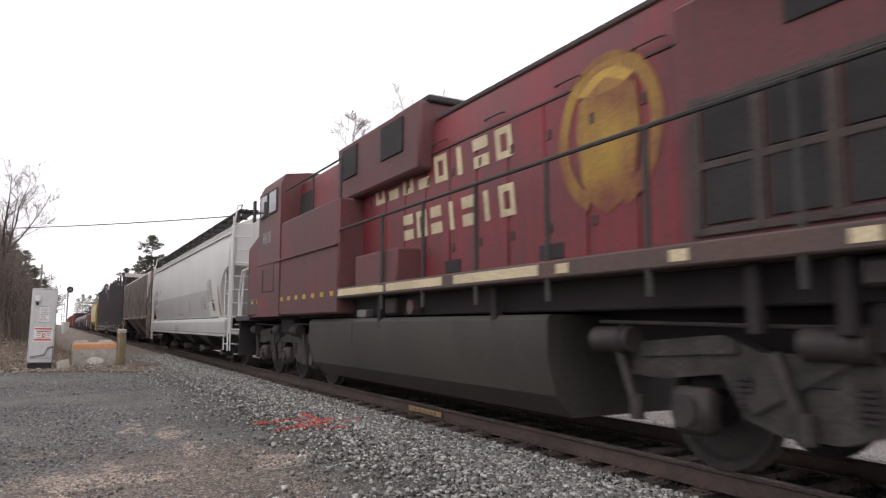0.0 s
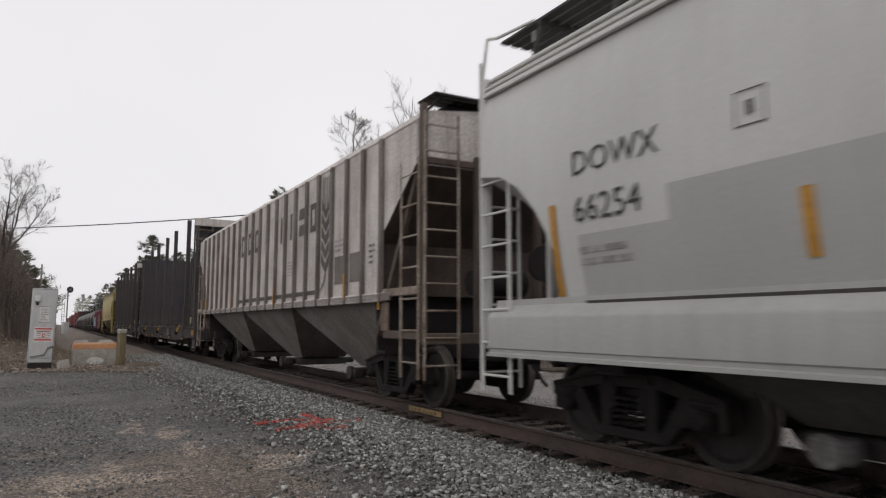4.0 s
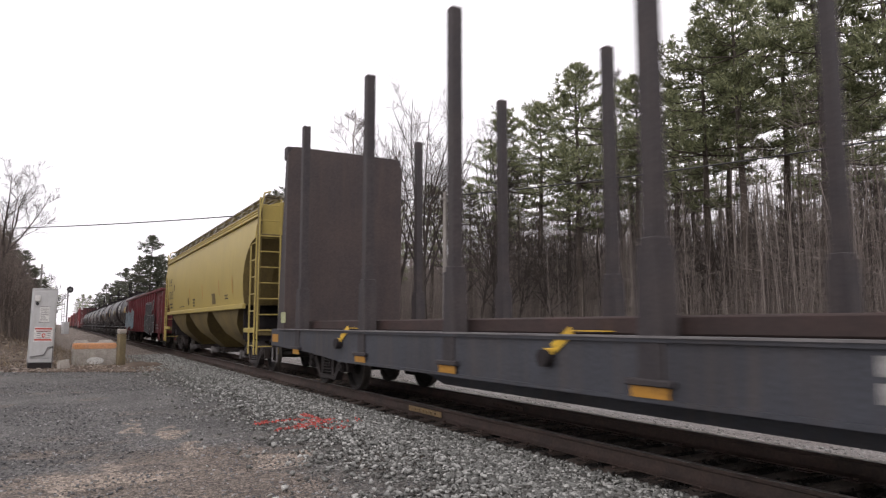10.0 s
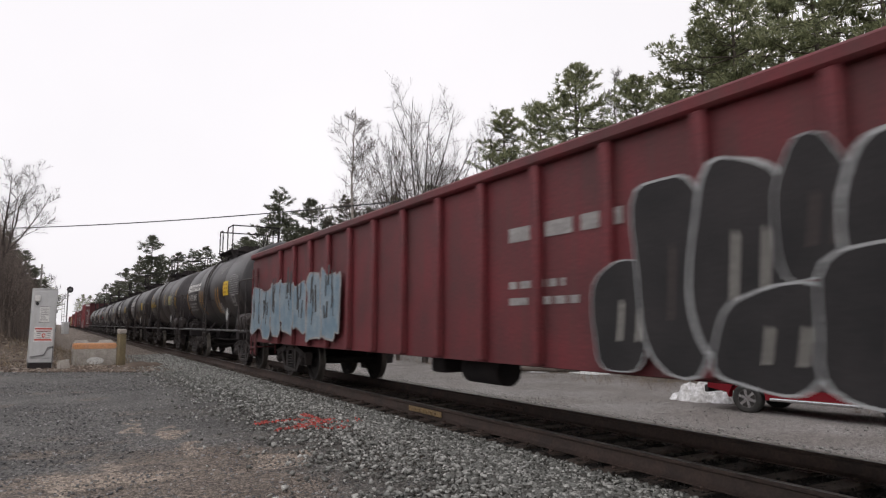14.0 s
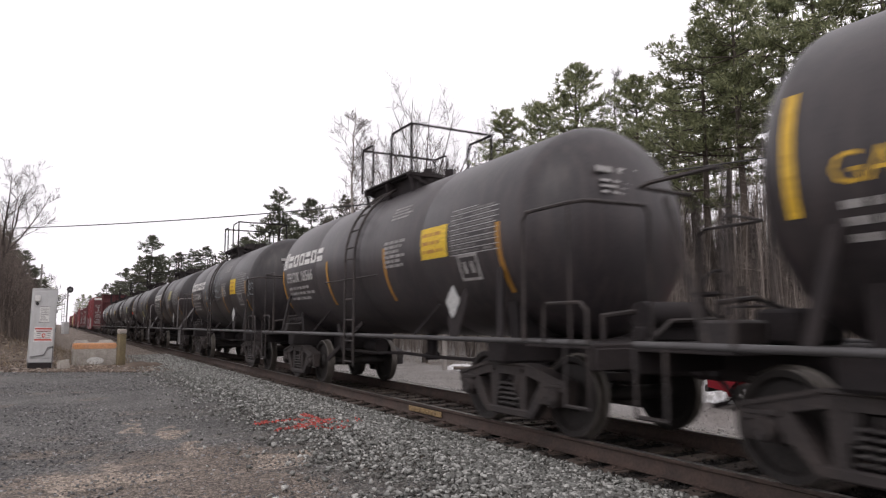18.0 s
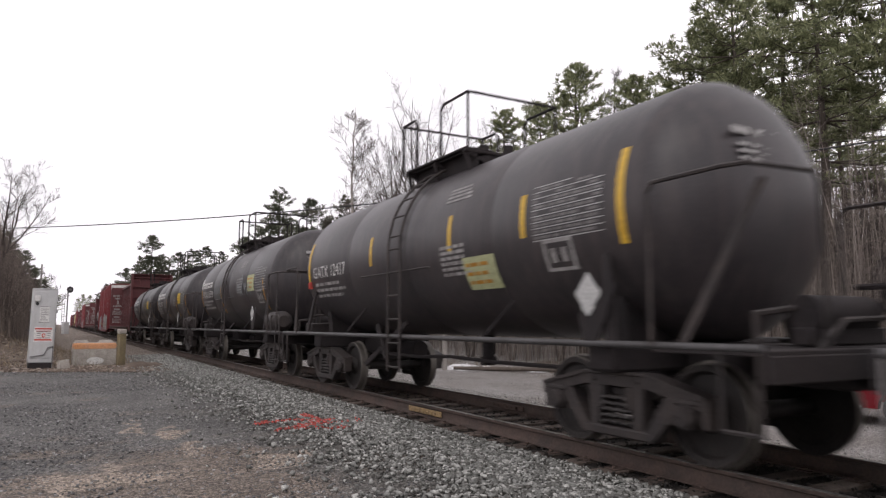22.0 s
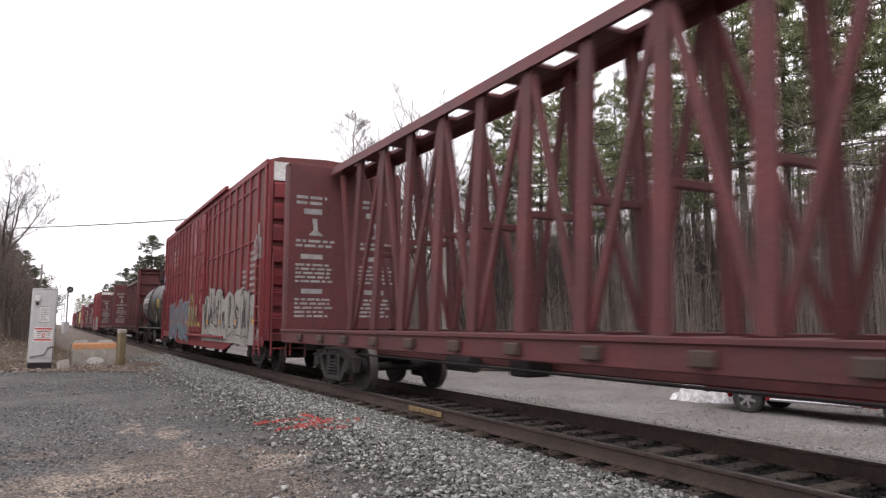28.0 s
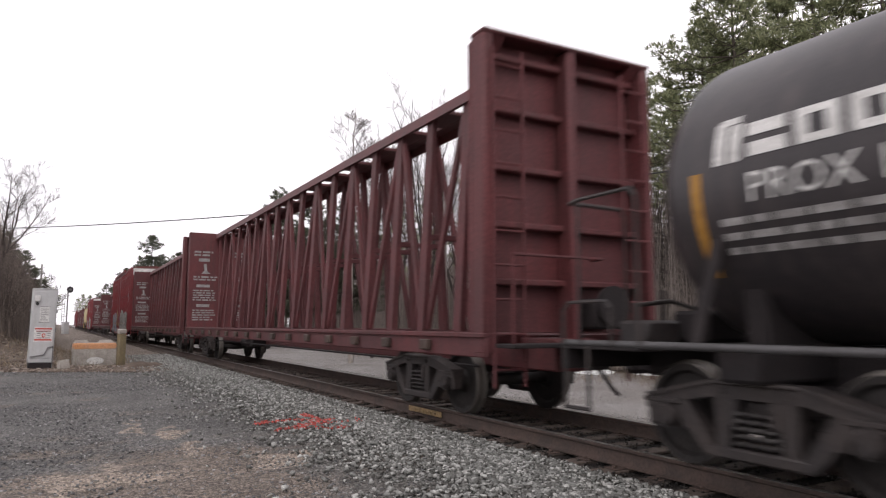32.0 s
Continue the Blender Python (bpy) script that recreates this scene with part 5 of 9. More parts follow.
    for e in (-1, 1):
        for s in (-1, 1):
            g.box(s * 1.48 - 0.05, s * 1.48 + 0.05, e * (h - 0.05) - 0.05, e * (h - 0.05) + 0.05, 1.0, eave + 0.25, 0.012)
            g.box(s * 0.55 - 0.05, s * 0.55 + 0.05, e * (h - 0.10) - 0.05, e * (h - 0.10) + 0.05, 1.0, z_end + 0.2, 0.012)
            if flat:
                g.bar((s * 1.48, e * (h - 1.6), 1.1), (s * 1.48, e * (h - 0.2), z_end - 0.1), 0.07, 0.09)
        g.box(-1.5, 1.5, e * (h - 0.05) - 0.07, e * (h - 0.05) + 0.07, 0.98, 1.14, 0.015)
        g.box(-1.45, 1.45, e * (h - 0.1) - 0.02, e * (h - 0.1) + 0.04, z_end + 0.02, z_end + 0.12, 0.01)
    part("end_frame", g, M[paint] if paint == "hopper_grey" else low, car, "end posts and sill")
    g = Geo()
    for e in (-1, 1):
        g.box(-0.3, 0.3, min(e * (h - 2.4), e * h), max(e * (h - 2.4), e * h), 0.72, 1.0, 0.02)
        g.box(-1.3, 1.3, e * (h - 1.9) - 0.2, e * (h - 1.9) + 0.2, 0.78, 1.05, 0.02)
        g.box(-0.9, 0.9, min(e * (h - 2.2), e * (h - 1.7)), max(e * (h - 2.2), e * (h - 1.7)), 1.02, z_low + 0.3, 0.02)
        # Added dark plates fill the gap, imitating the shade behind the end slope
        g.box(-1.44, 1.44, min(e * (h - 1.75), e * (h - 1.70)), max(e * (h - 1.75), e * (h - 1.70)), 0.85, z_low + 0.35, 0.01)
    if paint != "hopper_grey":
        g.rod((-0.35, -h + 0.6, 1.9), (0.6, -h + 0.6, 1.9), 0.2, 14)
        g.rod((0.62, -h + 0.02, 2.2), (0.62, -h + 0.08, 2.2), 0.28, 20)
    g.box(-0.2, 0.5, -h + 0.25, -h + 0.6, 1.14, 1.5, 0.02)
    part("underframe", g, M["under"], car)
    # outlets
    span = L - 2 * cut - 0.9
    for k in range(outlets):
        y0 = -span / 2 + span * k / outlets
        y1 = y0 + span / outlets
        yc = (y0 + y1) / 2
        g = Geo()
        z0, z1 = z_low + 0.02, 0.44
        w = 1.45 if flat else 1.50
        j = 0.02 if flat or z_low < 1.6 else 0.34
        g.loft([[(-w, y0 + j, z0), (w, y0 + j, z0), (w, y1 - j, z0), (-w, y1 - j, z0)],
                *[[(-w * q, y0 + e, z0 - d), (w * q, y0 + e, z0 - d), (w * q, y1 - e, z0 - d), (-w * q, y1 - e, z0 - d)]
                  for q, e, d in (((0.92, 0.25, 0.25),) if flat or z_low < 1.6 else ((1.0, 0.36, 0.10), (0.99, 0.44, 0.20), (0.97, 0.68, 0.34), (0.93, 0.98, 0.52), (0.82, 1.28, 0.82)))],
                [(-0.55, yc - 0.4, z1), (0.55, yc - 0.4, z1), (0.55, yc + 0.4, z1), (-0.55, yc + 0.4, z1)]])
        # Outlets wear the same shade-darkened low paint
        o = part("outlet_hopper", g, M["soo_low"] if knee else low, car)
        g = Geo().box(-0.62, 0.62, yc - 0.42, yc + 0.42, 0.26, 0.415, 0.02)
        part("outlet_gate", g, M["truck"], o)
        g = Geo().rod((-0.95, yc, 0.34), (0.95, yc, 0.34), 0.07, 12).rod((-0.98, yc, 0.34), (-0.90, yc, 0.34), 0.13, 12)
        g.box(-0.93, -0.70, yc - 0.16, yc + 0.16, 0.24, 0.43, 0.03)
        part("outlet_pipe", g, M["pale_dust"] if not ribs else M["truck"], o)
    # ladders at all four corners
    for e in (-1, 1):
        for s in (-1, 1):
            g = Geo()
            ladder(g, s * 1.55, e * (h - 0.62), e * (h - 0.06), 0.5, z_end + 0.1, 7, "y")
            part("ladder", g, M["soo_ladder" if knee else paint], car)
            g = Geo()
            ladder(g, e * (h + 0.03), s * 0.95, s * 1.5, 0.5, eave + (0.12 if knee else 0.5), 10, "x")
            part("ladder", g, M["soo_ladder" if knee else paint], car)
    if knee:
        g, d = Geo(), Geo()
        for e in (-1, 1):
            y0, y1 = sorted((e * (h - 0.5), e * (h + 0.06)))
            for k in range(4):
                d.box(-1.35, 1.35, y0 + 0.15 * k, y0 + 0.15 * k + 0.11, zt - 0.03, zt)
            for s in (-1, 1):
                d.bar((s * 1.2, e * (h - 0.08), zt - 0.03), (s * 1.42, e * (h - 0.08), eave + 0.15), 0.035, 0.035)
                ya, yb = sorted((e * (h - 1.36), e * (h - 0.04)))
                g.box(s * 1.55 - 0.03, s * 1.55 + 0.03, ya, yb, 1.68, 1.80, 0.01)
                ya, yb = sorted((e * (h - 1.36), e * (h - 1.10)))
                g.box(s * 1.53 - 0.02, s * 1.53 + 0.02, ya, yb, 1.16, 1.60, 0.01)
        part("end_walk", d, M["under"], car, "dark grated roof platform over the end")
        part("corner_sill", g, M["soo_ladder"], car, "rust-stained cream corner sill")
    g = Geo()
    roof_up = 0.30 if paint == "hopper_grey" else 0.14
    for e in (() if knee else (-1, 1)):
        g.pipe([(-1.5, e * (h + 0.03), eave + 0.1), (-1.40, e * (h + 0.03), top + roof_up - 0.05), (-1.25, e * (h + 0.03), top + roof_up), (-1.15, e * (h - 0.6), top + roof_up), (-1.15, e * (h - 0.6), top + 0.05)], 0.022)
    if g.v:
        part("roof_grab", g, M[paint], car)
    if ribs:
        g = Geo()
        for s in (-1, 1):
            for k in range(ribs):
                y = -h + cut - 0.06 + (L - 2 * cut + 0.12) * k / (ribs - 1)
                g.box(min(s * 1.555, s * 1.63), max(s * 1.555, s * 1.63), y - 0.045, y + 0.045, z_low - 0.12, eave, 0.012)
            g.box(min(s * 1.555, s * 1.61), max(s * 1.555, s * 1.61), -h + cut * 0.7, h - cut * 0.7, z_low - 0.10, z_low + 0.02, 0.01)
        part("side_rib", g, M["soo_rib"], car, "grimy vertical side post, toned dark for its shaded flank")
    for y in (-h + 1.9, h - 1.9):
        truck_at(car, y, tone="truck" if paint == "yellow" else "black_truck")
    coupler(car, -h - 0.02, -1)
    coupler(car, h + 0.02, 1)
    return car


# ---- bulkhead flat car with log stakes ----
def bulkhead_flat(L, stakes, coat="flat_grey"):
    car = thing("bulkhead_flat_car", "empty %s bulkhead flat car with tall log stakes" % ("blue-grey" if coat == "flat_blue" else "brown-grey"), "flat car", "log flat cars of the train")
    h = L / 2
    H = h + 0.33
    g = Geo()
    for s in (-1, 1):
        g.prism([(-h, 0.78), (-h + 2.6, 0.70), (-h + 4.2, 0.60), (h - 4.2, 0.60), (h - 2.6, 0.70), (H, 0.78), (H, 1.15), (-h, 1.15)], 0, s * 1.42, s * 1.47)
        for e in (0.62, 1.13):
            g.box(min(s * 1.40, s * 1.50), max(s * 1.40, s * 1.50), -h + 4.2, h - 4.2, e - 0.02, e + 0.02)
    part("side_sill", g, M[coat], car, "deep grey fish-belly side sills")
    g = Geo()
    for s in (-1, 1):
        g.box(min(s * 1.40, s * 1.515), max(s * 1.40, s * 1.515), -h + 0.3, h - 0.3, 1.145, 1.165)
    part("deck_edge", g, M["grab"], car, "scraped bright deck edge")
    g = Geo().box(-1.45, 1.45, -h + 0.02, H - 0.02, 1.10, 1.16, 0.01)
    g.prism([(-h, 0.75), (-h + 4.3, 0.72), (-h + 6.2, 0.30), (h - 6.2, 0.30), (h - 4.3, 0.72), (h, 0.75), (h, 1.09), (-h, 1.09)], 0, -0.40, 0.40)
    for k in range(14):
        y = -h + 0.8 + k * (L - 1.6) / 13
        g.box(-1.4, 1.4, y - 0.06, y + 0.06, 0.85, 1.095, 0.01)
    part("deck", g, M[coat], car, "bare steel deck")
    g = Geo()
    for s in (-1, 1):
        g.box(s * 1.05 - 0.13, s * 1.05 + 0.13, -h + 1.3, h - 1.3, 1.16, 1.34, 0.02)
    part("bunk_rail", g, M["bunk"], car, "brown bunk rails along the deck")
    for e in (-1, 1):
        yb = e * (h - (0.62 if e > 0 else 0.85))
        b = Geo()
        b.prism([(-1.46, 1.16), (1.46, 1.16), (1.46, 5.20), (1.30, 5.40), (-1.30, 5.40), (-1.46, 5.20)], 1, yb - 0.03, yb + 0.03)
        bk = part("bulkhead", b, M["bulk_brown" if coat == "flat_blue" else "bulk_dark"], car, "tall dark steel bulkhead")
        r = Geo()
        for x, w in ((-1.38, 0.05), (-0.80, 0.05), (0.80, 0.05), (1.38, 0.05)):
            r.prism([(yb + e * 0.03, 1.16), (yb + e * 0.62, 1.16), (yb + e * 0.20, 5.34), (yb + e * 0.03, 5.34)], 0, x - w, x + w)
        for z in (3.05, 5.0):
            r.box(-0.78, 0.78, min(yb + e * 0.03, yb + e * 0.14), max(yb + e * 0.03, yb + e * 0.14), z - 0.05, z + 0.05, 0.01)
        r.box(-0.05, 0.05, min(yb + e * 0.03, yb + e * 0.20), max(yb + e * 0.03, yb + e * 0.20), 1.2, 5.3, 0.01)
        part("bulkhead_brace", r, M["stake"], bk)
        t = Geo().box(-1.47, 1.47, min(yb + e * 0.035, yb + e * 0.26), max(yb + e * 0.035, yb + e * 0.26), 5.10, 5.41, 0.02)
        part("bulkhead_cap", t, M["soo_white"] if e < 0 else M["stake"], bk, "white-stained top box" if e < 0 else "")
        for s in (-1, 1):
            for k in range(11):
                z = 1.35 + k * 0.36
                y = yb + e * (0.60 - (z - 1.16) * 0.100)
                part("rung", Geo().box(min(s * 0.84, s * 1.34), max(s * 0.84, s * 1.34), y - 0.02, y + 0.02, z - 0.02, z + 0.02, 0.006), M["ladder_rust"] if k % 3 else M["grab"], bk, "worn ladder rung")
            w = Geo()
            w.prism([(yb + e * 0.215, 4.05), (yb + e * 0.325, 4.05), (yb + e * 0.215, 5.10)], 0, s * 1.38 - 0.056, s * 1.38 + 0.056)
            if e < 0:
                part("stained_flange", w, M["soo_white"], bk, "rust-stained white flange")
        w = Geo().rod((0.35, yb + e * 0.30, 2.35), (0.35, yb + e * 0.34, 2.35), 0.27, 20).box(0.10, 0.60, min(yb + e * 0.05, yb + e * 0.28), max(yb + e * 0.05, yb + e * 0.28), 2.0, 2.55, 0.03)
        part("hand_brake", w, M["under"], bk)
        p = Geo()
        patch(p, side_fit(1.46, yb + 0.2, 1.30, 0.004), 0, 0.36, 0, 0.24)
        part("notice", p, M["palegreen"], bk, "pale notice plate", 0)
        p = Geo()
        end = H if e > 0 else h
        patch(p, side_fit(1.47, e * (end - 0.35) + 0.24, 0.86, 0.006), 0, 0.48, 0, 0.18)
        part("reflector", p, M["amber"], car, "", 0)
        g = Geo().box(-1.46, 1.46, min(e * (end - 0.06), e * end), max(e * (end - 0.06), e * end), 0.72, 1.16, 0.01)
        part("end_sill", g, M["bulk_dark"], car)
        g = Geo()
        for s in (-1, 1):
            g.pipe([(s * 1.44, e * (end - 0.02), 0.75), (s * 1.44, e * (end - 0.02), 0.40), (s * 1.44, e * (end - 0.42), 0.40), (s * 1.44, e * (end - 0.42), 0.75)], 0.018)
        part("step", g, M["grab"], car)

    def stake():
        g = Geo().prism([(-0.085, 1.0), (0.085, 1.0), (0.075, 5.58), (-0.075, 5.58)], 0, -0.075, 0.075)
        g.prism([(-0.15, 0.70), (0.15, 0.70), (0.12, 1.95), (-0.12, 1.95)], 0, -0.11, 0.11)
        g.box(-0.10, 0.10, -0.10, 0.10, 1.90, 2.02, 0.01)
        g.box(-0.16, 0.03, -0.26, 0.26, 0.74, 0.80, 0.01)
        return g
    for s in (-1, 1):
        for y in stakes:
            o = part("stake", once("stake", stake), M["stake"], car, "tall dark steel log stake")
            o.location, o.rotation_euler = (s * 1.38, y, 0), (0, 0, 0 if s < 0 else math.pi)
            if s < 0:
                p = Geo()
                patch(p, side_fit(1.50, y + 0.22, 0.64, 0.006), 0, 0.44, 0, 0.12)
                part("reflector", p, M["amber"], car, "amber reflective strip", 0)
    for y in (stakes[0] + 1.4, stakes[2] + 1.3, stakes[4] + 0.9):
        g = Geo()
        g.bar((-1.50, y, 1.02), (-1.46, y - 0.25, 1.20), 0.012, 0.10).bar((-1.46, y - 0.25, 1.20), (-0.9, y - 0.7, 1.19), 0.10, 0.012)
        g.box(-1.52, -1.46, y + 0.02, y + 0.14, 0.88, 1.02, 0.01)
        part("tie_down_strap", g, M["stripe"], car, "yellow webbing strap")
        g = Geo().rod((-1.58, y + 0.1, 0.92), (-1.40, y + 0.1, 0.92), 0.09, 12)
        part("winch", g, M["under"], car)
    p = Geo()
    f = side_fit(1.47, -3.1, 0.75, 0.006)
    for k in range(4):
        patch(p, f, 0.02 + (k % 2) * 0.3, 0.24 + (k % 2) * 0.3, 0.02 + (k // 2) * 0.17, 0.15 + (k // 2) * 0.17)
    part("stencil", p, M["dimwhite"], car, "", 0)
    for y in (-h + 2.5, h - 2.5):
        truck_at(car, y)
    coupler(car, -h, -1)
    coupler(car, H, 1)
    return car


# ---- gondola ----
def gondola(L, bottom, top):
    car = thing("gondola_car", "dark red open gondola car covered in graffiti", "gondola car")
    h = L / 2
    g = Geo()
    for s in (-1, 1):
        g.box(min(s * 1.46, s * 1.50), max(s * 1.46, s * 1.50), -h, h, bottom, top - 0.1, 0.005)
    for e in (-1, 1):
        g.box(-1.46, 1.46, min(e * h, e * (h - 0.05)), max(e * h, e * (h - 0.05)), bottom, top - 0.12, 0.005)
    g.box(-1.46, 1.46, -h + 0.05, h - 0.05, 1.05, 1.12)
    part("body", g, M["gon_red"], car, "dented red steel sides")
    g = Geo()
    for s in (-1, 1):
        g.box(min(s * 1.44, s * 1.60), max(s * 1.44, s * 1.60), -h - 0.03, h + 0.03, top - 0.14, top, 0.03)
    for e in (-1, 1):
        g.box(-1.44, 1.44, min(e * (h - 0.1), e * (h + 0.05)), max(e * (h - 0.1), e * (h + 0.05)), top - 0.16, top - 0.004, 0.03)
    part("top_chord", g, M["gon_red"], car)
    n = 15
    rib = Geo().box(-1.59, -1.495, -0.07, 0.07, bottom + 0.02, top - 0.13, 0.02).mesh("side_post")
    for s in (-1, 1):
        for k in range(n):
            o = part("side_post", rib, M["gon_red"], car)
            y = -h + 2.6 + (L - 5.2) * k / (n - 1)
            o.location, o.rotation_euler = (0, y, 0), (0, 0, 0 if s < 0 else math.pi)
    for e in (-1, 1):
        g = Geo()
        for z in np.linspace(bottom + 0.1, top - 0.5, 4):
            g.box(-1.35, 1.35, min(e * (h - 0.01), e * (h + 0.10)), max(e * (h - 0.01), e * (h + 0.10)), z, z + 0.12, 0.02)
        for s in (-1, 1):
            g.box(s * 1.42 - 0.08, s * 1.42 + 0.08, min(e * (h - 0.01), e * (h + 0.12)), max(e * (h - 0.01), e * (h + 0.12)), bottom, top - 0.17, 0.02)
        part("end_rib", g, M["gon_red"], car)
        g = Geo()
        for s in (-1, 1):
            ladder(g, e * (h + 0.16), s * 0.85, s * 1.4, 0.5, top - 0.4, 6, "x")
            ladder(g, s * 1.55, e * (h - 0.55), e * (h - 0.1), 0.5, top - 0.4, 6, "y")
        part("ladder", g, M["gon_red"], car)
    g = Geo().box(-0.35, 0.35, -h, h, 0.7, 1.04, 0.02)
    for k in range(10):
        y = -h + 1 + k * (L - 2) / 9
        g.box(-1.42, 1.42, y - 0.06, y + 0.06, 0.82, 1.04, 0.01)
    g.rod((-0.7, -0.4, 0.65), (-0.7, 0.5, 0.65), 0.2, 14)
    g.box(-0.9, -0.5, 1.0, 1.4, 0.55, 0.85, 0.03)
    part("underframe", g, M["under"], car)
    bubbles(car, side_fit(1.592, -3.1, bottom - 0.06), 5.0, 1.78, M["spray_black"], M["spray"])
    graffiti(car, side_fit(1.592, h - 0.3, bottom + 0.02), 6.2, 1.45, 12, (M["skyblue"], M["dimwhite"], M["black"]), label="pale blue sprayed letters", blobs=7)
    text_rows(car, side_fit(1.502, -1.6, top - 0.75), 1, 2.4, 0.16, 0.1, M["dimwhite"], "car_number", 3)
    text_rows(car, side_fit(1.502, -1.6, top - 1.35), 2, 1.2, 0.08, 0.1, M["dimwhite"], "small_lettering", 4)
    text_rows(car, side_fit(1.502, -h + 2.2, bottom + 0.45), 2, 1.2, 0.07, 0.08, M["dimwhite"], "small_lettering", 5)
    g = Geo()
    for z in (0.15, 0.6, 1.05, 1.5, 1.9):
        patch(g, side_fit(1.502, -h + 0.12, bottom + z), -0.02, 0.08, 0, 0.18)
    part("reflector", g, M["dimwhite"], car, "", 0)
    for y in (-h + 2.0, h - 2.0):
        truck_at(car, y)
    coupler(car, -h, -1)
    coupler(car, h, 1)
    return car


# ---- centre-beam flat car ----
def centre_beam(L):
    car = thing("centre_beam_car", "empty brown-red centre-beam lumber car with lattice posts", "lumber car", "lumber cars of the train")
    h = L / 2
    top = 5.06
    g = Geo()
    for s in (-1, 1):
        g.box(min(s * 1.34, s * 1.42), max(s * 1.34, s * 1.42), -h, h, 0.86, 1.14, 0.015)
        g.box(min(s * 1.30, s * 1.46), max(s * 1.30, s * 1.46), -h, h, 1.10, 1.16, 0.01)
    part("side_sill", g, M["beam_red"], car)
    g = Geo().box(-0.35, 0.35, -h, h, 0.66, 1.08, 0.02)
    for k in range(19):
        y = -h + 0.9 + k * (L - 1.8) / 18
        g.box(-1.36, 1.36, y - 0.11, y + 0.11, 1.00, 1.12, 0.01)
    part("deck", g, M["beam_red"], car, "worn cross-bearer deck")
    g = Geo()
    for s in (-1, 1):
        for k in range(16):
            y = -h + 1.5 + k * (L - 3) / 15
            g.box(min(s * 1.42, s * 1.50), max(s * 1.42, s * 1.50), y - 0.12, y + 0.12, 0.92, 1.06, 0.015)
    part("cable_winch", g, M["rust"], car, "cable winch")
    # top chord with lightening slots
    g = Geo()
    for s in (-1, 1):
        g.box(min(s * 0.17, s * 0.40), max(s * 0.17, s * 0.40), -h + 0.5, h - 0.5, top - 0.16, top - 0.08, 0.01)
        g.prism([(s * 0.40, top - 0.08), (s * 0.47, top - 0.30), (s * 0.44, top - 0.30), (s * 0.37, top - 0.10)], 1, -h + 0.5, h - 0.5)
    nb = 15
    for k in range(nb + 1):
        y = -h + 0.7 + (L - 1.4) * k / nb
        g.box(-0.18, 0.18, y - 0.42, y + 0.42, top - 0.155, top - 0.085, 0.01)
    part("top_chord", g, M["beam_red"], car, "slotted top chord")
    post = Geo()
    for s in (-1, 1):
        post.prism([(s * 0.60, 1.16), (s * 0.48, 1.16), (s * 0.30, top - 0.16), (s * 0.38, top - 0.16)], 1, -0.085, 0.085)
        post.prism([(s * 0.60, 1.16), (s * 0.57, 1.16), (s * 0.375, top - 0.16), (s * 0.395, top - 0.16)], 1, -0.11, 0.11)
    post.box(-0.45, 0.45, -0.05, 0.05, 2.7, 2.8, 0.01)
    post = post.mesh("post")
    step = (L - 1.8) / 17
    for k in range(1, 17):
        o = part("post", post, M["beam_red"], car)
        o.location = (0, -h + 0.9 + k * step, 0)
    for k in range(0, 17):
        y0, y1 = -h + 0.9 + k * step + 0.1, -h + 0.9 + (k + 1) * step - 0.1
        if k % 2:
            y0, y1 = y1, y0
        g = Geo()
        for s in (-1, 1):
            g.bar((s * 0.50, y0, 1.2), (s * 0.36, y1, top - 0.4), 0.07, 0.11)
        part("diagonal_brace", g, M["beam_red"], car)
    for e in (-1, 1):
        y = e * (h - 0.35)
        g = Geo().prism([(-1.42, 1.16), (1.42, 1.16), (1.42, top - 0.16), (1.34, top - 0.08), (-1.34, top - 0.08), (-1.42, top - 0.16)], 1, y - 0.04, y + 0.04)
        b = part("bulkhead", g, M["beam_red"], car, "ribbed end bulkhead")
        g = Geo()
        for x in (-1.35, 0.0, 1.35):
            g.box(x - 0.08, x + 0.08, min(y + e * 0.04, y + e * 0.34), max(y + e * 0.04, y + e * 0.34), 0.9, top - 0.09, 0.03)
        for x in (-1.18, 1.18):
            g.prism([(y + e * 0.04, top - 0.09), (y + e * 0.34, top - 0.09), (y + e * 0.04, top - 0.40)], 0, x - 0.10, x + 0.10)
        g.box(-1.42, 1.42, min(y + e * 0.02, y + e * 0.36), max(y + e * 0.02, y + e * 0.36), top - 0.10, top - 0.05, 0.01)
        for z in (1.75, 2.48, 3.22, 3.98, 4.68):
            g.box(-1.28, 1.28, min(y + e * 0.04, y + e * 0.20), max(y + e * 0.04, y + e * 0.20), z, z + 0.09, 0.02)
        part("bulkhead_rib", g, M["beam_red"], b)
        g = Geo()
        for s in (-1, 1):
            ladder(g, y + e * 0.36, s * 0.85, s * 1.3, 0.5, top - 0.3, 10, "x")
        g.pipe([(-1.2, y + e * 0.4, 1.0), (-1.2, y + e * 0.62, 1.0), (-1.2, y + e * 0.62, 2.1), (0.2, y + e * 0.62, 2.1), (0.2, y + e * 0.4, 2.1)], 0.02)
        part("ladder", g, M["beam_red"], b)
        g = Geo().box(-1.3, 1.3, min(y + e * 0.34, y + e * 0.75), max(y + e * 0.34, y + e * 0.75), 0.98, 1.03, 0.01)
        g.rod((0.5, y + e * 0.45, 1.5), (0.5, y + e * 0.52, 1.5), 0.27, 20)
        g.box(0.2, 0.8, min(y + e * 0.1, y + e * 0.45), max(y + e * 0.1, y + e * 0.45), 1.2, 1.6, 0.03)
        part("brake_platform", g, M["under"], b)
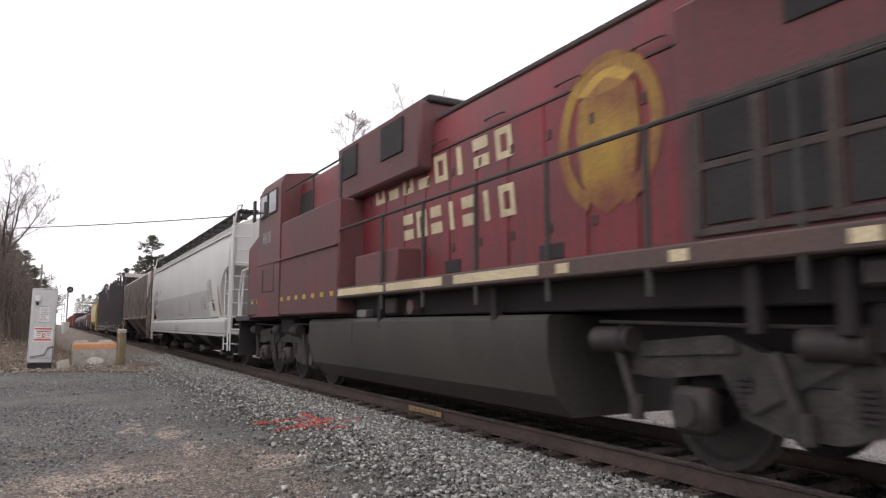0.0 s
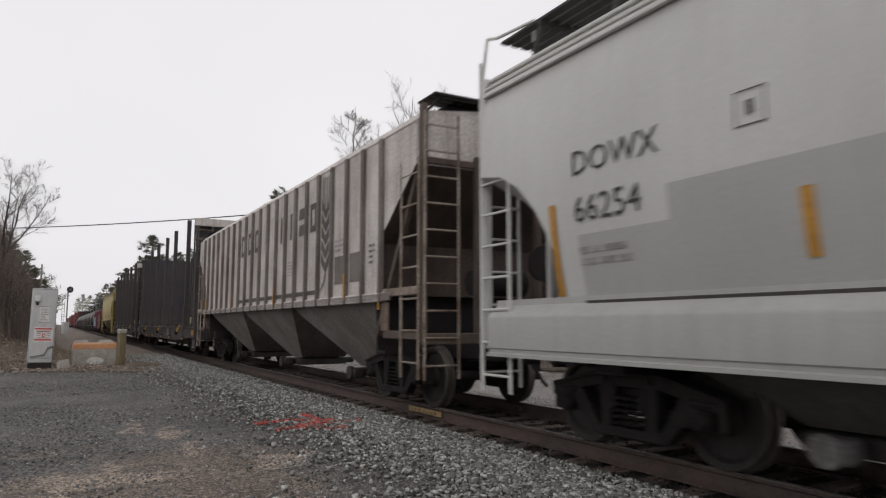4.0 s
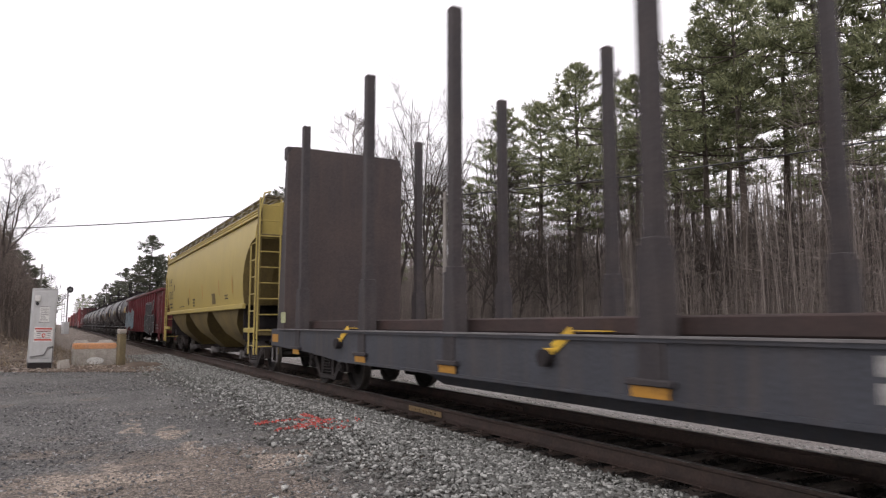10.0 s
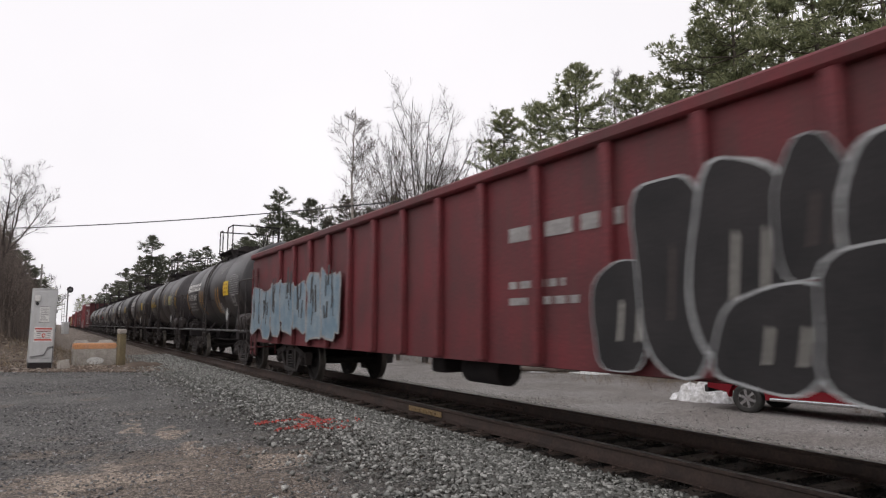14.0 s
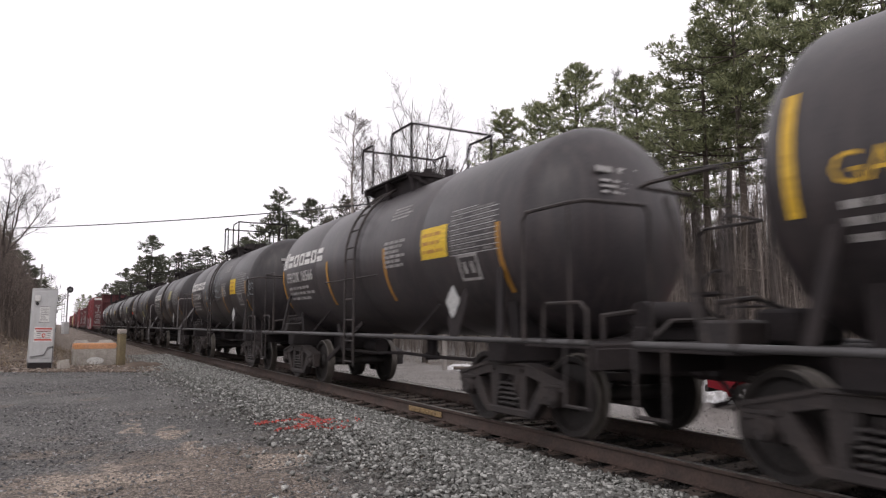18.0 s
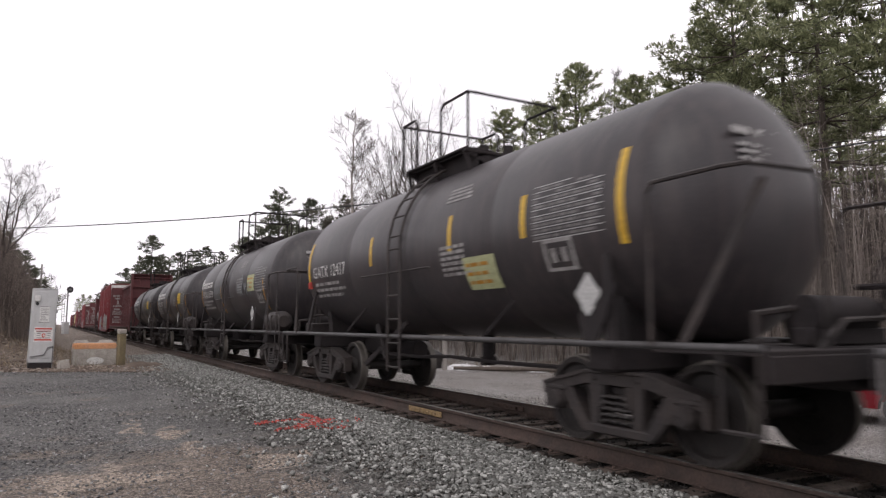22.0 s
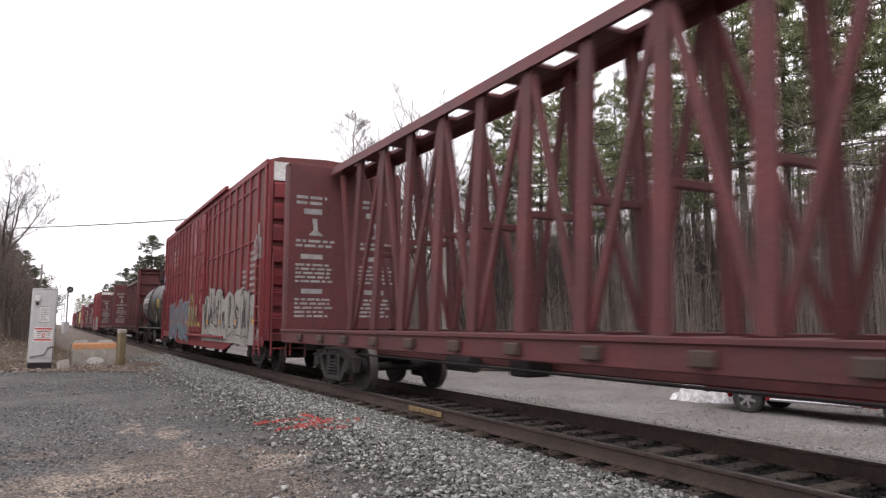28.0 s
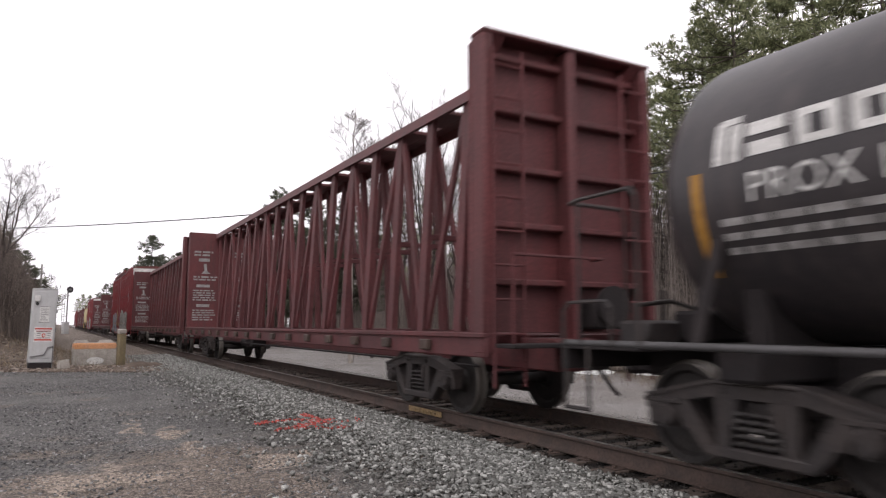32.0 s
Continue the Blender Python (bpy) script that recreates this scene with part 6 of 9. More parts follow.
        # warning text on the inner face
        if e > 0:
            for x0 in (-1.25, 0.30):
                fit = lambda a, c, x0=x0: (x0 + a, y - 0.047, c)
                text_rows(b, lambda a, c: fit(a, 4.25 + c), 2, 0.75, 0.07, 0.06, M["dimwhite"], "warning_text", 20)
                text_rows(b, lambda a, c: fit(a + 0.18, 3.95 + c), 1, 0.55, 0.13, 0.06, M["dimwhite"], "warning_text", 21)
                g = Geo()
                g.add([fit(0.38, 3.72), fit(0.50, 3.72), fit(0.52, 3.45), fit(0.66, 3.32), fit(0.30, 3.32), fit(0.42, 3.45)], [(0, 1, 2, 3, 4, 5)])
                part("pictogram", g, M["dimwhite"], b, "", 0)
                text_rows(b, lambda a, c: fit(a, 3.22 + c), 2, 0.95, 0.06, 0.05, M["dimwhite"], "warning_text", 22)
                text_rows(b, lambda a, c: fit(a + 0.12, 2.88 + c), 1, 0.6, 0.11, 0.05, M["dimwhite"], "warning_text", 23)
                text_rows(b, lambda a, c: fit(a, 2.66 + c), 5, 0.95, 0.05, 0.045, M["dimwhite"], "warning_text", 24)
                text_rows(b, lambda a, c: fit(a + 0.15, 2.08 + c), 1, 0.6, 0.11, 0.05, M["dimwhite"], "warning_text", 25)
                text_rows(b, lambda a, c: fit(a, 1.86 + c), 5, 0.9, 0.05, 0.045, M["dimwhite"], "warning_text", 26)
    for y in (-h + 2.5, h - 2.5):
        truck_at(car, y)
    coupler(car, -h, -1)
    coupler(car, h, 1)
    g = Geo().rod((-0.5, 4.3, 0.68), (-0.5, 5.0, 0.68), 0.13, 14).box(-0.8, -0.4, 2.6, 3.0, 0.6, 0.85, 0.03)
    g.pipe([(-0.9, -h + 1, 0.7), (-0.9, h - 1, 0.7)], 0.02)
    part("brake_gear", g, M["under"], car)
    return car


# ---- high-cube boxcar ----
def boxcar(L):
    car = thing("box_car", "tall dark red ribbed box car sprayed with graffiti", "box car", "box cars of the train")
    h = L / 2
    z0, z1 = 0.86, 5.40
    rings = []
    prof = [(-1.50, z0), (-1.50, z1), (-1.2, z1 + 0.10), (0, z1 + 0.16), (1.2, z1 + 0.10), (1.50, z1), (1.50, z0)]
    g = Geo().loft([[(x, -h, z) for x, z in prof], [(x, h, z) for x, z in prof]])
    part("body", g, M["box_body"], car, "faded red steel body", 20)
    g = Geo()
    for s in (-1, 1):
        g.box(min(s * 1.50, s * 1.55), max(s * 1.50, s * 1.55), -h - 0.02, h + 0.02, z1 - 0.16, z1 + 0.02, 0.01)
        g.box(min(s * 1.50, s * 1.56), max(s * 1.50, s * 1.56), -h, h, z0 - 0.14, z0 + 0.10, 0.015)
        g.prism([(-h + 3.4, z0 - 0.12), (-h + 4.6, z0 - 0.36), (h - 4.6, z0 - 0.36), (h - 3.4, z0 - 0.12)], 0, s * 1.47, s * 1.53)
    part("side_rail", g, M["box_red"], car)
    rib = Geo().box(-1.565, -1.498, -0.045, 0.045, z0 + 0.10, z1 - 0.16, 0.015).mesh("side_post")
    door0, door1 = -1.25, 1.55
    ys = [-h + 0.08, -8.51, -7.65, -6.80, -5.95, -5.06, -4.20, -3.37, -2.55, -1.70] + [2.45 + k * 0.85 for k in range(8)] + [h - 0.08]
    for s in (-1, 1):
        for y in ys:
            o = part("side_post", rib, M["box_red"], car)
            o.location, o.rotation_euler = (0, y * (1 if s < 0 else -1) * (1 if s < 0 else 1), 0), (0, 0, 0 if s < 0 else math.pi)
        g = Geo()
        for z in (2.10, 3.45, 4.87):
            for a, b in ((-8.45, door0 - 0.1), (door1 + 0.1, h - 0.3)):
                g.box(min(s * 1.498, s * 1.54), max(s * 1.498, s * 1.54), a, b, z - 0.03, z + 0.03, 0.012)
        part("side_belt", g, M["box_red"], car)
        g = Geo().box(min(s * 1.50, s * 1.60), max(s * 1.50, s * 1.60), door0, door1, z0 + 0.12, z1 - 0.2, 0.02)
        d = part("sliding_door", g, M["box_red"], car, "wide plug door")
        g = Geo()
        for z in (1.15, 1.62, 2.05, 2.48, 3.04, 3.80, 4.55):
            g.box(min(s * 1.598, s * 1.63), max(s * 1.598, s * 1.63), door0 + 0.1, door1 - 0.1, z - 0.03, z + 0.03, 0.01)
        for y in (door0 + 0.55, door0 + 1.1, door1 - 0.8):
            g.rod((s * 1.65, y, z0 + 0.15), (s * 1.65, y, z1 - 0.3), 0.022, 8)
        part("door_bar", g, M["box_red"], d)
        g = Geo().box(min(s * 1.56, s * 1.66), max(s * 1.56, s * 1.66), -4.9, 5.9, z1 - 0.02, z1 + 0.10, 0.01)
        g.box(min(s * 1.56, s * 1.66), max(s * 1.56, s * 1.66), -4.9, door1 + 0.2, z0 - 0.02, z0 + 0.06, 0.01)
        part("door_track", g, M["box_red"], car)
    for e in (-1, 1):
        g = Geo()
        for k, z in enumerate(np.linspace(z0 + 0.25, z1 - 1.0, 7)):
            g.prism([(min(e * h, e * (h - 0.01)), z), (e * (h + 0.09), z + 0.05), (e * (h + 0.09), z + 0.38), (e * h - e * 0.01, z + 0.46)], 0, -1.36, 1.36)
        for s in (-1, 1):
            g.box(s * 1.44 - 0.06, s * 1.44 + 0.06, min(e * (h - 0.01), e * (h + 0.06)), max(e * (h - 0.01), e * (h + 0.06)), z0, z1 - 0.02, 0.015)
        part("end_rib", g, M["box_red"], car, "pressed end corrugations")
        g = Geo().box(-1.38, 1.38, min(e * (h - 0.01), e * (h + 0.03)), max(e * (h - 0.01), e * (h + 0.03)), z1 - 0.52, z1 - 0.04, 0.005)
        part("end_panel", g, M["white"], car, "white painted top panel")
        g = Geo()
        for s in (-1, 1):
            ladder(g, e * (h + 0.18), s * 0.9, s * 1.38, 0.5, 3.0, 7, "x")
            ladder(g, s * 1.60, e * (h - 0.6), e * (h - 0.1), 0.5, 2.9, 7, "y")
        part("ladder", g, M["box_red"], car)
    g = Geo().box(-0.35, 0.35, -h, h, 0.6, 0.9, 0.02)
    for k in range(9):
        y = -h + 1 + k * (L - 2) / 8
        g.box(-1.4, 1.4, y - 0.06, y + 0.06, 0.70, 0.88, 0.01)
    g.rod((-0.8, 1.2, 0.55), (-0.8, 2.2, 0.55), 0.2, 14)
    part("underframe", g, M["under"], car)
    # paint on the lot side
    g = Geo()
    patch(g, side_fit(1.500, -1.3, z0 + 0.1, 0.003), 0, 7.2, 0, 1.12)
    part("graffiti_panel", g, M["box_grey"], car, "grey painted-out band", 0)
    g = Geo()
    patch(g, side_fit(1.56, -1.3, z0 - 0.13, 0.003), 0, 7.15, 0, 0.22)
    part("graffiti_panel", g, M["box_grey"], car, "grey painted-out sill", 0)
    graffiti(car, side_fit(1.568, -1.35, z0 - 0.10), 7.2, 1.42, 31, (M["box_grey"], M["dimwhite"], M["loco_grime"]), label="grey sprayed block letters", blobs=9, sq=0.28)
    graffiti(car, side_fit(1.568, 6.85, z0 - 0.16), 5.2, 1.55, 32, (M["blue"], M["skyblue"], M["box_red"]), label="pale blue sprayed letters", blobs=9, sq=0.22)
    n = 40
    for cy, cz, ry, rz, k in ((-2.15, 0.72, 0.40, 0.62, 0), (-2.95, 0.84, 0.50, 0.74, 1), (-3.95, 0.74, 0.52, 0.66, 2), (-4.95, 0.70, 0.46, 0.60, 3), (-5.85, 0.70, 0.44, 0.58, 4), (-6.75, 0.72, 0.46, 0.62, 5), (-7.6, 0.70, 0.42, 0.60, 6)):
        def blot(q, more, cy=cy, cz=cz, ry=ry, rz=rz, k=k):
            out = []
            for i in range(n):
                w = 6.2832 * i / n
                a, b = math.cos(w), math.sin(w)
                wob = 1 + 0.10 * math.sin(3 * w + 2 * k) + 0.09 * math.sin(5 * w + 3 * k) + 0.05 * math.sin(9 * w + k)
                a, b = math.copysign(abs(a) ** 0.3, a) * ry * wob, math.copysign(abs(b) ** 0.3, b) * rz * wob
                out.append((-1.576 - 0.001 * k - more, cy - a - math.copysign(q, a), z0 + cz + b + math.copysign(q, b)))
            return out
        part("graffiti", Geo().add(blot(0.0, 0.0), [tuple(range(n))]), M["box_grey"], car, "pale sprayed bubble", 0)
        part("graffiti", Geo().add(blot(0.0, 0.0006) + blot(0.03, 0.0006), [(i, (i + 1) % n, n + (i + 1) % n, n + i) for i in range(n)]), M["loco_grime"], car, "dark sprayed rim", 0)
        scrawl(car, side_fit(1.578, cy + 0.24, z0 + cz - 0.42, 0.008 + 0.001 * k), 0.46, 0.86 if k % 2 else 0.95, k, M["loco_grime"], 0.10, "lnsnlsn"[k])
    rs = random.Random(33)
    for y0, ln, zb, ht, wd, text, ink in ((1.32, 2.1, 0.42, 1.15, 0.10, "nlnn", "lime"), (1.05, 1.9, 0.55, 0.85, 0.07, "lnln", "dimwhite"), (0.95, 1.8, 0.42, 0.65, 0.06, "nsns", "lime")):
        scrawl(car, side_fit(1.634, y0, z0 + zb, 0.004 if ink == "lime" else 0.022), ln, ht, 3, M[ink], wd, text)
    for k in range(22):
        g = Geo()
        w, d = rs.uniform(0.05, 0.16), rs.uniform(0.05, 0.16)
        f = side_fit(1.634, 1.36 - 2.6 * k / 22, z0 + (0.34 if k % 4 else rs.uniform(0.6, 1.5)), 0.002 + 0.0003 * k)
        g.add([f(0, 0), f(w, rs.uniform(-0.03, 0.03)), f(w * rs.uniform(0.7, 1.1), d), f(w * 0.3, d * rs.uniform(0.8, 1.2)), f(-0.02, d * 0.6)], [(0, 1, 2, 3, 4)])
        part("graffiti", g, M["lime"] if k % 5 else M["dimwhite"], car, "lime green sprayed dab" if k % 5 else "", 0)
    for y0, z, w, d in ((0.65, 3.95, 0.7, 0.75), (-0.45, 3.2, 0.45, 0.5), (-1.2, 3.42, 0.35, 0.14), (1.25, 3.25, 0.35, 0.2), (0.3, 3.4, 0.4, 0.25), (2.25, 2.88, 0.45, 0.2), (-0.5, 2.76, 0.5, 0.06), (8.4, 2.2, 0.2, 0.14), (8.3, 1.75, 0.22, 0.16)):
        n, ph = 14, rs.uniform(0, 6)
        f = side_fit(1.504 if y0 > 2 else 1.636, y0, z, 0.003)
        g = Geo().add([f(w * (0.5 + 0.5 * math.cos(6.2832 * k / n) * (1 + 0.3 * math.sin(3 * k + ph))), d * (0.5 + 0.5 * math.sin(6.2832 * k / n) * (1 + 0.25 * math.sin(5 * k + ph)))) for k in range(n)], [tuple(range(n))])
        part("graffiti", g, M["rub"], car, "pale pink rubbed smear", 0)
    scrawl(car, side_fit(1.57, -h + 0.95, z0 + 2.05), 0.75, 0.95, 3, M["spray"], 0.06, "nsln")
    scrawl(car, side_fit(1.57, -h + 0.7, z0 + 0.0), 0.5, 0.5, 5, M["spray"], 0.06, "sn")
    text_rows(car, side_fit(1.502, -h + 1.7, 3.2), 7, 0.8, 0.08, 0.09, M["dimwhite"], "small_lettering", 7)
    text_rows(car, side_fit(1.502, -h + 2.6, 2.75), 4, 0.6, 0.07, 0.08, M["dimwhite"], "small_lettering", 8)
    text_rows(car, side_fit(1.502, 6.7, 4.5), 3, 1.4, 0.16, 0.12, M["dimwhite"], "company_name", 9)
    text_rows(car, side_fit(1.502, h - 0.6, 2.55), 4, 0.5, 0.06, 0.14, M["dimwhite"], "small_lettering", 10)
    scrawl(car, side_fit(1.57, h - 0.15, 3.25), 0.75, 0.48, 4, M["lilac"], 0.085, "nln")
    scrawl(car, side_fit(1.57, h - 0.15, 2.80), 0.75, 0.46, 6, M["lilac"], 0.085, "snl")
    g = Geo()
    f = side_fit(1.502, 7.75, 4.2)
    g.add([f(0.33 * math.cos(k * 0.3142), 0.42 * math.sin(k * 0.3142)) for k in range(20)], [tuple(range(20))])
    part("emblem", g, M["dimwhite"], car, "", 0)
    g = Geo()
    patch(g, side_fit(1.508, 7.75, 3.85), -0.08, 0.08, 0, 0.7)
    part("emblem", g, M["black"], car, "", 0)
    g = Geo()
    for y in np.linspace(-h + 1.0, h - 0.8, 9):
        patch(g, side_fit(1.575, y, z0 + 0.42), 0, 0.36, 0, 0.13)
    part("reflector", g, M["amber"], car, "", 0)
    for y in (-h + 2.3, h - 2.3):
        truck_at(car, y)
    coupler(car, -h, -1)
    coupler(car, h, 1)
    return car


# ---- locomotive: the cab is at +y ----
def locomotive():
    car = thing("locomotive", "dusty dark red diesel locomotive with cream lettering and a gold emblem", "locomotive")
    A, B = -9.6, 11.1
    g = Geo().box(-1.50, 1.50, A, 4.0, 1.73, 1.92, 0.02)
    part("walkway_sill", g, M["loco_sill"], car, "grimy dull red side sill")
    g = Geo().box(-1.50, 1.50, 4.02, B - 0.3, 1.50, 1.92, 0.02)
    part("walkway_sill", g, M["loco_sill"], car, "dusty grey cab sill")
    g = Geo()
    for y in (-4.55, -5.25, -6.4, -7.1, 2.4, -1.0):
        g.box(-1.36, -1.26, y - 0.06, y + 0.06, 1.18, 1.72, 0.015)
    part("sill_bracket", g, M["under"], car, "sill bracket")
    g = Geo().box(-1.34, -1.05, -6.1, -5.35, 1.50, 1.70, 0.03).box(-1.30, -1.0, 1.9, 2.3, 1.42, 1.70, 0.03)
    part("junction_box", g, M["truck"], car)
    part("filler_cap", Geo().rod((-1.36, 1.25, 1.52), (-1.28, 1.25, 1.52), 0.11, 12), M["loco_sill"], car, "dull red filler cap")
    g = Geo()
    for k in range(46):
        y = 3.9 - k * 0.30
        if y < A + 0.3:
            break
        if y > -2.2 and k % 7 < 6:
            patch(g, side_fit(1.50, y, 1.775, 0.005), 0, 0.30, 0, 0.115)
        elif k % 5 == 1:
            patch(g, side_fit(1.50, y, 1.775, 0.005), 0, 0.2, 0, 0.10)
    part("sill_stripe", g, M["cream"], car, "worn cream edge stripe", 0)
    g = Geo()
    for k in range(12):
        patch(g, side_fit(1.50, 10.4 - k * 0.55, 1.79, 0.005), 0, 0.20, 0.0, 0.09)
    part("sill_stripe", g, M["gold"], car, "", 0)
    g = Geo().box(-0.5, 0.5, A, B - 0.4, 0.8, 1.42, 0.02).box(-1.15, 1.15, A + 0.1, B - 0.4, 1.40, 1.74, 0.02)
    for y in (-5.8, 8.1):
        g.box(-1.2, 1.2, y - 0.5, y + 0.5, 1.05, 1.40, 0.03)
    part("underframe", g, M["under"], car)
    # nose and cab
    rings = []
    for y, w, z1 in ((11.40, 0.85, 3.30), (11.33, 1.20, 3.45), (11.16, 1.42, 3.56), (9.72, 1.50, 3.80)):
        rings.append([(-w, y, 1.45), (-w, y, z1 - 0.25), (-w * 0.88, y, z1), (w * 0.88, y, z1), (w, y, z1 - 0.25), (w, y, 1.45)])
    part("nose", Geo().loft(rings), M["loco_dust"], car, "dusty red short nose", 30)
    cabp = [(-1.52, 1.45), (-1.52, 4.55), (-1.40, 4.80), (-0.8, 4.88), (0.8, 4.88), (1.40, 4.80), (1.52, 4.55), (1.52, 1.45)]
    part("cab", Geo().loft([[(x, 7.75, z) for x, z in cabp], [(x, 9.72, z) for x, z in cabp]]), M["loco_dust"], car, "dull red cab", 30)
    for y0, y1 in ((8.02, 8.72), (8.84, 9.50)):
        g = Geo().box(-1.545, -1.515, y0, y1, 3.92, 4.52, 0.01)
        w = part("cab_window", g, M["loco_dark"], car, "dark window frame")
        part("pane", Geo().box(-1.552, -1.535, y0 + 0.05, y1 - 0.05, 3.97, 4.47), M["glass"], w)
    part("mirror", Geo().box(-1.72, -1.66, 9.45, 9.62, 3.85, 4.40, 0.015).rod((-1.52, 9.5, 4.1), (-1.68, 9.5, 4.1), 0.02, 6), M["loco_dark"], car)
    g = Geo().box(-1.535, -1.51, 8.2, 9.25, 2.05, 2.75, 0.008)
    part("side_door", g, M["loco_dust"], car)
    part("door_slot", Geo().box(-1.54, -1.515, 9.1, 9.24, 2.05, 2.6, 0.004), M["screen"], car)
    g = Geo().box(-1.54, -1.50, 3.95, 9.7, 2.72, 2.76, 0.006)
    part("belt_rail", g, M["loco_dust"], car)
    # tall equipment side behind the cab
    part("equipment_cabinet", Geo().box(-1.50, 1.50, 3.95, 7.74, 1.46, 3.62, 0.04), M["loco_dust"], car, "flat red equipment cabinet")
    part("upper_cabinet", Geo().box(-1.05, 1.05, 3.95, 7.74, 3.58, 4.60, 0.06), M["loco_red"], car)
    part("cabinet_panel", Geo().box(-1.075, -1.045, 6.75, 7.65, 3.62, 4.30, 0.01), M["screen"], car, "dark screened panel")
    # hood
    hoodp = [(-1.0, 1.78), (-1.0, 4.28), (-0.93, 4.46), (-0.55, 4.56), (0.55, 4.56), (0.93, 4.46), (1.0, 4.28), (1.0, 1.78)]
    part("hood", Geo().loft([[(x, A + 0.5, z) for x, z in hoodp], [(x, 3.96, z) for x, z in hoodp]]), M["loco_red"], car, "long red engine hood", 30)
    g = Geo()
    for k in range(10):
        y = -3.5 + k * 0.75
        g.box(-1.018, -0.995, y - 0.345, y + 0.345, 1.9, 3.85, 0.012)
    part("hood_door", g, M["loco_red"], car, "hinged engine door")
    g = Geo()
    for k in range(10):
        y = -3.5 + k * 0.75
        for z in (2.3, 3.4):
            g.box(-1.035, -1.012, y + 0.26, y + 0.32, z, z + 0.12, 0.006)
    part("door_latch", g, M["loco_grime"], car)
    part("roof_edge", Geo().box(-0.985, -0.90, A + 0.5, 1.15, 4.39, 4.47, 0.02), M["loco_grime"], car, "soot-dark roof edge rail")
    g = Geo()
    for y in (0.9, -0.6, -2.1, -3.3):
        g.pipe([(-1.02, y - 0.2, 3.98), (-1.07, y - 0.2, 3.98), (-1.07, y + 0.2, 3.98), (-1.02, y + 0.2, 3.98)], 0.012)
    part("grab_iron", g, M["loco_grime"], car)
    part("panel_seam", Geo().box(-1.022, -0.99, -3.72, 3.9, 3.86, 3.885), M["loco_grime"], car, "dark panel seam")
    for y in (-1.72, 0.55):
        part("hood_vent", Geo().box(-1.03, -1.0, y - 0.22, y + 0.22, 2.0, 2.18, 0.006), M["screen"], car, "small dark vent")
    # dynamic brake housing
    part("brake_housing", Geo().box(-1.24, 1.24, 1.2, 4.75, 3.62, 4.72, 0.05), M["loco_dust"], car, "raised cooling housing")
    part("housing_lid", Geo().box(-1.1, 1.1, 1.15, 2.4, 4.70, 4.82, 0.03), M["loco_dark"], car)
    for y0, y1 in ((1.75, 2.6), (3.7, 4.45)):
        part("intake_screen", Geo().box(-1.27, -1.23, y0, y1, 4.02, 4.60, 0.008), M["screen"], car, "dark mesh screen")
    part("side_box", Geo().box(-1.42, -0.98, 1.6, 3.3, 1.80, 2.45, 0.03), M["loco_dust"], car, "red walkway locker")
    # radiator end
    part("radiator_housing", Geo().box(-1.22, 1.22, A + 0.55, -3.75, 1.80, 4.10, 0.04), M["loco_dust"], car)
    g = Geo().prism([(-1.22, 4.08), (-1.62, 4.35), (-1.60, 4.68), (1.60, 4.68), (1.62, 4.35), (1.22, 4.08)], 1, A + 0.55, -4.1)
    part("radiator_wing", g, M["loco_dust"], car, "flared radiator wing")
    part("radiator_screen", Geo().box(-1.63, -1.58, A + 0.9, -4.6, 4.40, 4.62, 0.01), M["screen"], car)
    for k in range(8):
        for j in range(2):
            y = -4.08 - k * 0.60
            part("louvre_screen", Geo().box(-1.245, -1.215, y - 0.46, y, 2.08 + j * 0.54, 2.57 + j * 0.54, 0.008), M["screen"], car, "dark louvre opening")
    g = Geo()
    for k in range(9):
        y = -3.99 - k * 0.60
        g.box(-1.262, -1.21, y - 0.055, y + 0.055, 2.0, 3.18, 0.01)
    part("louvre_post", g, M["loco_grime"], car, "grimy louvre frame")
    for z in (2.02, 2.575, 3.14):
        part("louvre_rail", Geo().box(-1.256, -1.21, -8.9, -3.95, z - 0.035, z + 0.035, 0.01), M["loco_grime"], car)
    part("upper_screen", Geo().box(-1.24, -1.21, -6.6, -4.85, 3.52, 3.98, 0.01), M["screen"], car, "dark upper air intake")
    part("exhaust_stack", Geo().box(-0.45, 0.45, -3.4, -2.6, 4.38, 4.66, 0.03), M["loco_dark"], car)
    # handrail
    g = Geo()
    g.pipe([(-1.46, A + 0.3, 3.0), (-1.46, 3.95, 3.0)], 0.024)
    for k in range(8):
        y = 2.05 - k * 1.42
        if y > A:
            g.rod((-1.46, y, 1.5), (-1.46, y, 3.0), 0.03, 8)
    g.pipe([(-1.45, 3.97, 3.55), (-1.45, 3.97, 4.35), (-1.45, 7.6, 4.35)], 0.02)
    g.rod((-1.45, 5.6, 3.55), (-1.45, 5.6, 4.35), 0.02, 6)
    part("handrail", g, M["loco_dark"], car, "dark pipe handrail along the walkway")
    g = Geo()
    for e in (-1.30, -0.75):
        g.pipe([(e, 12.42, 0.5), (e, 12.42, 1.9), (e, 12.15, 2.75), (e, 11.7, 2.85)], 0.032)
    g.pipe([(-1.49, 11.85, 1.5), (-1.49, 11.85, 2.2), (-1.49, 11.55, 2.75), (-1.42, 11.2, 2.8)], 0.032)
    part("step_rail", g, M["white"], car, "pale grab rails by the steps")
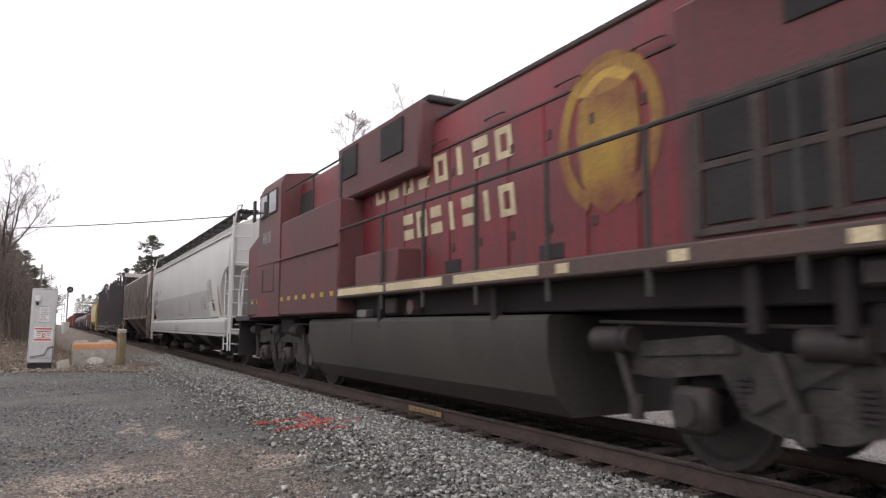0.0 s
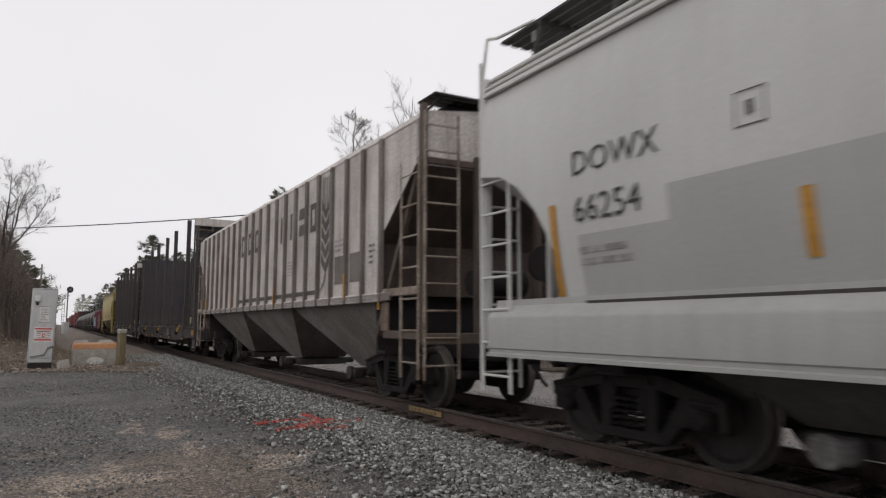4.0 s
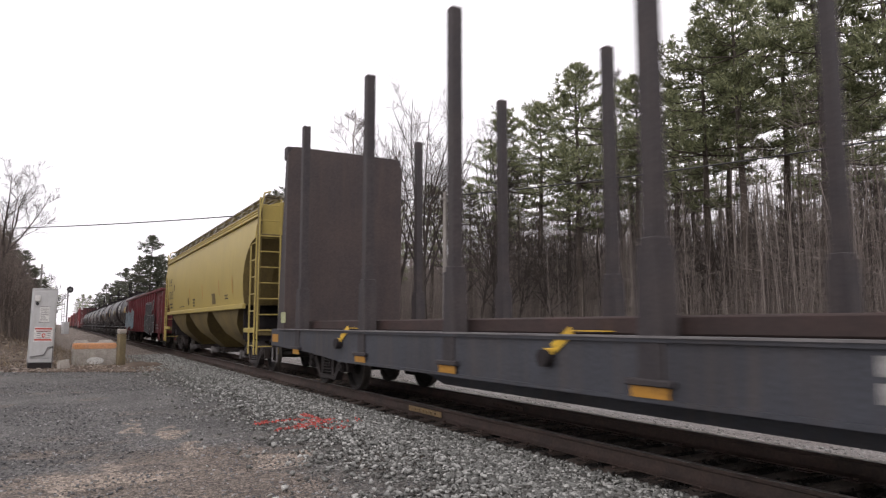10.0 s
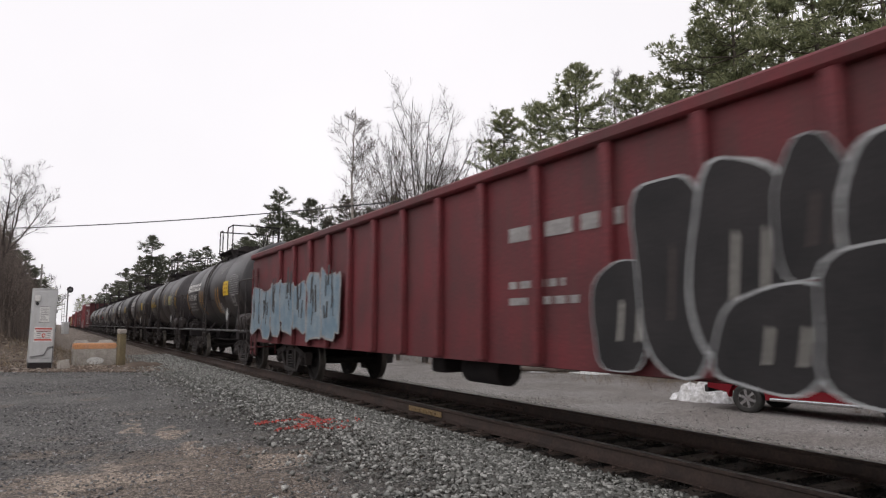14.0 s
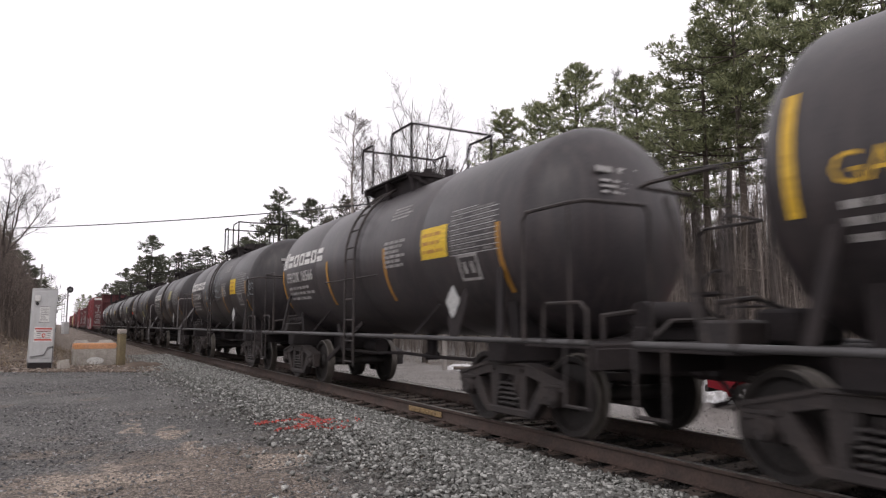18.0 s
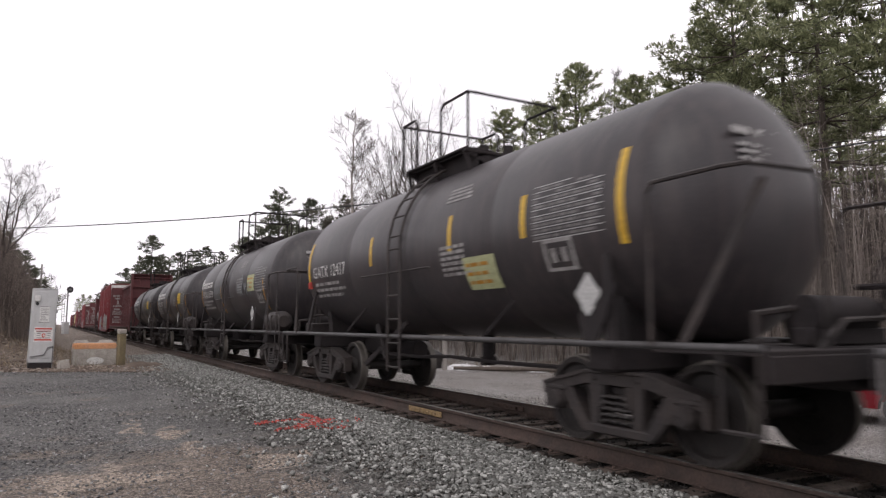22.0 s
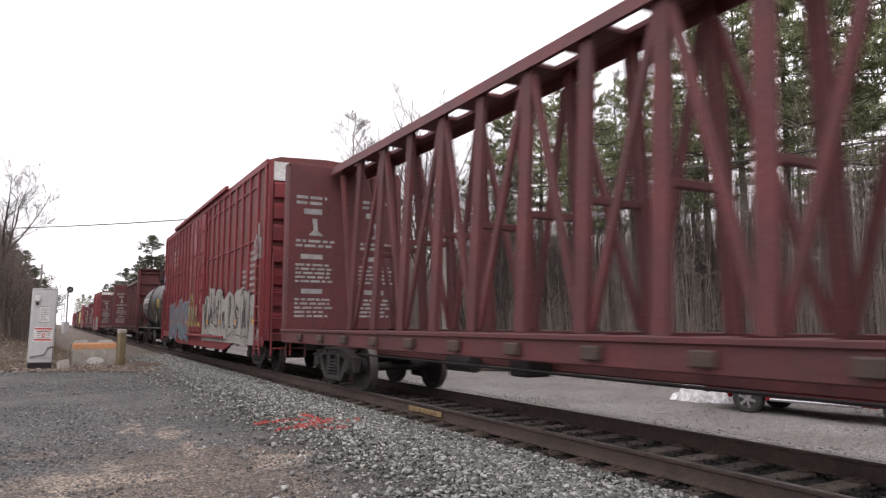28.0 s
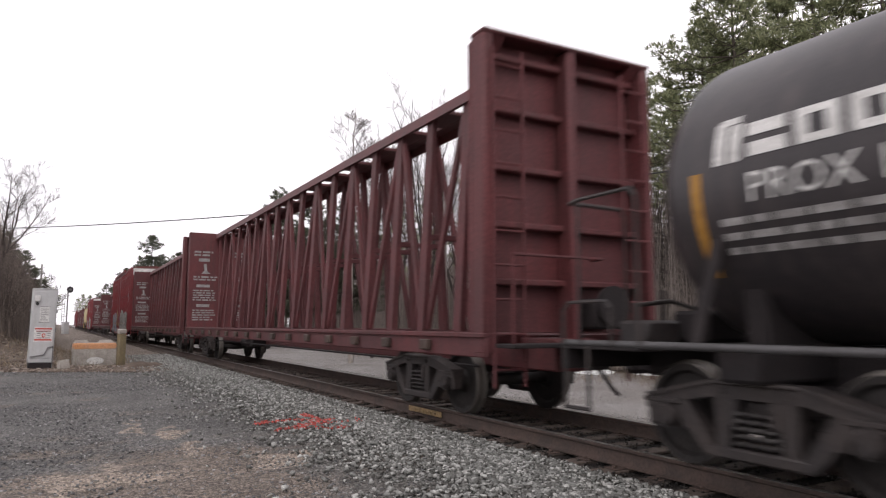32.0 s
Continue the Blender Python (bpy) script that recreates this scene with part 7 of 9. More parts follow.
    for z in (0.40, 0.68, 0.96, 1.24):
        st = part("step", Geo().box(-1.48, -0.80, 11.9, 12.34, z, z + 0.04, 0.01), M["loco_dark"], car, "dark entry step")
        part("step_edge", Geo().box(-1.49, -0.80, 12.335, 12.36, z + 0.005, z + 0.045, 0.004).box(-1.50, -1.475, 11.9, 12.34, z + 0.005, z + 0.045, 0.004), M["grab"], st, "scuffed bright step edge")
    part("step_back", Geo().box(-1.46, 1.46, 11.82, 11.90, 0.4, 1.36, 0.01).box(-0.80, -0.74, 11.9, 12.34, 0.36, 1.36, 0.01), M["under"], car)
    part("end_panel", Geo().prism([(-0.62, 1.50), (0.62, 1.50), (0.62, 2.05), (0.40, 2.42), (-0.40, 2.42), (-0.62, 2.05)], 1, 12.10, 12.20), M["loco_red"], car, "red end handrail panel")
    part("pilot", Geo().prism([(-0.74, 0.15), (0.74, 0.15), (0.74, 1.2), (-0.74, 1.2)], 1, 12.31, 12.37), M["loco_dark"], car)
    # fuel tank
    tp = [(-1.36, 0.90), (-1.25, 0.50), (-1.02, 0.26), (1.02, 0.26), (1.25, 0.50), (1.36, 0.90), (1.36, 1.31), (1.31, 1.37), (-1.31, 1.37), (-1.36, 1.31)]
    part("fuel_tank", Geo().loft([[(x, -2.05, z) for x, z in tp], [(x, 5.95, z) for x, z in tp]]), M["tank_grey"], car, "long dusty grey fuel tank", 20)
    part("tank_seam", Geo().box(-1.372, -1.30, 3.55, 3.61, 0.92, 1.30, 0.005), M["tank_grey"], car)
    g = Geo().rod((-1.25, 4.1, 1.55), (-1.25, 4.7, 1.55), 0.09, 12).box(-1.3, -1.1, 3.1, 3.5, 1.38, 1.52, 0.02)
    part("fuel_filler", g, M["grab"], car)
    # three-axle bogies
    r = 0.533
    for yc in (-5.8, 8.1):
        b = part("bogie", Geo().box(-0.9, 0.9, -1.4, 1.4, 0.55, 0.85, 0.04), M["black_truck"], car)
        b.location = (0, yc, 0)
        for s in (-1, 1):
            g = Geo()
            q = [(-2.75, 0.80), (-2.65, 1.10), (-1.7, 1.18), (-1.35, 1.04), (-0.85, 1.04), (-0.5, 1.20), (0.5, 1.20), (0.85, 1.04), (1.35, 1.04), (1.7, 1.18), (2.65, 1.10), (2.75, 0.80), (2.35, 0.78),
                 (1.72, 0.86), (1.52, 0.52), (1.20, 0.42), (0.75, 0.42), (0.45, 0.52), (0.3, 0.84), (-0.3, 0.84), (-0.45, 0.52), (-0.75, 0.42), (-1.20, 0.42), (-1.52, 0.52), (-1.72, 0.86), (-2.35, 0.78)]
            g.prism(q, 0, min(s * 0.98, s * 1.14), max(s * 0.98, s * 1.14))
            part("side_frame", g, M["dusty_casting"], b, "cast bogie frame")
            g = Geo()
            for a in (-1, 1):
                g.bar((s * 1.15, a * 0.55, 1.10), (s * 1.15, a * 1.45, 0.62), 0.05, 0.13)
                g.bar((s * 1.15, a * 1.55, 1.08), (s * 1.15, a * 2.6, 1.02), 0.05, 0.10)
            part("frame_rib", g, M["dusty_casting"], b, "cast frame rib")
            # Near-black plates on the frame imitate the shade inside its lightening holes
            g = Geo()
            for a in (-1, 1):
                g.box(min(s * 1.12, s * 1.155), max(s * 1.12, s * 1.155), a * 0.88 - 0.13, a * 0.88 + 0.13, 0.80, 0.96, 0.02)
            part("frame_opening", g, M["screen"], b, "near-black plate standing in for a shaded lightening hole")
            g = Geo()
            for y in (-2.02, 0.0, 2.02):
                x0, x1 = sorted((s * 1.0, s * 1.24))
                g.box(x0, x1, y - 0.2, y + 0.2, r - 0.2, r + 0.2, 0.06)
                g.rod((s * 1.22, y, r), (s * 1.28, y, r), 0.13, 14)
            part("axle_box", g, M["truck"], b)
            g = Geo()
            for y in (-1.5, -0.55, 0.55, 1.5):
                for k in range(6):
                    g.rod((s * 1.1, y, 0.60 + k * 0.045), (s * 1.1, y, 0.625 + k * 0.045), 0.085, 12)
                g.rod((s * 1.1, y, 0.5), (s * 1.1, y, 0.9), 0.03, 8)
            part("spring_group", g, M["under"], b)
            g = Geo()
            for y in (-3.15, -1.0, 0.45, 2.65):
                g.rod((s * 1.18, y, 1.12), (s * 1.18, y + 0.5, 1.12), 0.125, 14)
                g.rod((s * 1.18, y + 0.1, 1.12), (s * 1.18, y + 0.16, 1.12), 0.14, 14)
            g.pipe([(s * 1.18, -2.7, 1.24), (s * 1.18, -1.2, 1.27), (s * 1.18, 0.9, 1.24), (s * 1.18, 3.1, 1.29)], 0.018)
            for y in (-1.25, 1.2, 2.85):
                g.bar((s * 1.19, y, 1.05), (s * 1.19, y - 0.22, 0.48), 0.05, 0.08)
                g.rod((s * 1.19, y - 0.22, 0.40), (s * 1.19, y - 0.22, 0.62), 0.07, 10)
            part("brake_rigging", g, M["truck"], b, "brake cylinders, rods and air pipes")
        for y in (-2.02, 0.0, 2.02):
            w = part("wheelset", once(("wheel", r), lambda: wheel_mesh(r)), M["wheel"], b)
            w.location = (0, y, r)
            WHEELS.append((w, (0, y, r), r))
    # lettering: company name as plain blocks, emblem as plain shapes
    brand_row(car, side_fit(1.02, 3.3, 3.38, 0.006), ("ring", "pair", "ring", "pair", "ring", "bar", "pair", "ring"), 0.38, 0.42, 0.18, M["cream"], "company_name", "cream block lettering")
    brand_row(car, side_fit(1.02, 2.12, 2.62, 0.006), ("pair", "ring", "pair", "bar", "pair", "bar", "ring"), 0.34, 0.42, 0.13, M["cream"], "company_name", "cream block lettering")
    word("9808", 0.42, M["dimwhite"], "road_number", car, side_fit(1.52, 9.35, 3.25), "faded road number")
    g = Geo()
    f = side_fit(1.02, -2.68, 3.25, 0.006)
    ro, ri, n = 0.78, 0.62, 40
    vs = [f(q * math.cos(-1.25 + 5.55 * k / (n - 1)), 1.10 * q * math.sin(-1.25 + 5.55 * k / (n - 1))) for q in (ri, ro) for k in range(n)]
    g.add(vs, [(k, k + 1, n + k + 1, n + k) for k in range(n - 1)])
    part("emblem", g, M["gold_worn"], car, "worn gold ring emblem", 0)
    g = Geo()
    g.add([f(a, b) for a, b in ((-0.42, 0.42), (0.0, 0.60), (0.42, 0.42), (0.47, 0.05), (0.40, -0.45), (0.24, -0.72), (0.0, -0.86), (-0.24, -0.72), (-0.40, -0.45), (-0.47, 0.05))], [tuple(range(10))])
    part("emblem", g, M["gold_worn"], car, "worn gold shield", 0)
    g = Geo().add([f(0.50 * math.cos(w) * (1 + 0.12 * math.sin(2 * w)), 0.60 + 0.17 * math.sin(w)) for w in np.linspace(0, 6.2832, 17)[:-1]], [tuple(range(16))])
    part("emblem", g, M["gold"], car, "bright humped crest", 0)
    part("front_platform", Geo().box(-1.48, 1.48, 10.7, 12.3, 1.36, 1.50, 0.02), M["loco_dark"], car)
    coupler(car, 12.35, 1)
    return car


# ---- the train: middle of each car at the start of the clip ----
TRAIN = []


def join_train(car, y):
    TRAIN.append((car, y))
    return car


join_train(locomotive(), 7.95)

h1 = hopper_car("plastics_hopper_car", "clean pale grey covered hopper car with painted-over patches", 19.5, "hopper_grey", True, 3.98, 4.56, 1.47, False, 1.35, 3.0, 4, low_paint="hopper_low")
word("DOWX", 0.34, M["black"], "reporting_mark", h1, hopper_fit(7.98, 2.70, 0.01), "black reporting mark")
for a, b in (("DOWX", 3.92), ("66254", 3.74)):
    word(a, 0.17, M["black"], "end_mark", h1, lambda u, v, b=b: (0.30 + u, -9.75 + 0.113, b + v), "black end lettering")
word("66254", 0.36, M["black"], "car_number", h1, hopper_fit(7.98, 2.24, 0.01), "black car number")
g = Geo()
patch(g, hopper_fit(6.8, 1.50, 0.004), 0, 13.2, 0, 0.92, 1, 8)
part("paint_patch", g, M["hopper_patch"], h1, "duller grey touched-up band", 0)
text_rows(h1, hopper_fit(7.95, 2.0, 0.01), 2, 0.8, 0.06, 0.05, M["dimwhite"], "small_lettering", 41)
text_rows(h1, hopper_fit(-6.4, 2.72, 0.01), 11, 0.95, 0.022, 0.045, M["hopper_low"], "small_lettering", 42)
g = Geo()
f = hopper_fit(-7.05, 1.72, 0.01)
for a0, a1, b0, b1 in ((0, 0.38, 0, 0.03), (0, 0.38, 0.31, 0.34), (0, 0.04, 0.03, 0.31), (0.34, 0.38, 0.03, 0.31), (0.10, 0.28, 0.06, 0.25)):
    patch(g, f, a0, a1, b0, b1)
part("stencil", g, M["black"], h1, "black stencilled test panel", 0)
g = Geo()
f = hopper_fit(6.10, 2.70, 0.01)
for a0, a1, b0, b1 in ((0, 0.26, 0, 0.012), (0, 0.26, 0.26, 0.272), (0, 0.01, 0.012, 0.26), (0.25, 0.26, 0.012, 0.26), (0.10, 0.16, 0.08, 0.19)):
    patch(g, f, a0, a1, b0, b1)
part("stencil", g, M["hopper_low"], h1, "thin outlined stencil square", 0)
g = Geo()
patch(g, hopper_fit(7.95, 1.50, 0.003), 0, 1.15, 0, 0.62, 1, 6)
part("paint_patch", g, M["hopper_patch"], h1, "duller grey touched-up square", 0)
text_rows(h1, hopper_fit(-5.5, 2.2, 0.01), 6, 0.5, 0.026, 0.05, M["black"], "small_lettering", 43)
text_rows(h1, side_fit(1.602, 0.6, 1.22, 0.008), 3, 1.1, 0.035, 0.06, M["black"], "small_lettering", 44)
text_rows(h1, hopper_fit(0.58, 1.70, 0.012), 1, 1.55, 0.055, 0.05, M["faded_red"], "small_lettering", 45)
stripes(h1, lambda y, d: hopper_fit(y, 1.95, 0.012), (5.65, 2.75, 0.05, -2.5, -5.1), 0, M["amber"], 0.10, 0.48)
stripes(h1, lambda y, d: hopper_fit(y, 2.0, 0.013), (8.35, -8.15), 0, M["amber"], 0.10, 0.92)
g = Geo()
f = side_fit(1.605, -2.1, 1.17, 0.008)
g.add([f(0.075 * math.cos(k * 0.5236), 0.075 * math.sin(k * 0.5236)) for k in range(12)], [tuple(range(12))])
patch(g, side_fit(1.602, 4.4, 1.10, 0.008), 0, 0.07, 0, 0.10)
part("paint_dab", g, M["lime"], h1, "yellow-green chalk dab", 0)
join_train(h1, 30.6)

h2 = hopper_car("ribbed_hopper_car", "weathered off-white covered hopper car with rust-streaked ribs", 17.6, "soo_white", True, 4.18, 4.5, 1.72, True, 1.33, 3.55, 3, ribs=21, knee=2.53, low_paint="soo_dirty_shaded")
for y, kind in ((1.88, "ring"), (1.13, "ring"), (0.38, "ring"), (-1.88, "bar"), (-2.64, "bar"), (-3.39, "pair"), (-4.14, "ring")):
    brand_row(h2, side_fit(1.562, y + 0.20, 3.10), (kind,), 0.38, 0.58, 0, M["soo_letter"], "company_name", "faded black block lettering", 0.0)
g = Geo()
f = side_fit(1.562, -4.89, 1.80, 0.008)
for k in range(5):
    for s in (-1, 1):
        g.add([f(0.0, 0.42 + k * 0.26), f(s * 0.25, 0.64 + k * 0.26), f(s * 0.23, 0.83 + k * 0.26), f(0.0, 0.60 + k * 0.26)], [(0, 1, 2, 3)])
for a in (-0.17, -0.06, 0.06, 0.17):
    patch(g, f, a - 0.022, a + 0.022, 1.66, 2.28)
for k in range(4):
    g.add([f(-0.26 * (k / 4) ** 2 - 0.03, 0.42 - 0.08 * k), f(-0.26 * (k / 4) ** 2 + 0.03, 0.42 - 0.08 * k), f(-0.26 * ((k + 1) / 4) ** 2 + 0.03, 0.34 - 0.08 * k), f(-0.26 * ((k + 1) / 4) ** 2 - 0.03, 0.34 - 0.08 * k)], [(0, 1, 2, 3)])
part("emblem", g, M["soo_letter"], h2, "faded black wheat-ear emblem", 0)
g = Geo()
for k in range(9):
    patch(g, side_fit(1.562, -4.14 + 0.753 * k + 0.32, 1.84, 0.006), 0, 0.64, 0, 0.09)
part("stripe", g, M["soo_letter"], h2, "faded dark stripe between the posts", 0)
g = Geo()
patch(g, side_fit(1.562, -5.65 + 0.25, 1.98, 0.006), 0, 0.50, 0, 0.50)
patch(g, side_fit(1.562, -6.40 + 0.25, 1.98, 0.006), 0, 0.50, 0, 0.50)
part("data_panel", g, M["soo_rib"], h2, "dark stencil panels", 0)
text_rows(h2, side_fit(1.562, -5.42, 2.78, 0.006), 3, 0.46, 0.035, 0.05, M["dimwhite"], "small_lettering", 47)
text_rows(h2, side_fit(1.562, -2.38, 2.62, 0.006), 5, 0.46, 0.03, 0.04, M["dimwhite"], "small_lettering", 48)
text_rows(h2, side_fit(1.562, -7.0, 2.55, 0.006), 4, 0.30, 0.04, 0.05, M["soo_rib"], "small_lettering", 49)
stripes(h2, lambda y, d: side_fit(1.632, y, 1.92, 0.012), (-6.02, -1.5, 3.02, 6.78), 0, M["amber"], 0.08, 0.42)
stripes(h2, lambda y, d: side_fit(1.562, y, 1.80, 0.012), (-7.36, 7.36), 0, M["amber"], 0.09, 0.62)
join_train(h2, 50.7)

STAKES = (-7.85, -4.15, -1.25, 2.25, 5.2, 8.75)
f1 = bulkhead_flat(21.0, STAKES)
join_train(f1, 71.2)
f2 = bulkhead_flat(21.0, STAKES, "flat_blue")
join_train(f2, 94.15)

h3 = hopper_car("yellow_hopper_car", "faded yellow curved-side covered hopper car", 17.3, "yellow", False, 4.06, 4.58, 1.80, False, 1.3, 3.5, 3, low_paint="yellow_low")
word("DME", 0.43, M["black"], "reporting_mark", h3, hopper_fit(7.1, 2.98, 0.012), "black reporting mark")
word("52005", 0.49, M["black"], "car_number", h3, hopper_fit(7.02, 2.38, 0.012), "black car number")
text_rows(h3, hopper_fit(6.9, 2.2, 0.012), 2, 0.95, 0.08, 0.07, M["black"], "small_lettering", 51)
text_rows(h3, hopper_fit(0.85, 2.2, 0.012), 3, 0.5, 0.05, 0.06, M["black"], "small_lettering", 52)
text_rows(h3, hopper_fit(4.2, 2.0, 0.012), 1, 1.5, 0.03, 0.1, M["black"], "small_lettering", 53)
text_rows(h3, hopper_fit(-4.9, 2.15, 0.012), 2, 0.5, 0.04, 0.05, M["black"], "small_lettering", 54)
g = Geo()
patch(g, hopper_fit(2.0, 2.0, 0.01), 0, 0.3, 0, 0.28)
patch(g, hopper_fit(5.6, 2.7, 0.01), 0, 0.3, 0, 0.28)
patch(g, hopper_fit(-2.88, 1.92, 0.01), 0, 0.55, 0, 0.34)
part("data_panel", g, M["yellow_low"], h3, "brown stencilled panel", 0)
stripes(h3, lambda y, d: hopper_fit(y, 2.4, 0.014), (1.45, -1.2, -4.1, -6.0), 0, M["amber"], 0.09, 0.48)
stripes(h3, lambda y, d: hopper_fit(y, 2.4, 0.014), (7.4,), 0, M["amber"], 0.10, 0.85)
join_train(h3, 114.95)

join_train(gondola(20.3, 0.82, 3.08), 135.35)

TANKS = [
    dict(mark="PROX", num="16041", seed=101, placard="placard", stripes=(5.45, 2.6, 2.2, -0.3, -0.7), reservoir=True, low=-20, px=-1.58, lx=-0.14),
    dict(mark="GATX", num="12366", seed=201, placard="palegreen", stripes=(4.1, 1.85, -0.25, -2.6), tall=(5.4, -3.9), stripe="stripe", brand=False, reservoir=True, low=8, px=-1.66),
    dict(mark="PROX", num="16566", seed=301, placard="placard", stripes=(5.4, 2.4, -0.35, -3.7), low=7),
    dict(mark="PROX", num="16560", seed=401, placard="placard", stripes=(5.3, 2.42, -0.62, -3.7), scrawl=((2.35, 0.85, 0.62, -12, "Bes~"), (0.95, 1.35, 0.72, -4, "Bes~"), (-4.0, 0.8, 0.5, -15, "Bes")), low=7),
    dict(mark="PROX", num="16104", seed=501, placard="palegreen", stripes=(2.65, -0.2, -3.5), pale=True, low=3, px=-0.2, pdeg=0, size="short", yd=-0.18, sq=-1.5, sqdeg=-4),
    dict(mark="GATX", num="12417", seed=601, placard="palegreen", stripes=(2.06, -0.65, -2.35), tall=(5.35, -3.92), ink="white", stripe="stripe", brand=False, low=-4, px=-0.98, pdeg=-32),
    dict(mark="PROX", num="16710", seed=701, bs=0.68, placard="palegreen", stripes=(5.3, 1.95, -3.4), low=8, scrawl=((3.0, 1.3, 0.6, -14, "lnnl"), (-0.6, 1.6, 0.6, -14, "nlnn")), reservoir=True),
    dict(mark="PROX", num="60246", seed=801, placard="placard", stripes=(5.4, 1.9, -1.3, -3.9), reservoir=True, rung=0.03, deck=0.32, low=5),
    dict(mark="PROX", num="60206", seed=901, placard="placard", stripes=(2.0, -1.43, -4.7), scrawl=((-1.75, 0.7, 0.35, -18, "nsn"),), low=6, px=-2.55, size="long", yd=-1.3),
]
HEADS = (157.45, 170.4, 183.3, 196.3, 208.75, 221.9, 234.5, 247.7, 261.0, 317.5)
TANKS.append(dict(mark="PROX", num="16033", seed=991, placard="placard", stripes=(5.25, 2.8, 0.2, -0.1, -3.7), by=4.70))
for spec, yf in zip(TANKS, HEADS):
    extra = " and sprayed scrawls" if spec.get("scrawl") else ""
    join_train(tank_car("grimy black tank car with %s stripes, white lettering%s" % ("yellow" if spec.get("stripe") else "amber", extra), spec), yf - 5.57)

c1 = centre_beam(22.6)
join_train(c1, 274.35)
b1 = boxcar(18.7)
join_train(b1, 296.2)
y = 320.25
for kind in "ccbccbycccbc":
    src, ln = {"c": (c1, 22.6), "b": (b1, 18.7), "y": (h3, 17.3)}[kind]
    y += ln / 2
    join_train(copy_thing(src, Matrix.Identity(4)), y)
    y += ln / 2 + 1.3


# ---- surroundings ----
AHEAD, ASIDE = (0.4855, 0.8743), (0.8743, -0.4855)


def spot(s, d, z=0.0):
    """A place d metres ahead of the tripod, s times d to the right of its axis."""
    return (AHEAD[0] * d + ASIDE[0] * s * d, AHEAD[1] * d + ASIDE[1] * s * d, z)


def px(u):
    return (u - 784) / 1215


M["needles"] = island_material("pine_needles", (0.115, 0.128, 0.076), (0.45, 0.465, 0.27), (0.27, 0.29, 0.168), 0.66)
M["bark"] = surf("pine_bark", (0.075, 0.06, 0.05), (0.115, 0.095, 0.08), 0.9, bump=0.6, bump_scale=25, rand=0.2)
# Darker, duller needles for the pines farther off
M["dull_needles"] = island_material("duller_pine_needles", (0.06, 0.066, 0.048), (0.22, 0.225, 0.16), (0.128, 0.138, 0.098), 0.7)
M["twig"] = surf("grey_bark", (0.085, 0.07, 0.062), (0.055, 0.045, 0.04), 0.9, bump=0.3, rand=0.25)
M["fine_twig"] = surf("birch_twigs", (0.095, 0.075, 0.064), (0.06, 0.048, 0.042), 0.9, bump=0.3, rand=0.2)
M["birch"] = surf("pale_bark", (0.34, 0.31, 0.28), (0.22, 0.19, 0.17), 0.85, scale=5, rand=0.15)
M["stem"] = island_material("thicket_stems", (0.155, 0.130, 0.116), (0.33, 0.285, 0.255), (0.235, 0.200, 0.178))
M["brush"] = island_material("bank_brush", (0.11, 0.088, 0.076), (0.27, 0.222, 0.195), (0.168, 0.138, 0.120))
M["grass"] = island_material("dry_grass", (0.12, 0.09, 0.06), (0.34, 0.27, 0.19), (0.21, 0.165, 0.115))


def raw_mesh(name, v, f):
    """A mesh from arrays of vertices and equal-sized faces."""
    v, f = np.asarray(v, np.float32), np.asarray(f, np.int32)
    k = f.shape[1]
    me = bpy.data.meshes.new(name)
    me.vertices.add(len(v))
    me.vertices.foreach_set("co", v.reshape(-1))
    me.loops.add(f.size)
    me.loops.foreach_set("vertex_index", f.reshape(-1))
    me.polygons.add(len(f))
    me.polygons.foreach_set("loop_start", np.arange(0, f.size, k, dtype=np.int32))
    me.update(calc_edges=True)
    return me


def tapered(segs, sides):
    """Thin tapered bars: rows of (p, q, r0, r1) to vertices and quads."""
    segs = np.array([(*p, *q, a, b) for p, q, a, b in segs], float)
    p, q, r0, r1 = segs[:, :3], segs[:, 3:6], segs[:, 6], segs[:, 7]
    d = q - p
    d /= np.linalg.norm(d, axis=1, keepdims=True) + 1e-9
    ref = np.where(np.abs(d[:, 2:3]) > 0.9, np.array([[1.0, 0, 0]]), np.array([[0, 0, 1.0]]))
    a = np.cross(d, ref)
    a /= np.linalg.norm(a, axis=1, keepdims=True) + 1e-9
    b = np.cross(d, a)
    w = np.arange(sides) * 2 * np.pi / sides
    ring = a[:, None] * np.cos(w)[None, :, None] + b[:, None] * np.sin(w)[None, :, None]
    v = np.concatenate([p[:, None] + ring * r0[:, None, None], q[:, None] + ring * r1[:, None, None]], 1)
    i = np.arange(sides)
    quad = np.stack([i, (i + 1) % sides, sides + (i + 1) % sides, sides + i], -1)
    f = quad[None] + (np.arange(len(segs)) * 2 * sides)[:, None, None]
    return v.reshape(-1, 3), f.reshape(-1, 4)


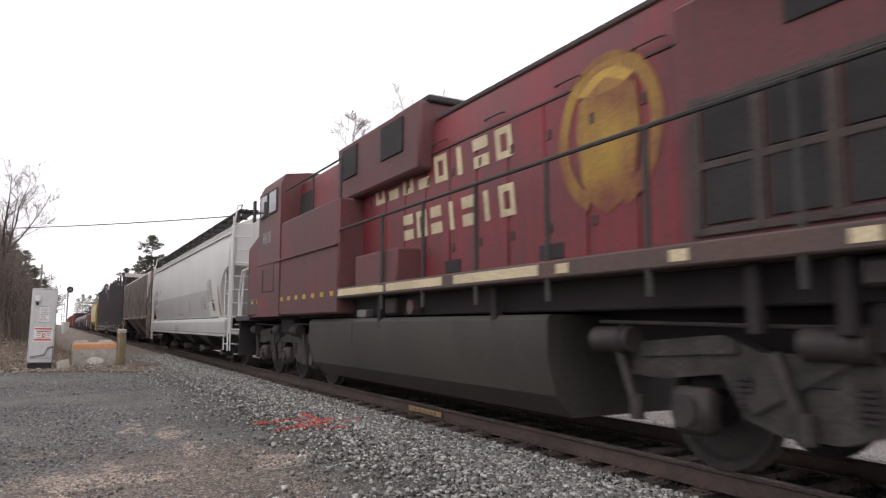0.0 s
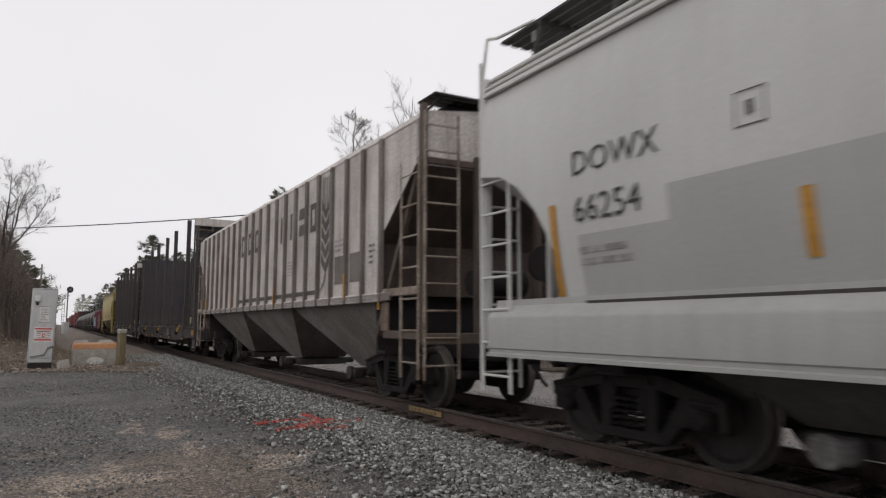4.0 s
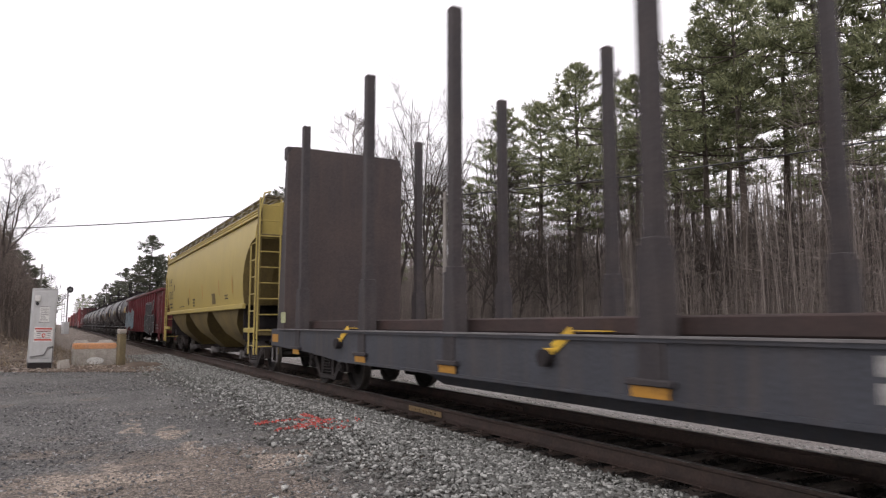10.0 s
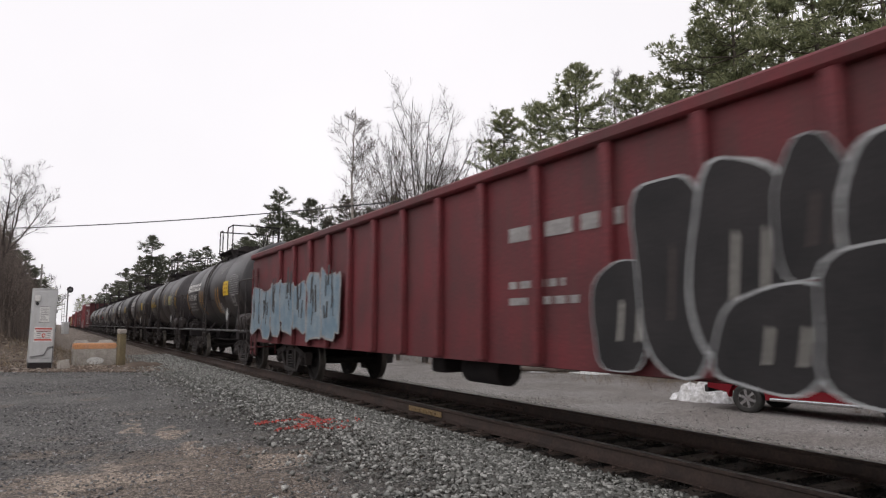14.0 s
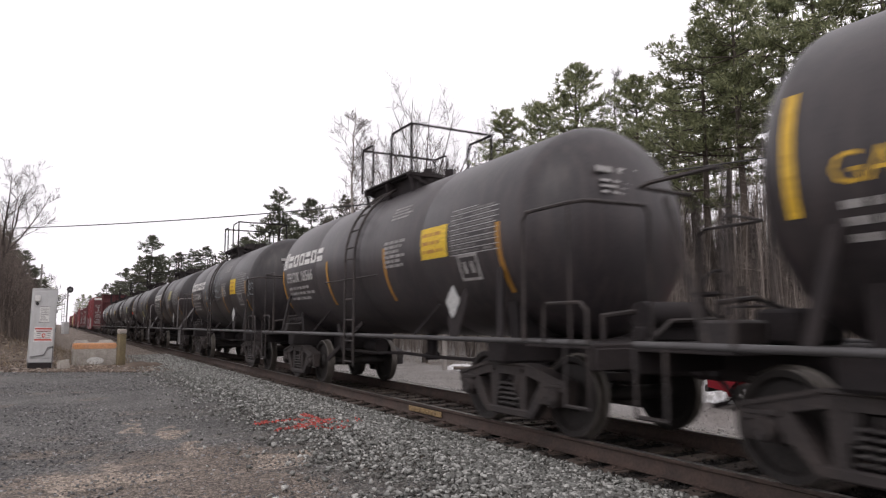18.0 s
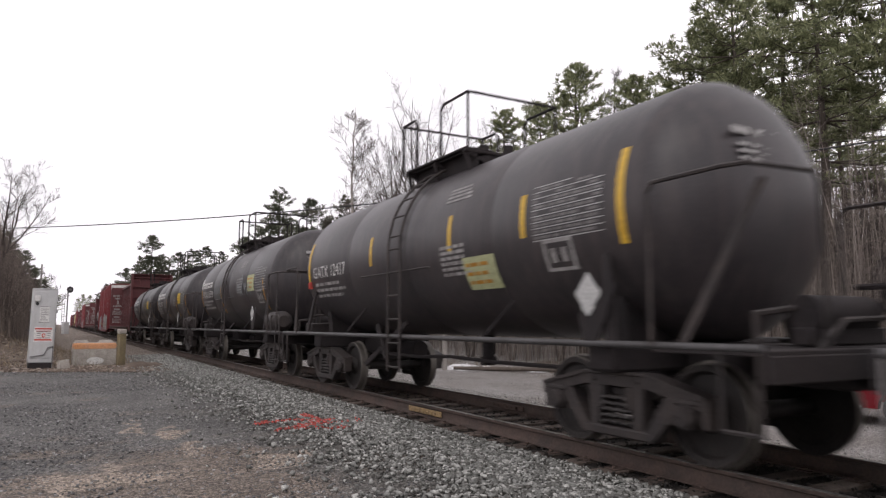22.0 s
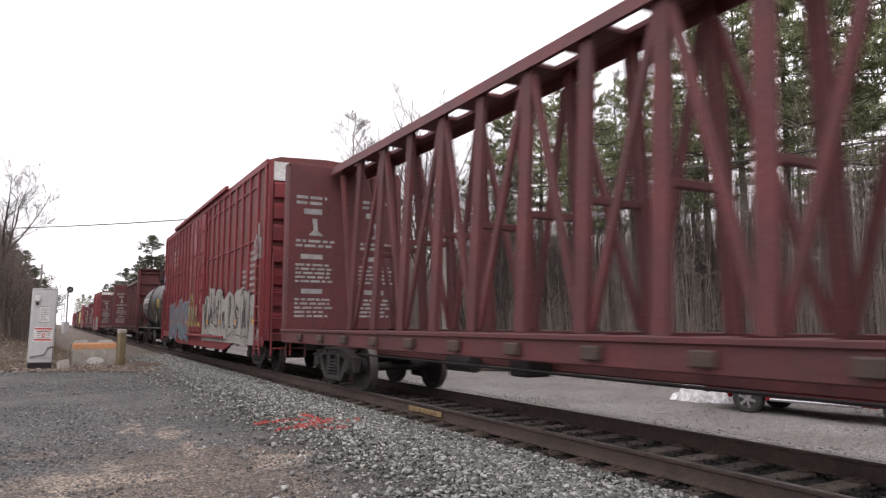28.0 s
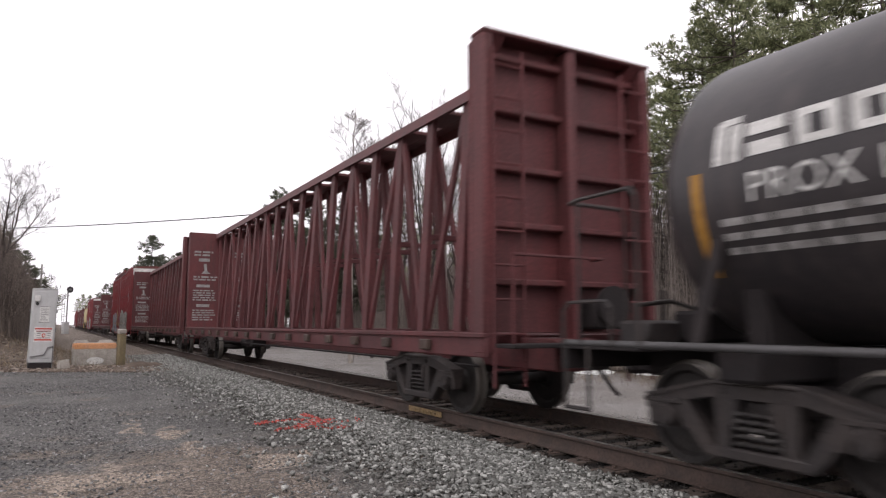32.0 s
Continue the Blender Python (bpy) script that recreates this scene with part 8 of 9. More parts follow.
def pine_meshes(h, seed, bare, spread, full=1.0, tuft=1.0, spire=2.6):
    """Trunk with limbs, and a crown of needle tufts in uneven plates; the lower trunk is bare."""
    rs = np.random.RandomState(seed)
    segs, tufts = [], []
    r = 0.012 * h + 0.03
    zs = np.linspace(0, h, 10)
    off = np.cumsum(rs.randn(10, 2) * 0.05, 0)
    off -= off[0]
    for k in range(9):
        segs.append(((*off[k], zs[k]), (*off[k + 1], zs[k + 1]), r * (1 - zs[k] / h) ** 0.8 + 0.015, r * (1 - zs[k + 1] / h) ** 0.8 + 0.012))
    for _ in range(int(14 * bare * 2)):
        z = rs.uniform(0.2, 1.0) * bare * h
        a = rs.rand() * 6.283
        ln = rs.uniform(0.4, 1.6)
        segs.append(((np.interp(z, zs, off[:, 0]), np.interp(z, zs, off[:, 1]), z), (math.cos(a) * ln, math.sin(a) * ln, z + ln * rs.uniform(-0.2, 0.2)), 0.016, 0.005))
    z = bare * h
    while z < h - 0.05:
        rel = (z - bare * h) / (h - bare * h)
        down = h - z
        reach = spread * (1 - math.exp(-down / spire)) * (0.5 + 0.5 * min(1, rel * 2.6 + 0.25)) * rs.uniform(0.55, 1.2) + 0.12
        ox, oy = np.interp(z, zs, off[:, 0]), np.interp(z, zs, off[:, 1])
        a0 = rs.rand() * 6.283
        arms = rs.randint(4, 8)
        for k in range(arms):
            if rs.rand() < 0.16:
                continue
            a = a0 + 6.283 * k / arms + rs.randn() * 0.3
            ln = reach * rs.uniform(0.4, 1.2)
            lift = rs.uniform(-0.10, 0.16) + 0.75 * max(0.0, 1 - down / 3.2)
            base = np.array([ox, oy, z])
            out = np.array([math.cos(a), math.sin(a), 0.0])
            mid = base + out * ln * 0.55 + np.array([0, 0, ln * 0.55 * (lift - 0.10)])
            tip = base + out * ln + np.array([0, 0, ln * (lift + 0.10)])
            segs.append((base, mid, 0.012 + 0.010 * ln, 0.008 + 0.006 * ln))
            segs.append((mid, tip, 0.008 + 0.006 * ln, 0.005))
            across = np.array([-math.sin(a), math.cos(a), 0.0])
            for j in range(int((4 + ln * 8.0) * full)):
                t = 0.25 + 0.78 * rs.rand() ** 0.8
                w = (0.06 + 0.27 * ln * math.sin(min(1.0, t) * 2.5)) * rs.uniform(-1, 1)
                at = base + (mid - base) * (t / 0.55) if t < 0.55 else mid + (tip - mid) * ((t - 0.55) / 0.45)
                c = at + across * w + np.array([0, 0, rs.uniform(-0.02, 0.10) + 0.10 * abs(w)])
                tufts.append((*c, a + rs.randn() * 0.5 + math.copysign(0.5, w), rs.uniform(0.20, 0.36) * tuft))
        z += rs.uniform(0.40, 0.95) * (1.0 - 0.5 * rel)
    tufts = np.array(tufts)
    n, blades = len(tufts), 9
    az = tufts[:, 3][:, None] + rs.randn(n, blades) * 0.9
    el = rs.uniform(-0.2, 1.0, (n, blades))
    d = np.stack([np.cos(az) * np.cos(el), np.sin(az) * np.cos(el), np.sin(el)], -1)
    side = np.stack([-np.sin(az), np.cos(az), rs.uniform(-0.5, 0.5, (n, blades))], -1)
    L = tufts[:, 4][:, None, None] * rs.uniform(0.7, 1.15, (n, blades, 1))
    c = tufts[:, None, :3]
    v = np.stack([c - d * L * 0.1 + side * 0.012, c + d * L * 0.55 + side * L * 0.085, c + d * L, c + d * L * 0.5 - side * L * 0.085], 2).reshape(-1, 3)
    f = np.arange(len(v)).reshape(-1, 4)
    return raw_mesh("trunk", *tapered(segs, 6)), raw_mesh("crown", v, f)


def bare_mesh(h, seed, stems, wide, twigs=1.0, start=0.25, stout=1.0):
    """A leafless tree: trunks that run to the top, upswept boughs and fine twigs."""
    rs = np.random.RandomState(seed)
    segs, stem = [], []

    def limb(p, d, ln, r, lev):
        n = 5 if lev > 1 else 3
        for i in range(n):
            q = p + d * ln / n
            r2 = max(r * (1 - (i + 1) / (n + 0.3)), 0.006)
            r1 = max(r * (1 - i / (n + 0.3)), 0.007)
            (stem if lev >= 2 and r > 0.03 else segs).append((p, q, r1, r2))
            p = q
            d = d + rs.randn(3) * 0.06
            d[2] += 0.05
            d /= np.linalg.norm(d)
            if lev > 0:
                for _ in range((2 if rs.rand() < twigs else 1) ):
                    side = np.cross(d, rs.randn(3))
                    side /= np.linalg.norm(side)
                    e = d * rs.uniform(0.6, 0.95) + side * rs.uniform(0.4, 0.8) * wide
                    limb(p, e / np.linalg.norm(e), ln * rs.uniform(0.42, 0.68) * (1.15 - 0.6 * i / n), r1 * 0.5, lev - 1)
    for k in range(stems):
        a = 6.283 * k / stems + rs.rand()
        lean = (0.30 if stems > 1 else 0.03) * wide * rs.uniform(0.5, 1.2)
        top = h * (1.0 if k == 0 else rs.uniform(0.75, 0.97))
        n = 14
        p = np.array([math.cos(a) * 0.12 * (stems > 1), math.sin(a) * 0.12 * (stems > 1), -0.1])
        r0 = (0.0095 * h + 0.02) * (1 if stems == 1 else 0.8) * stout
        d = np.array([math.cos(a) * lean, math.sin(a) * lean, 1.0])
        for i in range(n):
            q = p + d * top / n
            d = d + rs.randn(3) * 0.035
            d[2] = 1.0
            stem.append((p, q, max(0.014, r0 * (1 - i / n) ** 0.9), max(0.012, r0 * (1 - (i + 1) / n) ** 0.9)))
            p = q
            rel = (i + 1) / n
            if rel > start:
                for _ in range(rs.randint(2, 4)):
                    b = rs.rand() * 6.283
                    up = rs.uniform(0.55, 1.1)
                    e = np.array([math.cos(b) * wide, math.sin(b) * wide, up])
                    ln = h * 0.38 * (1.06 - rel) * rs.uniform(0.7, 1.2) + 0.2
                    limb(p, e / np.linalg.norm(e), ln, max(0.012, r0 * (1 - rel) * 0.5), 2 if rel < 0.86 else 1)
    v, f = tapered(segs, 3)
    v2, f2 = tapered(stem, 6)
    k = h / v[:, 2].max()
    v[:, 2] *= k
    v2[:, 2] *= k
    return raw_mesh("trunk", v2, f2), raw_mesh("crown", v, f)


def fork_mesh(h, seed, style, single=0.45):
    """A leafless tree drawn limb by limb: a straight birch with a tapering crown, a fan of rising limbs, or a broad low fork."""
    rs = np.random.RandomState(seed)
    stem, fine = [], []

    def turn(d, angle):
        side = np.cross(d, rs.randn(3))
        side /= np.linalg.norm(side)
        return d * math.cos(angle) + side * math.sin(angle)

    def bough(p, d, ln, r, lev):
        n = 6 if lev > 1 else 4
        for i in range(n):
            d = d + rs.randn(3) * (0.07 if lev > 1 else 0.12)
            d[2] += 0.05
            d = d / np.linalg.norm(d)
            q = p + d * ln / n
            r1, r2 = max(0.0055, r * (1 - 0.8 * i / n)), max(0.0045, r * (1 - 0.8 * (i + 1) / n))
            (stem if r > 0.03 else fine).append((p, q, r1, r2))
            if lev > 0 and i >= (1 if lev > 1 else 0):
                for _ in range(1 if rs.rand() < single else 2):
                    e = turn(d, rs.uniform(0.45, 0.95))
                    e[2] += 0.15
                    bough(p + (q - p) * rs.rand(), e / np.linalg.norm(e), (ln * (1 - 0.75 * i / n)) * rs.uniform(0.38, 0.68) + 0.08, r1 * 0.55, lev - 1)
            p = q

    def rise_to(a, tilt):
        return np.array([math.cos(a) * math.sin(tilt), math.sin(a) * math.sin(tilt), math.cos(tilt)])
    top, r0 = {"birch": (h, 0.009 * h), "fan": (0.34 * h, 0.0125 * h), "spread": (0.50 * h, 0.0105 * h)}[style]
    n = 18
    p = np.array([0.0, 0.0, -0.1])
    for i in range(n):
        q = p + np.array([rs.randn() * 0.025, rs.randn() * 0.025, top / n])
        k1, k2 = (i / n, (i + 1) / n) if style == "birch" else (0.3 * i / n, 0.3 * (i + 1) / n)
        stem.append((p, q, r0 * (1 - k1) + 0.010, r0 * (1 - k2) + 0.008))
        p = q
        z = q[2] / h
        if style == "birch" and 0.34 < z < 0.98:
            for _ in range(3):
                bough(q - np.array([0, 0, rs.rand() * top / n]), rise_to(rs.rand() * 6.283, rs.uniform(0.6, 0.95)), h * 0.30 * (1.06 - z) ** 0.8 * rs.uniform(0.7, 1.15) + 0.15, 0.008 + 0.03 * (1 - z), 2)
    if style == "fan":
        for k in range(9):
            bough(q - np.array([0, 0, rs.rand() * 0.10 * h]), rise_to(k * 0.698 + rs.rand() * 0.5, 0.10 + 0.36 * ((k * 4) % 9) / 9), h * rs.uniform(0.50, 0.62), r0 * rs.uniform(0.36, 0.55), 3)
    if style == "spread":
        for k in range(7):
            bough(q - np.array([0, 0, rs.rand() * 0.12 * h]), rise_to(k * 0.9 + rs.rand() * 0.4, rs.uniform(0.25, 1.05)), h * rs.uniform(0.34, 0.50), r0 * rs.uniform(0.34, 0.55), 3)
    v, f = tapered(fine, 3)
    v2, f2 = tapered(stem, 6)
    k = h / max(v[:, 2].max(), v2[:, 2].max())
    v[:, 2] *= k
    v2[:, 2] *= k
    return raw_mesh("trunk", v2, f2), raw_mesh("crown", v, f)


PINES = [pine_meshes(15, 1, 0.50, 3.6, 1.9, 0.92), pine_meshes(15, 2, 0.46, 3.2, 1.9, 0.92), pine_meshes(15, 3, 0.54, 3.9, 1.9, 0.92), pine_meshes(15, 4, 0.44, 3.5, 1.9, 0.92), pine_meshes(15, 9, 0.52, 3.0, 1.9, 0.92),
         pine_meshes(15, 12, 0.25, 5.4, 0.95, 1.55, 4.8), pine_meshes(15, 13, 0.22, 4.9, 0.95, 1.55, 5.2)]
BARES = [bare_mesh(12, 5, 3, 0.8, 0.5, 0.25), fork_mesh(12, 46, "birch"), bare_mesh(12, 7, 4, 0.75, 0.5, 0.3), fork_mesh(12, 47, "fan", 0.8), fork_mesh(12, 48, "spread"), fork_mesh(12, 41, "birch"), fork_mesh(12, 42, "fan", 0.8), fork_mesh(12, 43, "spread", 0.55), fork_mesh(12, 44, "fan", 0.8)]


def ground_z(x, y=0.0):
    return -0.03 + rise(x, y)


def pine(u, top, d, kind, wide=1.0, sink=0.0):
    x, y, _ = spot(px(u), d)
    z = ground_z(x, y) - 0.05
    h = (574.7 - top) / 1215 * d + EYE[2] - z
    t = thing("pine_tree", "tall dark green pine with a bare lower trunk", "pine tree", "pines along the lot")
    tr, cr = PINES[kind]
    part("trunk", tr, M["bark"], t)
    part("crown", cr, M["needles"] if kind < 5 else M["dull_needles"], t, "layered dark green needles")
    k = h / 15
    t.matrix_basis = pose(x, y, z, 0, 0, (u * 37) % 360)
    t.scale = (k * wide, k * wide, k)
    return t


def bare_tree(u, top, d, kind, bark="twig", wide=1.0):
    x, y, _ = spot(px(u), d)
    z = ground_z(x, y) - 0.05
    h = (574.7 - top) / 1215 * d + EYE[2] - z
    t = thing("bare_tree", "leafless grey-brown tree with fine twigs" if bark == "twig" else "slim leafless birch with pale bark", "bare tree", "bare trees along the lot")
    tr, cr = BARES[kind]
    part("trunk", tr, M[bark], t)
    part("crown", cr, M["fine_twig"] if bark == "birch" or kind in (5, 6, 8) else M["twig"], t, "fine leafless twigs")
    k = h / 12
    t.matrix_basis = pose(x, y, z, 0, 0, (u * 53) % 360)
    t.scale = (k * wide, k * wide, k)
    return t


for row in ((1030, 105, 37, 3), (890, 193, 44, 1), (1135, 128, 42, 4), (1085, 215, 50, 0), (960, 178, 50, 4), (1200, 150, 46, 2), (1262, 20, 35, 3), (1330, -50, 33, 0), (1405, -30, 36, 2), (1470, -90, 30, 3),
            (1600, -140, 28, 2), (1300, 60, 44, 4), (1500, 60, 46, 4), (487, 332, 70, 6), (551, 358, 66, 5), (610, 348, 66, 6), (655, 372, 64, 5), (265, 420, 112, 5), (515, 392, 74, 6), (580, 394, 68, 5), (455, 402, 84, 6), (430, 423, 92, 5),
            (388, 447, 106, 6), (360, 440, 110, 5), (338, 443, 112, 6), (312, 450, 118, 5), (286, 456, 120, 6), (244, 462, 126, 6), (222, 478, 136, 5), (203, 498, 160, 6), (190, 505, 190, 5), (175, 518, 230, 6), (160, 524, 260, 1), (148, 522, 280, 3),
            (138, 530, 330, 0), (760, 330, 60, 0), (830, 330, 58, 1), (700, 350, 62, 3), (920, 290, 56, 2), (1010, 250, 55, 0), (1120, 230, 56, 2), (1240, 190, 54, 0), (1430, 160, 52, 1), (1560, 150, 50, 3),
            (14, 412, 60, 6), (-20, 400, 58, 5), (40, 446, 70, 5), (62, 476, 90, 5), (80, 492, 120, 1), (100, 515, 190, 3)):
    pine(*row)
for row in ((622, 178, 40, 5, "birch", 1.15), (752, 118, 40, 6, "twig", 0.85), (705, 225, 43, 8, "twig", 0.75), (832, 188, 44, 0, "twig", 0.75), (872, 178, 46, 3, "twig", 0.8), (660, 300, 46, 3, "twig", 0.7),
            (1100, 112, 46, 1), (905, 300, 40, 0), (990, 330, 38, 2), (2, 282, 31, 7, "twig", 1.35), (78, 476, 60, 4, "twig", 0.8), (100, 500, 90, 4, "twig", 0.8), (1060, 280, 40, 1), (1170, 260, 38, 3),
            (1330, 250, 36, 1, "birch", 0.6), (1480, 240, 34, 0), (1410, 330, 31, 1), (1545, 250, 30, 1, "birch", 0.6), (1250, 330, 34, 2)):
    bare_tree(*row)


def thicket(name, label, count, area, hlo, hhi, seed, twigs=5, fat=1.0, paint="stem"):
    """Many slim leafless stems."""
    rs = np.random.RandomState(seed)
    segs = []
    for _ in range(count):
        x, y, *tall = area(rs)
        z = ground_z(x, y) - 0.1
        h = tall[0] if tall else rs.uniform(hlo, hhi) * rs.uniform(0.6, 1.0)
        r = (0.006 * h + rs.uniform(0.004, 0.03)) * fat
        lean = rs.randn(2) * 0.06 * h
        p = np.array([x, y, z])
        m = np.array([x + lean[0] * 0.4, y + lean[1] * 0.4, z + h * 0.5])
        q = np.array([x + lean[0], y + lean[1], z + h])
        segs += [(p, m, r, r * 0.7), (m, q, r * 0.7, 0.004)]
        for _ in range(twigs):
            t = rs.uniform(0.25, 0.95)
            b = p + (q - p) * t
            e = b + np.array([rs.randn() * 0.45, rs.randn() * 0.45, rs.uniform(0.0, 0.7)]) * h * 0.18
            segs.append((b, e, r * 0.4 * (1.1 - t) + 0.004, 0.003))
    tagged(part(name, raw_mesh(name, *tapered(segs, 3)), M[paint]), label, "undergrowth", kind="stuff")


thicket("deep_woods", "deep brown-grey mass of trunks far inside the woods", 5200, lambda rs: (44 + 28 * rs.rand(), rs.uniform(-20, 150)), 9.5, 18.5, 20, 10, 1.5)
def bank(rs):
    y = rs.uniform(34, 74)
    q = rs.uniform(0.028, 0.13)
    return -y * q, y, (2.5 + 78 * max(0.0, min(q, 0.08) - 0.026)) * rs.uniform(0.6, 1.1) * y / 52


thicket("bank_woods", "brown mass of leafless woods on the bank", 6500, bank, 1, 2, 26, 16, 0.45, "brush")
thicket("woodland_stems", "dense slim grey-brown trunks of the woods behind the lot", 6200, lambda rs: (23 + 38 * rs.rand() ** 1.1, rs.uniform(-12, 85)), 4, 13.5, 21, 18, 0.36)
thicket("woods_edge_stems", "slim leafless saplings at the edge of the woods", 1100, lambda rs: (20.8 + 6 * rs.rand() ** 1.5, rs.uniform(-6, 75)), 1.2, 5.5, 22, 14, 0.45)
thicket("far_woods_stems", "brown leafless woods along the far track", 2800, lambda rs: (13 + 16 * rs.rand(), rs.uniform(70, 340)), 5, 11.5, 23, 8, 1.3)
thicket("brush_bank", "tangled brown brush on the bank", 4200, lambda rs: (-3.6 - 14 * rs.rand() ** 1.2, rs.uniform(31, 95)), 2.2, 6.5, 24, 12, 0.8, "brush")
thicket("trackside_brush", "low brown brush along the track", 1500, lambda rs: (-0.8 - 9 * rs.rand() ** 1.2, rs.uniform(48, 260)), 0.5, 2.6, 25, 8)


def dry_grass():
    rs = np.random.RandomState(31)
    segs = []
    for _ in range(5200):
        if rs.rand() < 0.7:
            x, y = -7 + 9.5 * rs.rand(), 27.5 + 16 * rs.rand()
        else:
            x, y = 17.5 + 4 * rs.rand(), rs.uniform(-4, 50)
        z = ground_z(x, y)
        h = rs.uniform(0.08, 0.42) * (1.4 if x < -2 else 0.8)
        q = (x + rs.randn() * 0.1, y + rs.randn() * 0.1, z + h)
        segs.append(((x, y, z - 0.02), q, 0.008, 0.002))
    tagged(part("dry_grass", raw_mesh("dry_grass", *tapered(segs, 3)), M["grass"]), "tufts of dry brown grass and weeds", "grass", kind="stuff")


dry_grass()


# ---- trackside things ----
M["case_grey"] = surf("case_grey_paint", (0.50, 0.50, 0.50), (0.42, 0.42, 0.42), 0.5, vary=0.06, streak=0.2, grime=(0.28, 0.24, 0.2))
M["concrete"] = surf("old_concrete", (0.40, 0.37, 0.33), (0.30, 0.27, 0.24), 0.85, scale=3, bump=0.4)
M["orange"] = surf("faded_orange_paint", (0.62, 0.30, 0.14), (0.50, 0.27, 0.16), 0.7, scale=4)
M["oldwood"] = surf("treated_post_wood", (0.20, 0.16, 0.09), (0.14, 0.11, 0.07), 0.85, streak=0.3)
M["poleghost"] = surf("weathered_pole_wood", (0.30, 0.275, 0.255), (0.22, 0.20, 0.185), 0.85, streak=0.3)


M["dimgrey"] = surf("grey_print", (0.16, 0.155, 0.15), (0.24, 0.23, 0.225), 0.7, scale=6)


def relay_case():
    t = thing("signal_case", "tall pale grey steel signal case with a warning sign", "signal case")
    part("base", Geo().box(-0.42, 0.42, -0.34, 0.34, -0.05, 0.16, 0.03), M["under"], t, "dark plinth")
    part("body", Geo().box(-0.44, 0.44, -0.36, 0.36, 0.16, 2.42, 0.02), M["case_grey"], t)
    part("roof", Geo().box(-0.45, 0.45, -0.375, 0.375, 2.42, 2.45, 0.012), M["case_grey"], t)
    part("lock_box", Geo().box(-0.36, -0.16, -0.47, -0.385, 2.04, 2.22, 0.015), M["white"], t, "small white box high on the door")
    d = part("door", Geo().box(-0.40, 0.40, -0.385, -0.355, 0.30, 2.36, 0.01), M["case_grey"], t)
    part("handle", Geo().rod((-0.26, -0.43, 1.97), (-0.26, -0.38, 1.97), 0.055, 12), M["black"], d, "black lock")
    nt = part("notice", Geo().box(-0.15, 0.19, -0.392, -0.384, 1.40, 1.88), M["white"], d, "white paper notice in a thin dark frame")
    g = Geo().box(-0.17, 0.21, -0.394, -0.386, 1.88, 1.895).box(-0.17, 0.21, -0.394, -0.386, 1.385, 1.40)
    for k in range(7):
        g.box(-0.11, 0.15 - 0.05 * (k % 3), -0.395, -0.3925, 1.47 + 0.055 * k, 1.485 + 0.055 * k)
    part("small_lettering", g, M["dimgrey"], nt, "", 0)
    s = part("warning_sign", Geo().box(-0.30, 0.36, -0.394, -0.384, 0.80, 1.26), M["white"], d, "white sign with red bars")
    g = Geo()
    for z in (0.84, 1.18):
        g.box(-0.27, 0.33, -0.398, -0.3935, z, z + 0.045)
    g.box(-0.24, 0.30, -0.398, -0.3935, 1.125, 1.14)
    n = 18
    g.add([(0.04 + q * math.cos(6.2832 * k / n), -0.3985, 1.0 + q * math.sin(6.2832 * k / n)) for q in (0.035, 0.065) for k in range(n)], [(k, (k + 1) % n, n + (k + 1) % n, n + k) for k in range(n)])
    part("sign_mark", g, M["redmark"], s, "", 0)
    g = Geo()
    for x0, x1, z in ((-0.22, 0.28, 1.10), (-0.2, -0.07, 1.04), (0.15, 0.29, 1.04), (-0.2, -0.08, 0.98), (0.15, 0.28, 0.98), (-0.2, 0.27, 0.91)):
        g.box(x0, x1, -0.3975, -0.3935, z, z + 0.022)
    part("small_lettering", g, M["dimgrey"], s, "", 0)
    g = Geo().pipe([(-0.38, -0.40, 0.34), (0.1, -0.43, 0.40), (0.22, -0.43, 0.62), (0.40, -0.40, 0.66), (0.41, -0.40, 0.0)], 0.018)
    part("conduit", g, M["grab"], t)
    g = Geo()
    for x in (-0.47, 0.47):
        for z in (1.1, 1.7):
            g.box(x - 0.03, x + 0.03, -0.05, 0.05, z, z + 0.09, 0.01)
    part("hinge", g, M["grab"], t)
    x, y, _ = spot(px(78.5), 23.6)
    t.matrix_basis = pose(x, y, 0.0, 0, 0.8, 4)
    t.scale = (0.84, 0.84, 1.09)


relay_case()


def leaf_litter():
    def place(r, k):
        rows = []
        for _ in range(k):
            u = r.uniform(-120, 330)
            d = 21.8 + (15 * r.rand() ** 1.6 if u < 105 else 4.6 * r.rand())
            x, y, _z = spot(px(u), d)
            rows.append((x, y, ground_z(x, y) + 0.004))
        return np.array(rows)
    ob = scatter("leaf_litter", "", M["litter"], 9000, place, 0.035, 0.13, 31)
    tagged(ob, "brown dead leaves and crumbled earth on the verge", "leaf litter", kind="stuff")


M["litter"] = island_material("dead_leaves", (0.075, 0.056, 0.044), (0.36, 0.305, 0.26), (0.17, 0.130, 0.103))
leaf_litter()


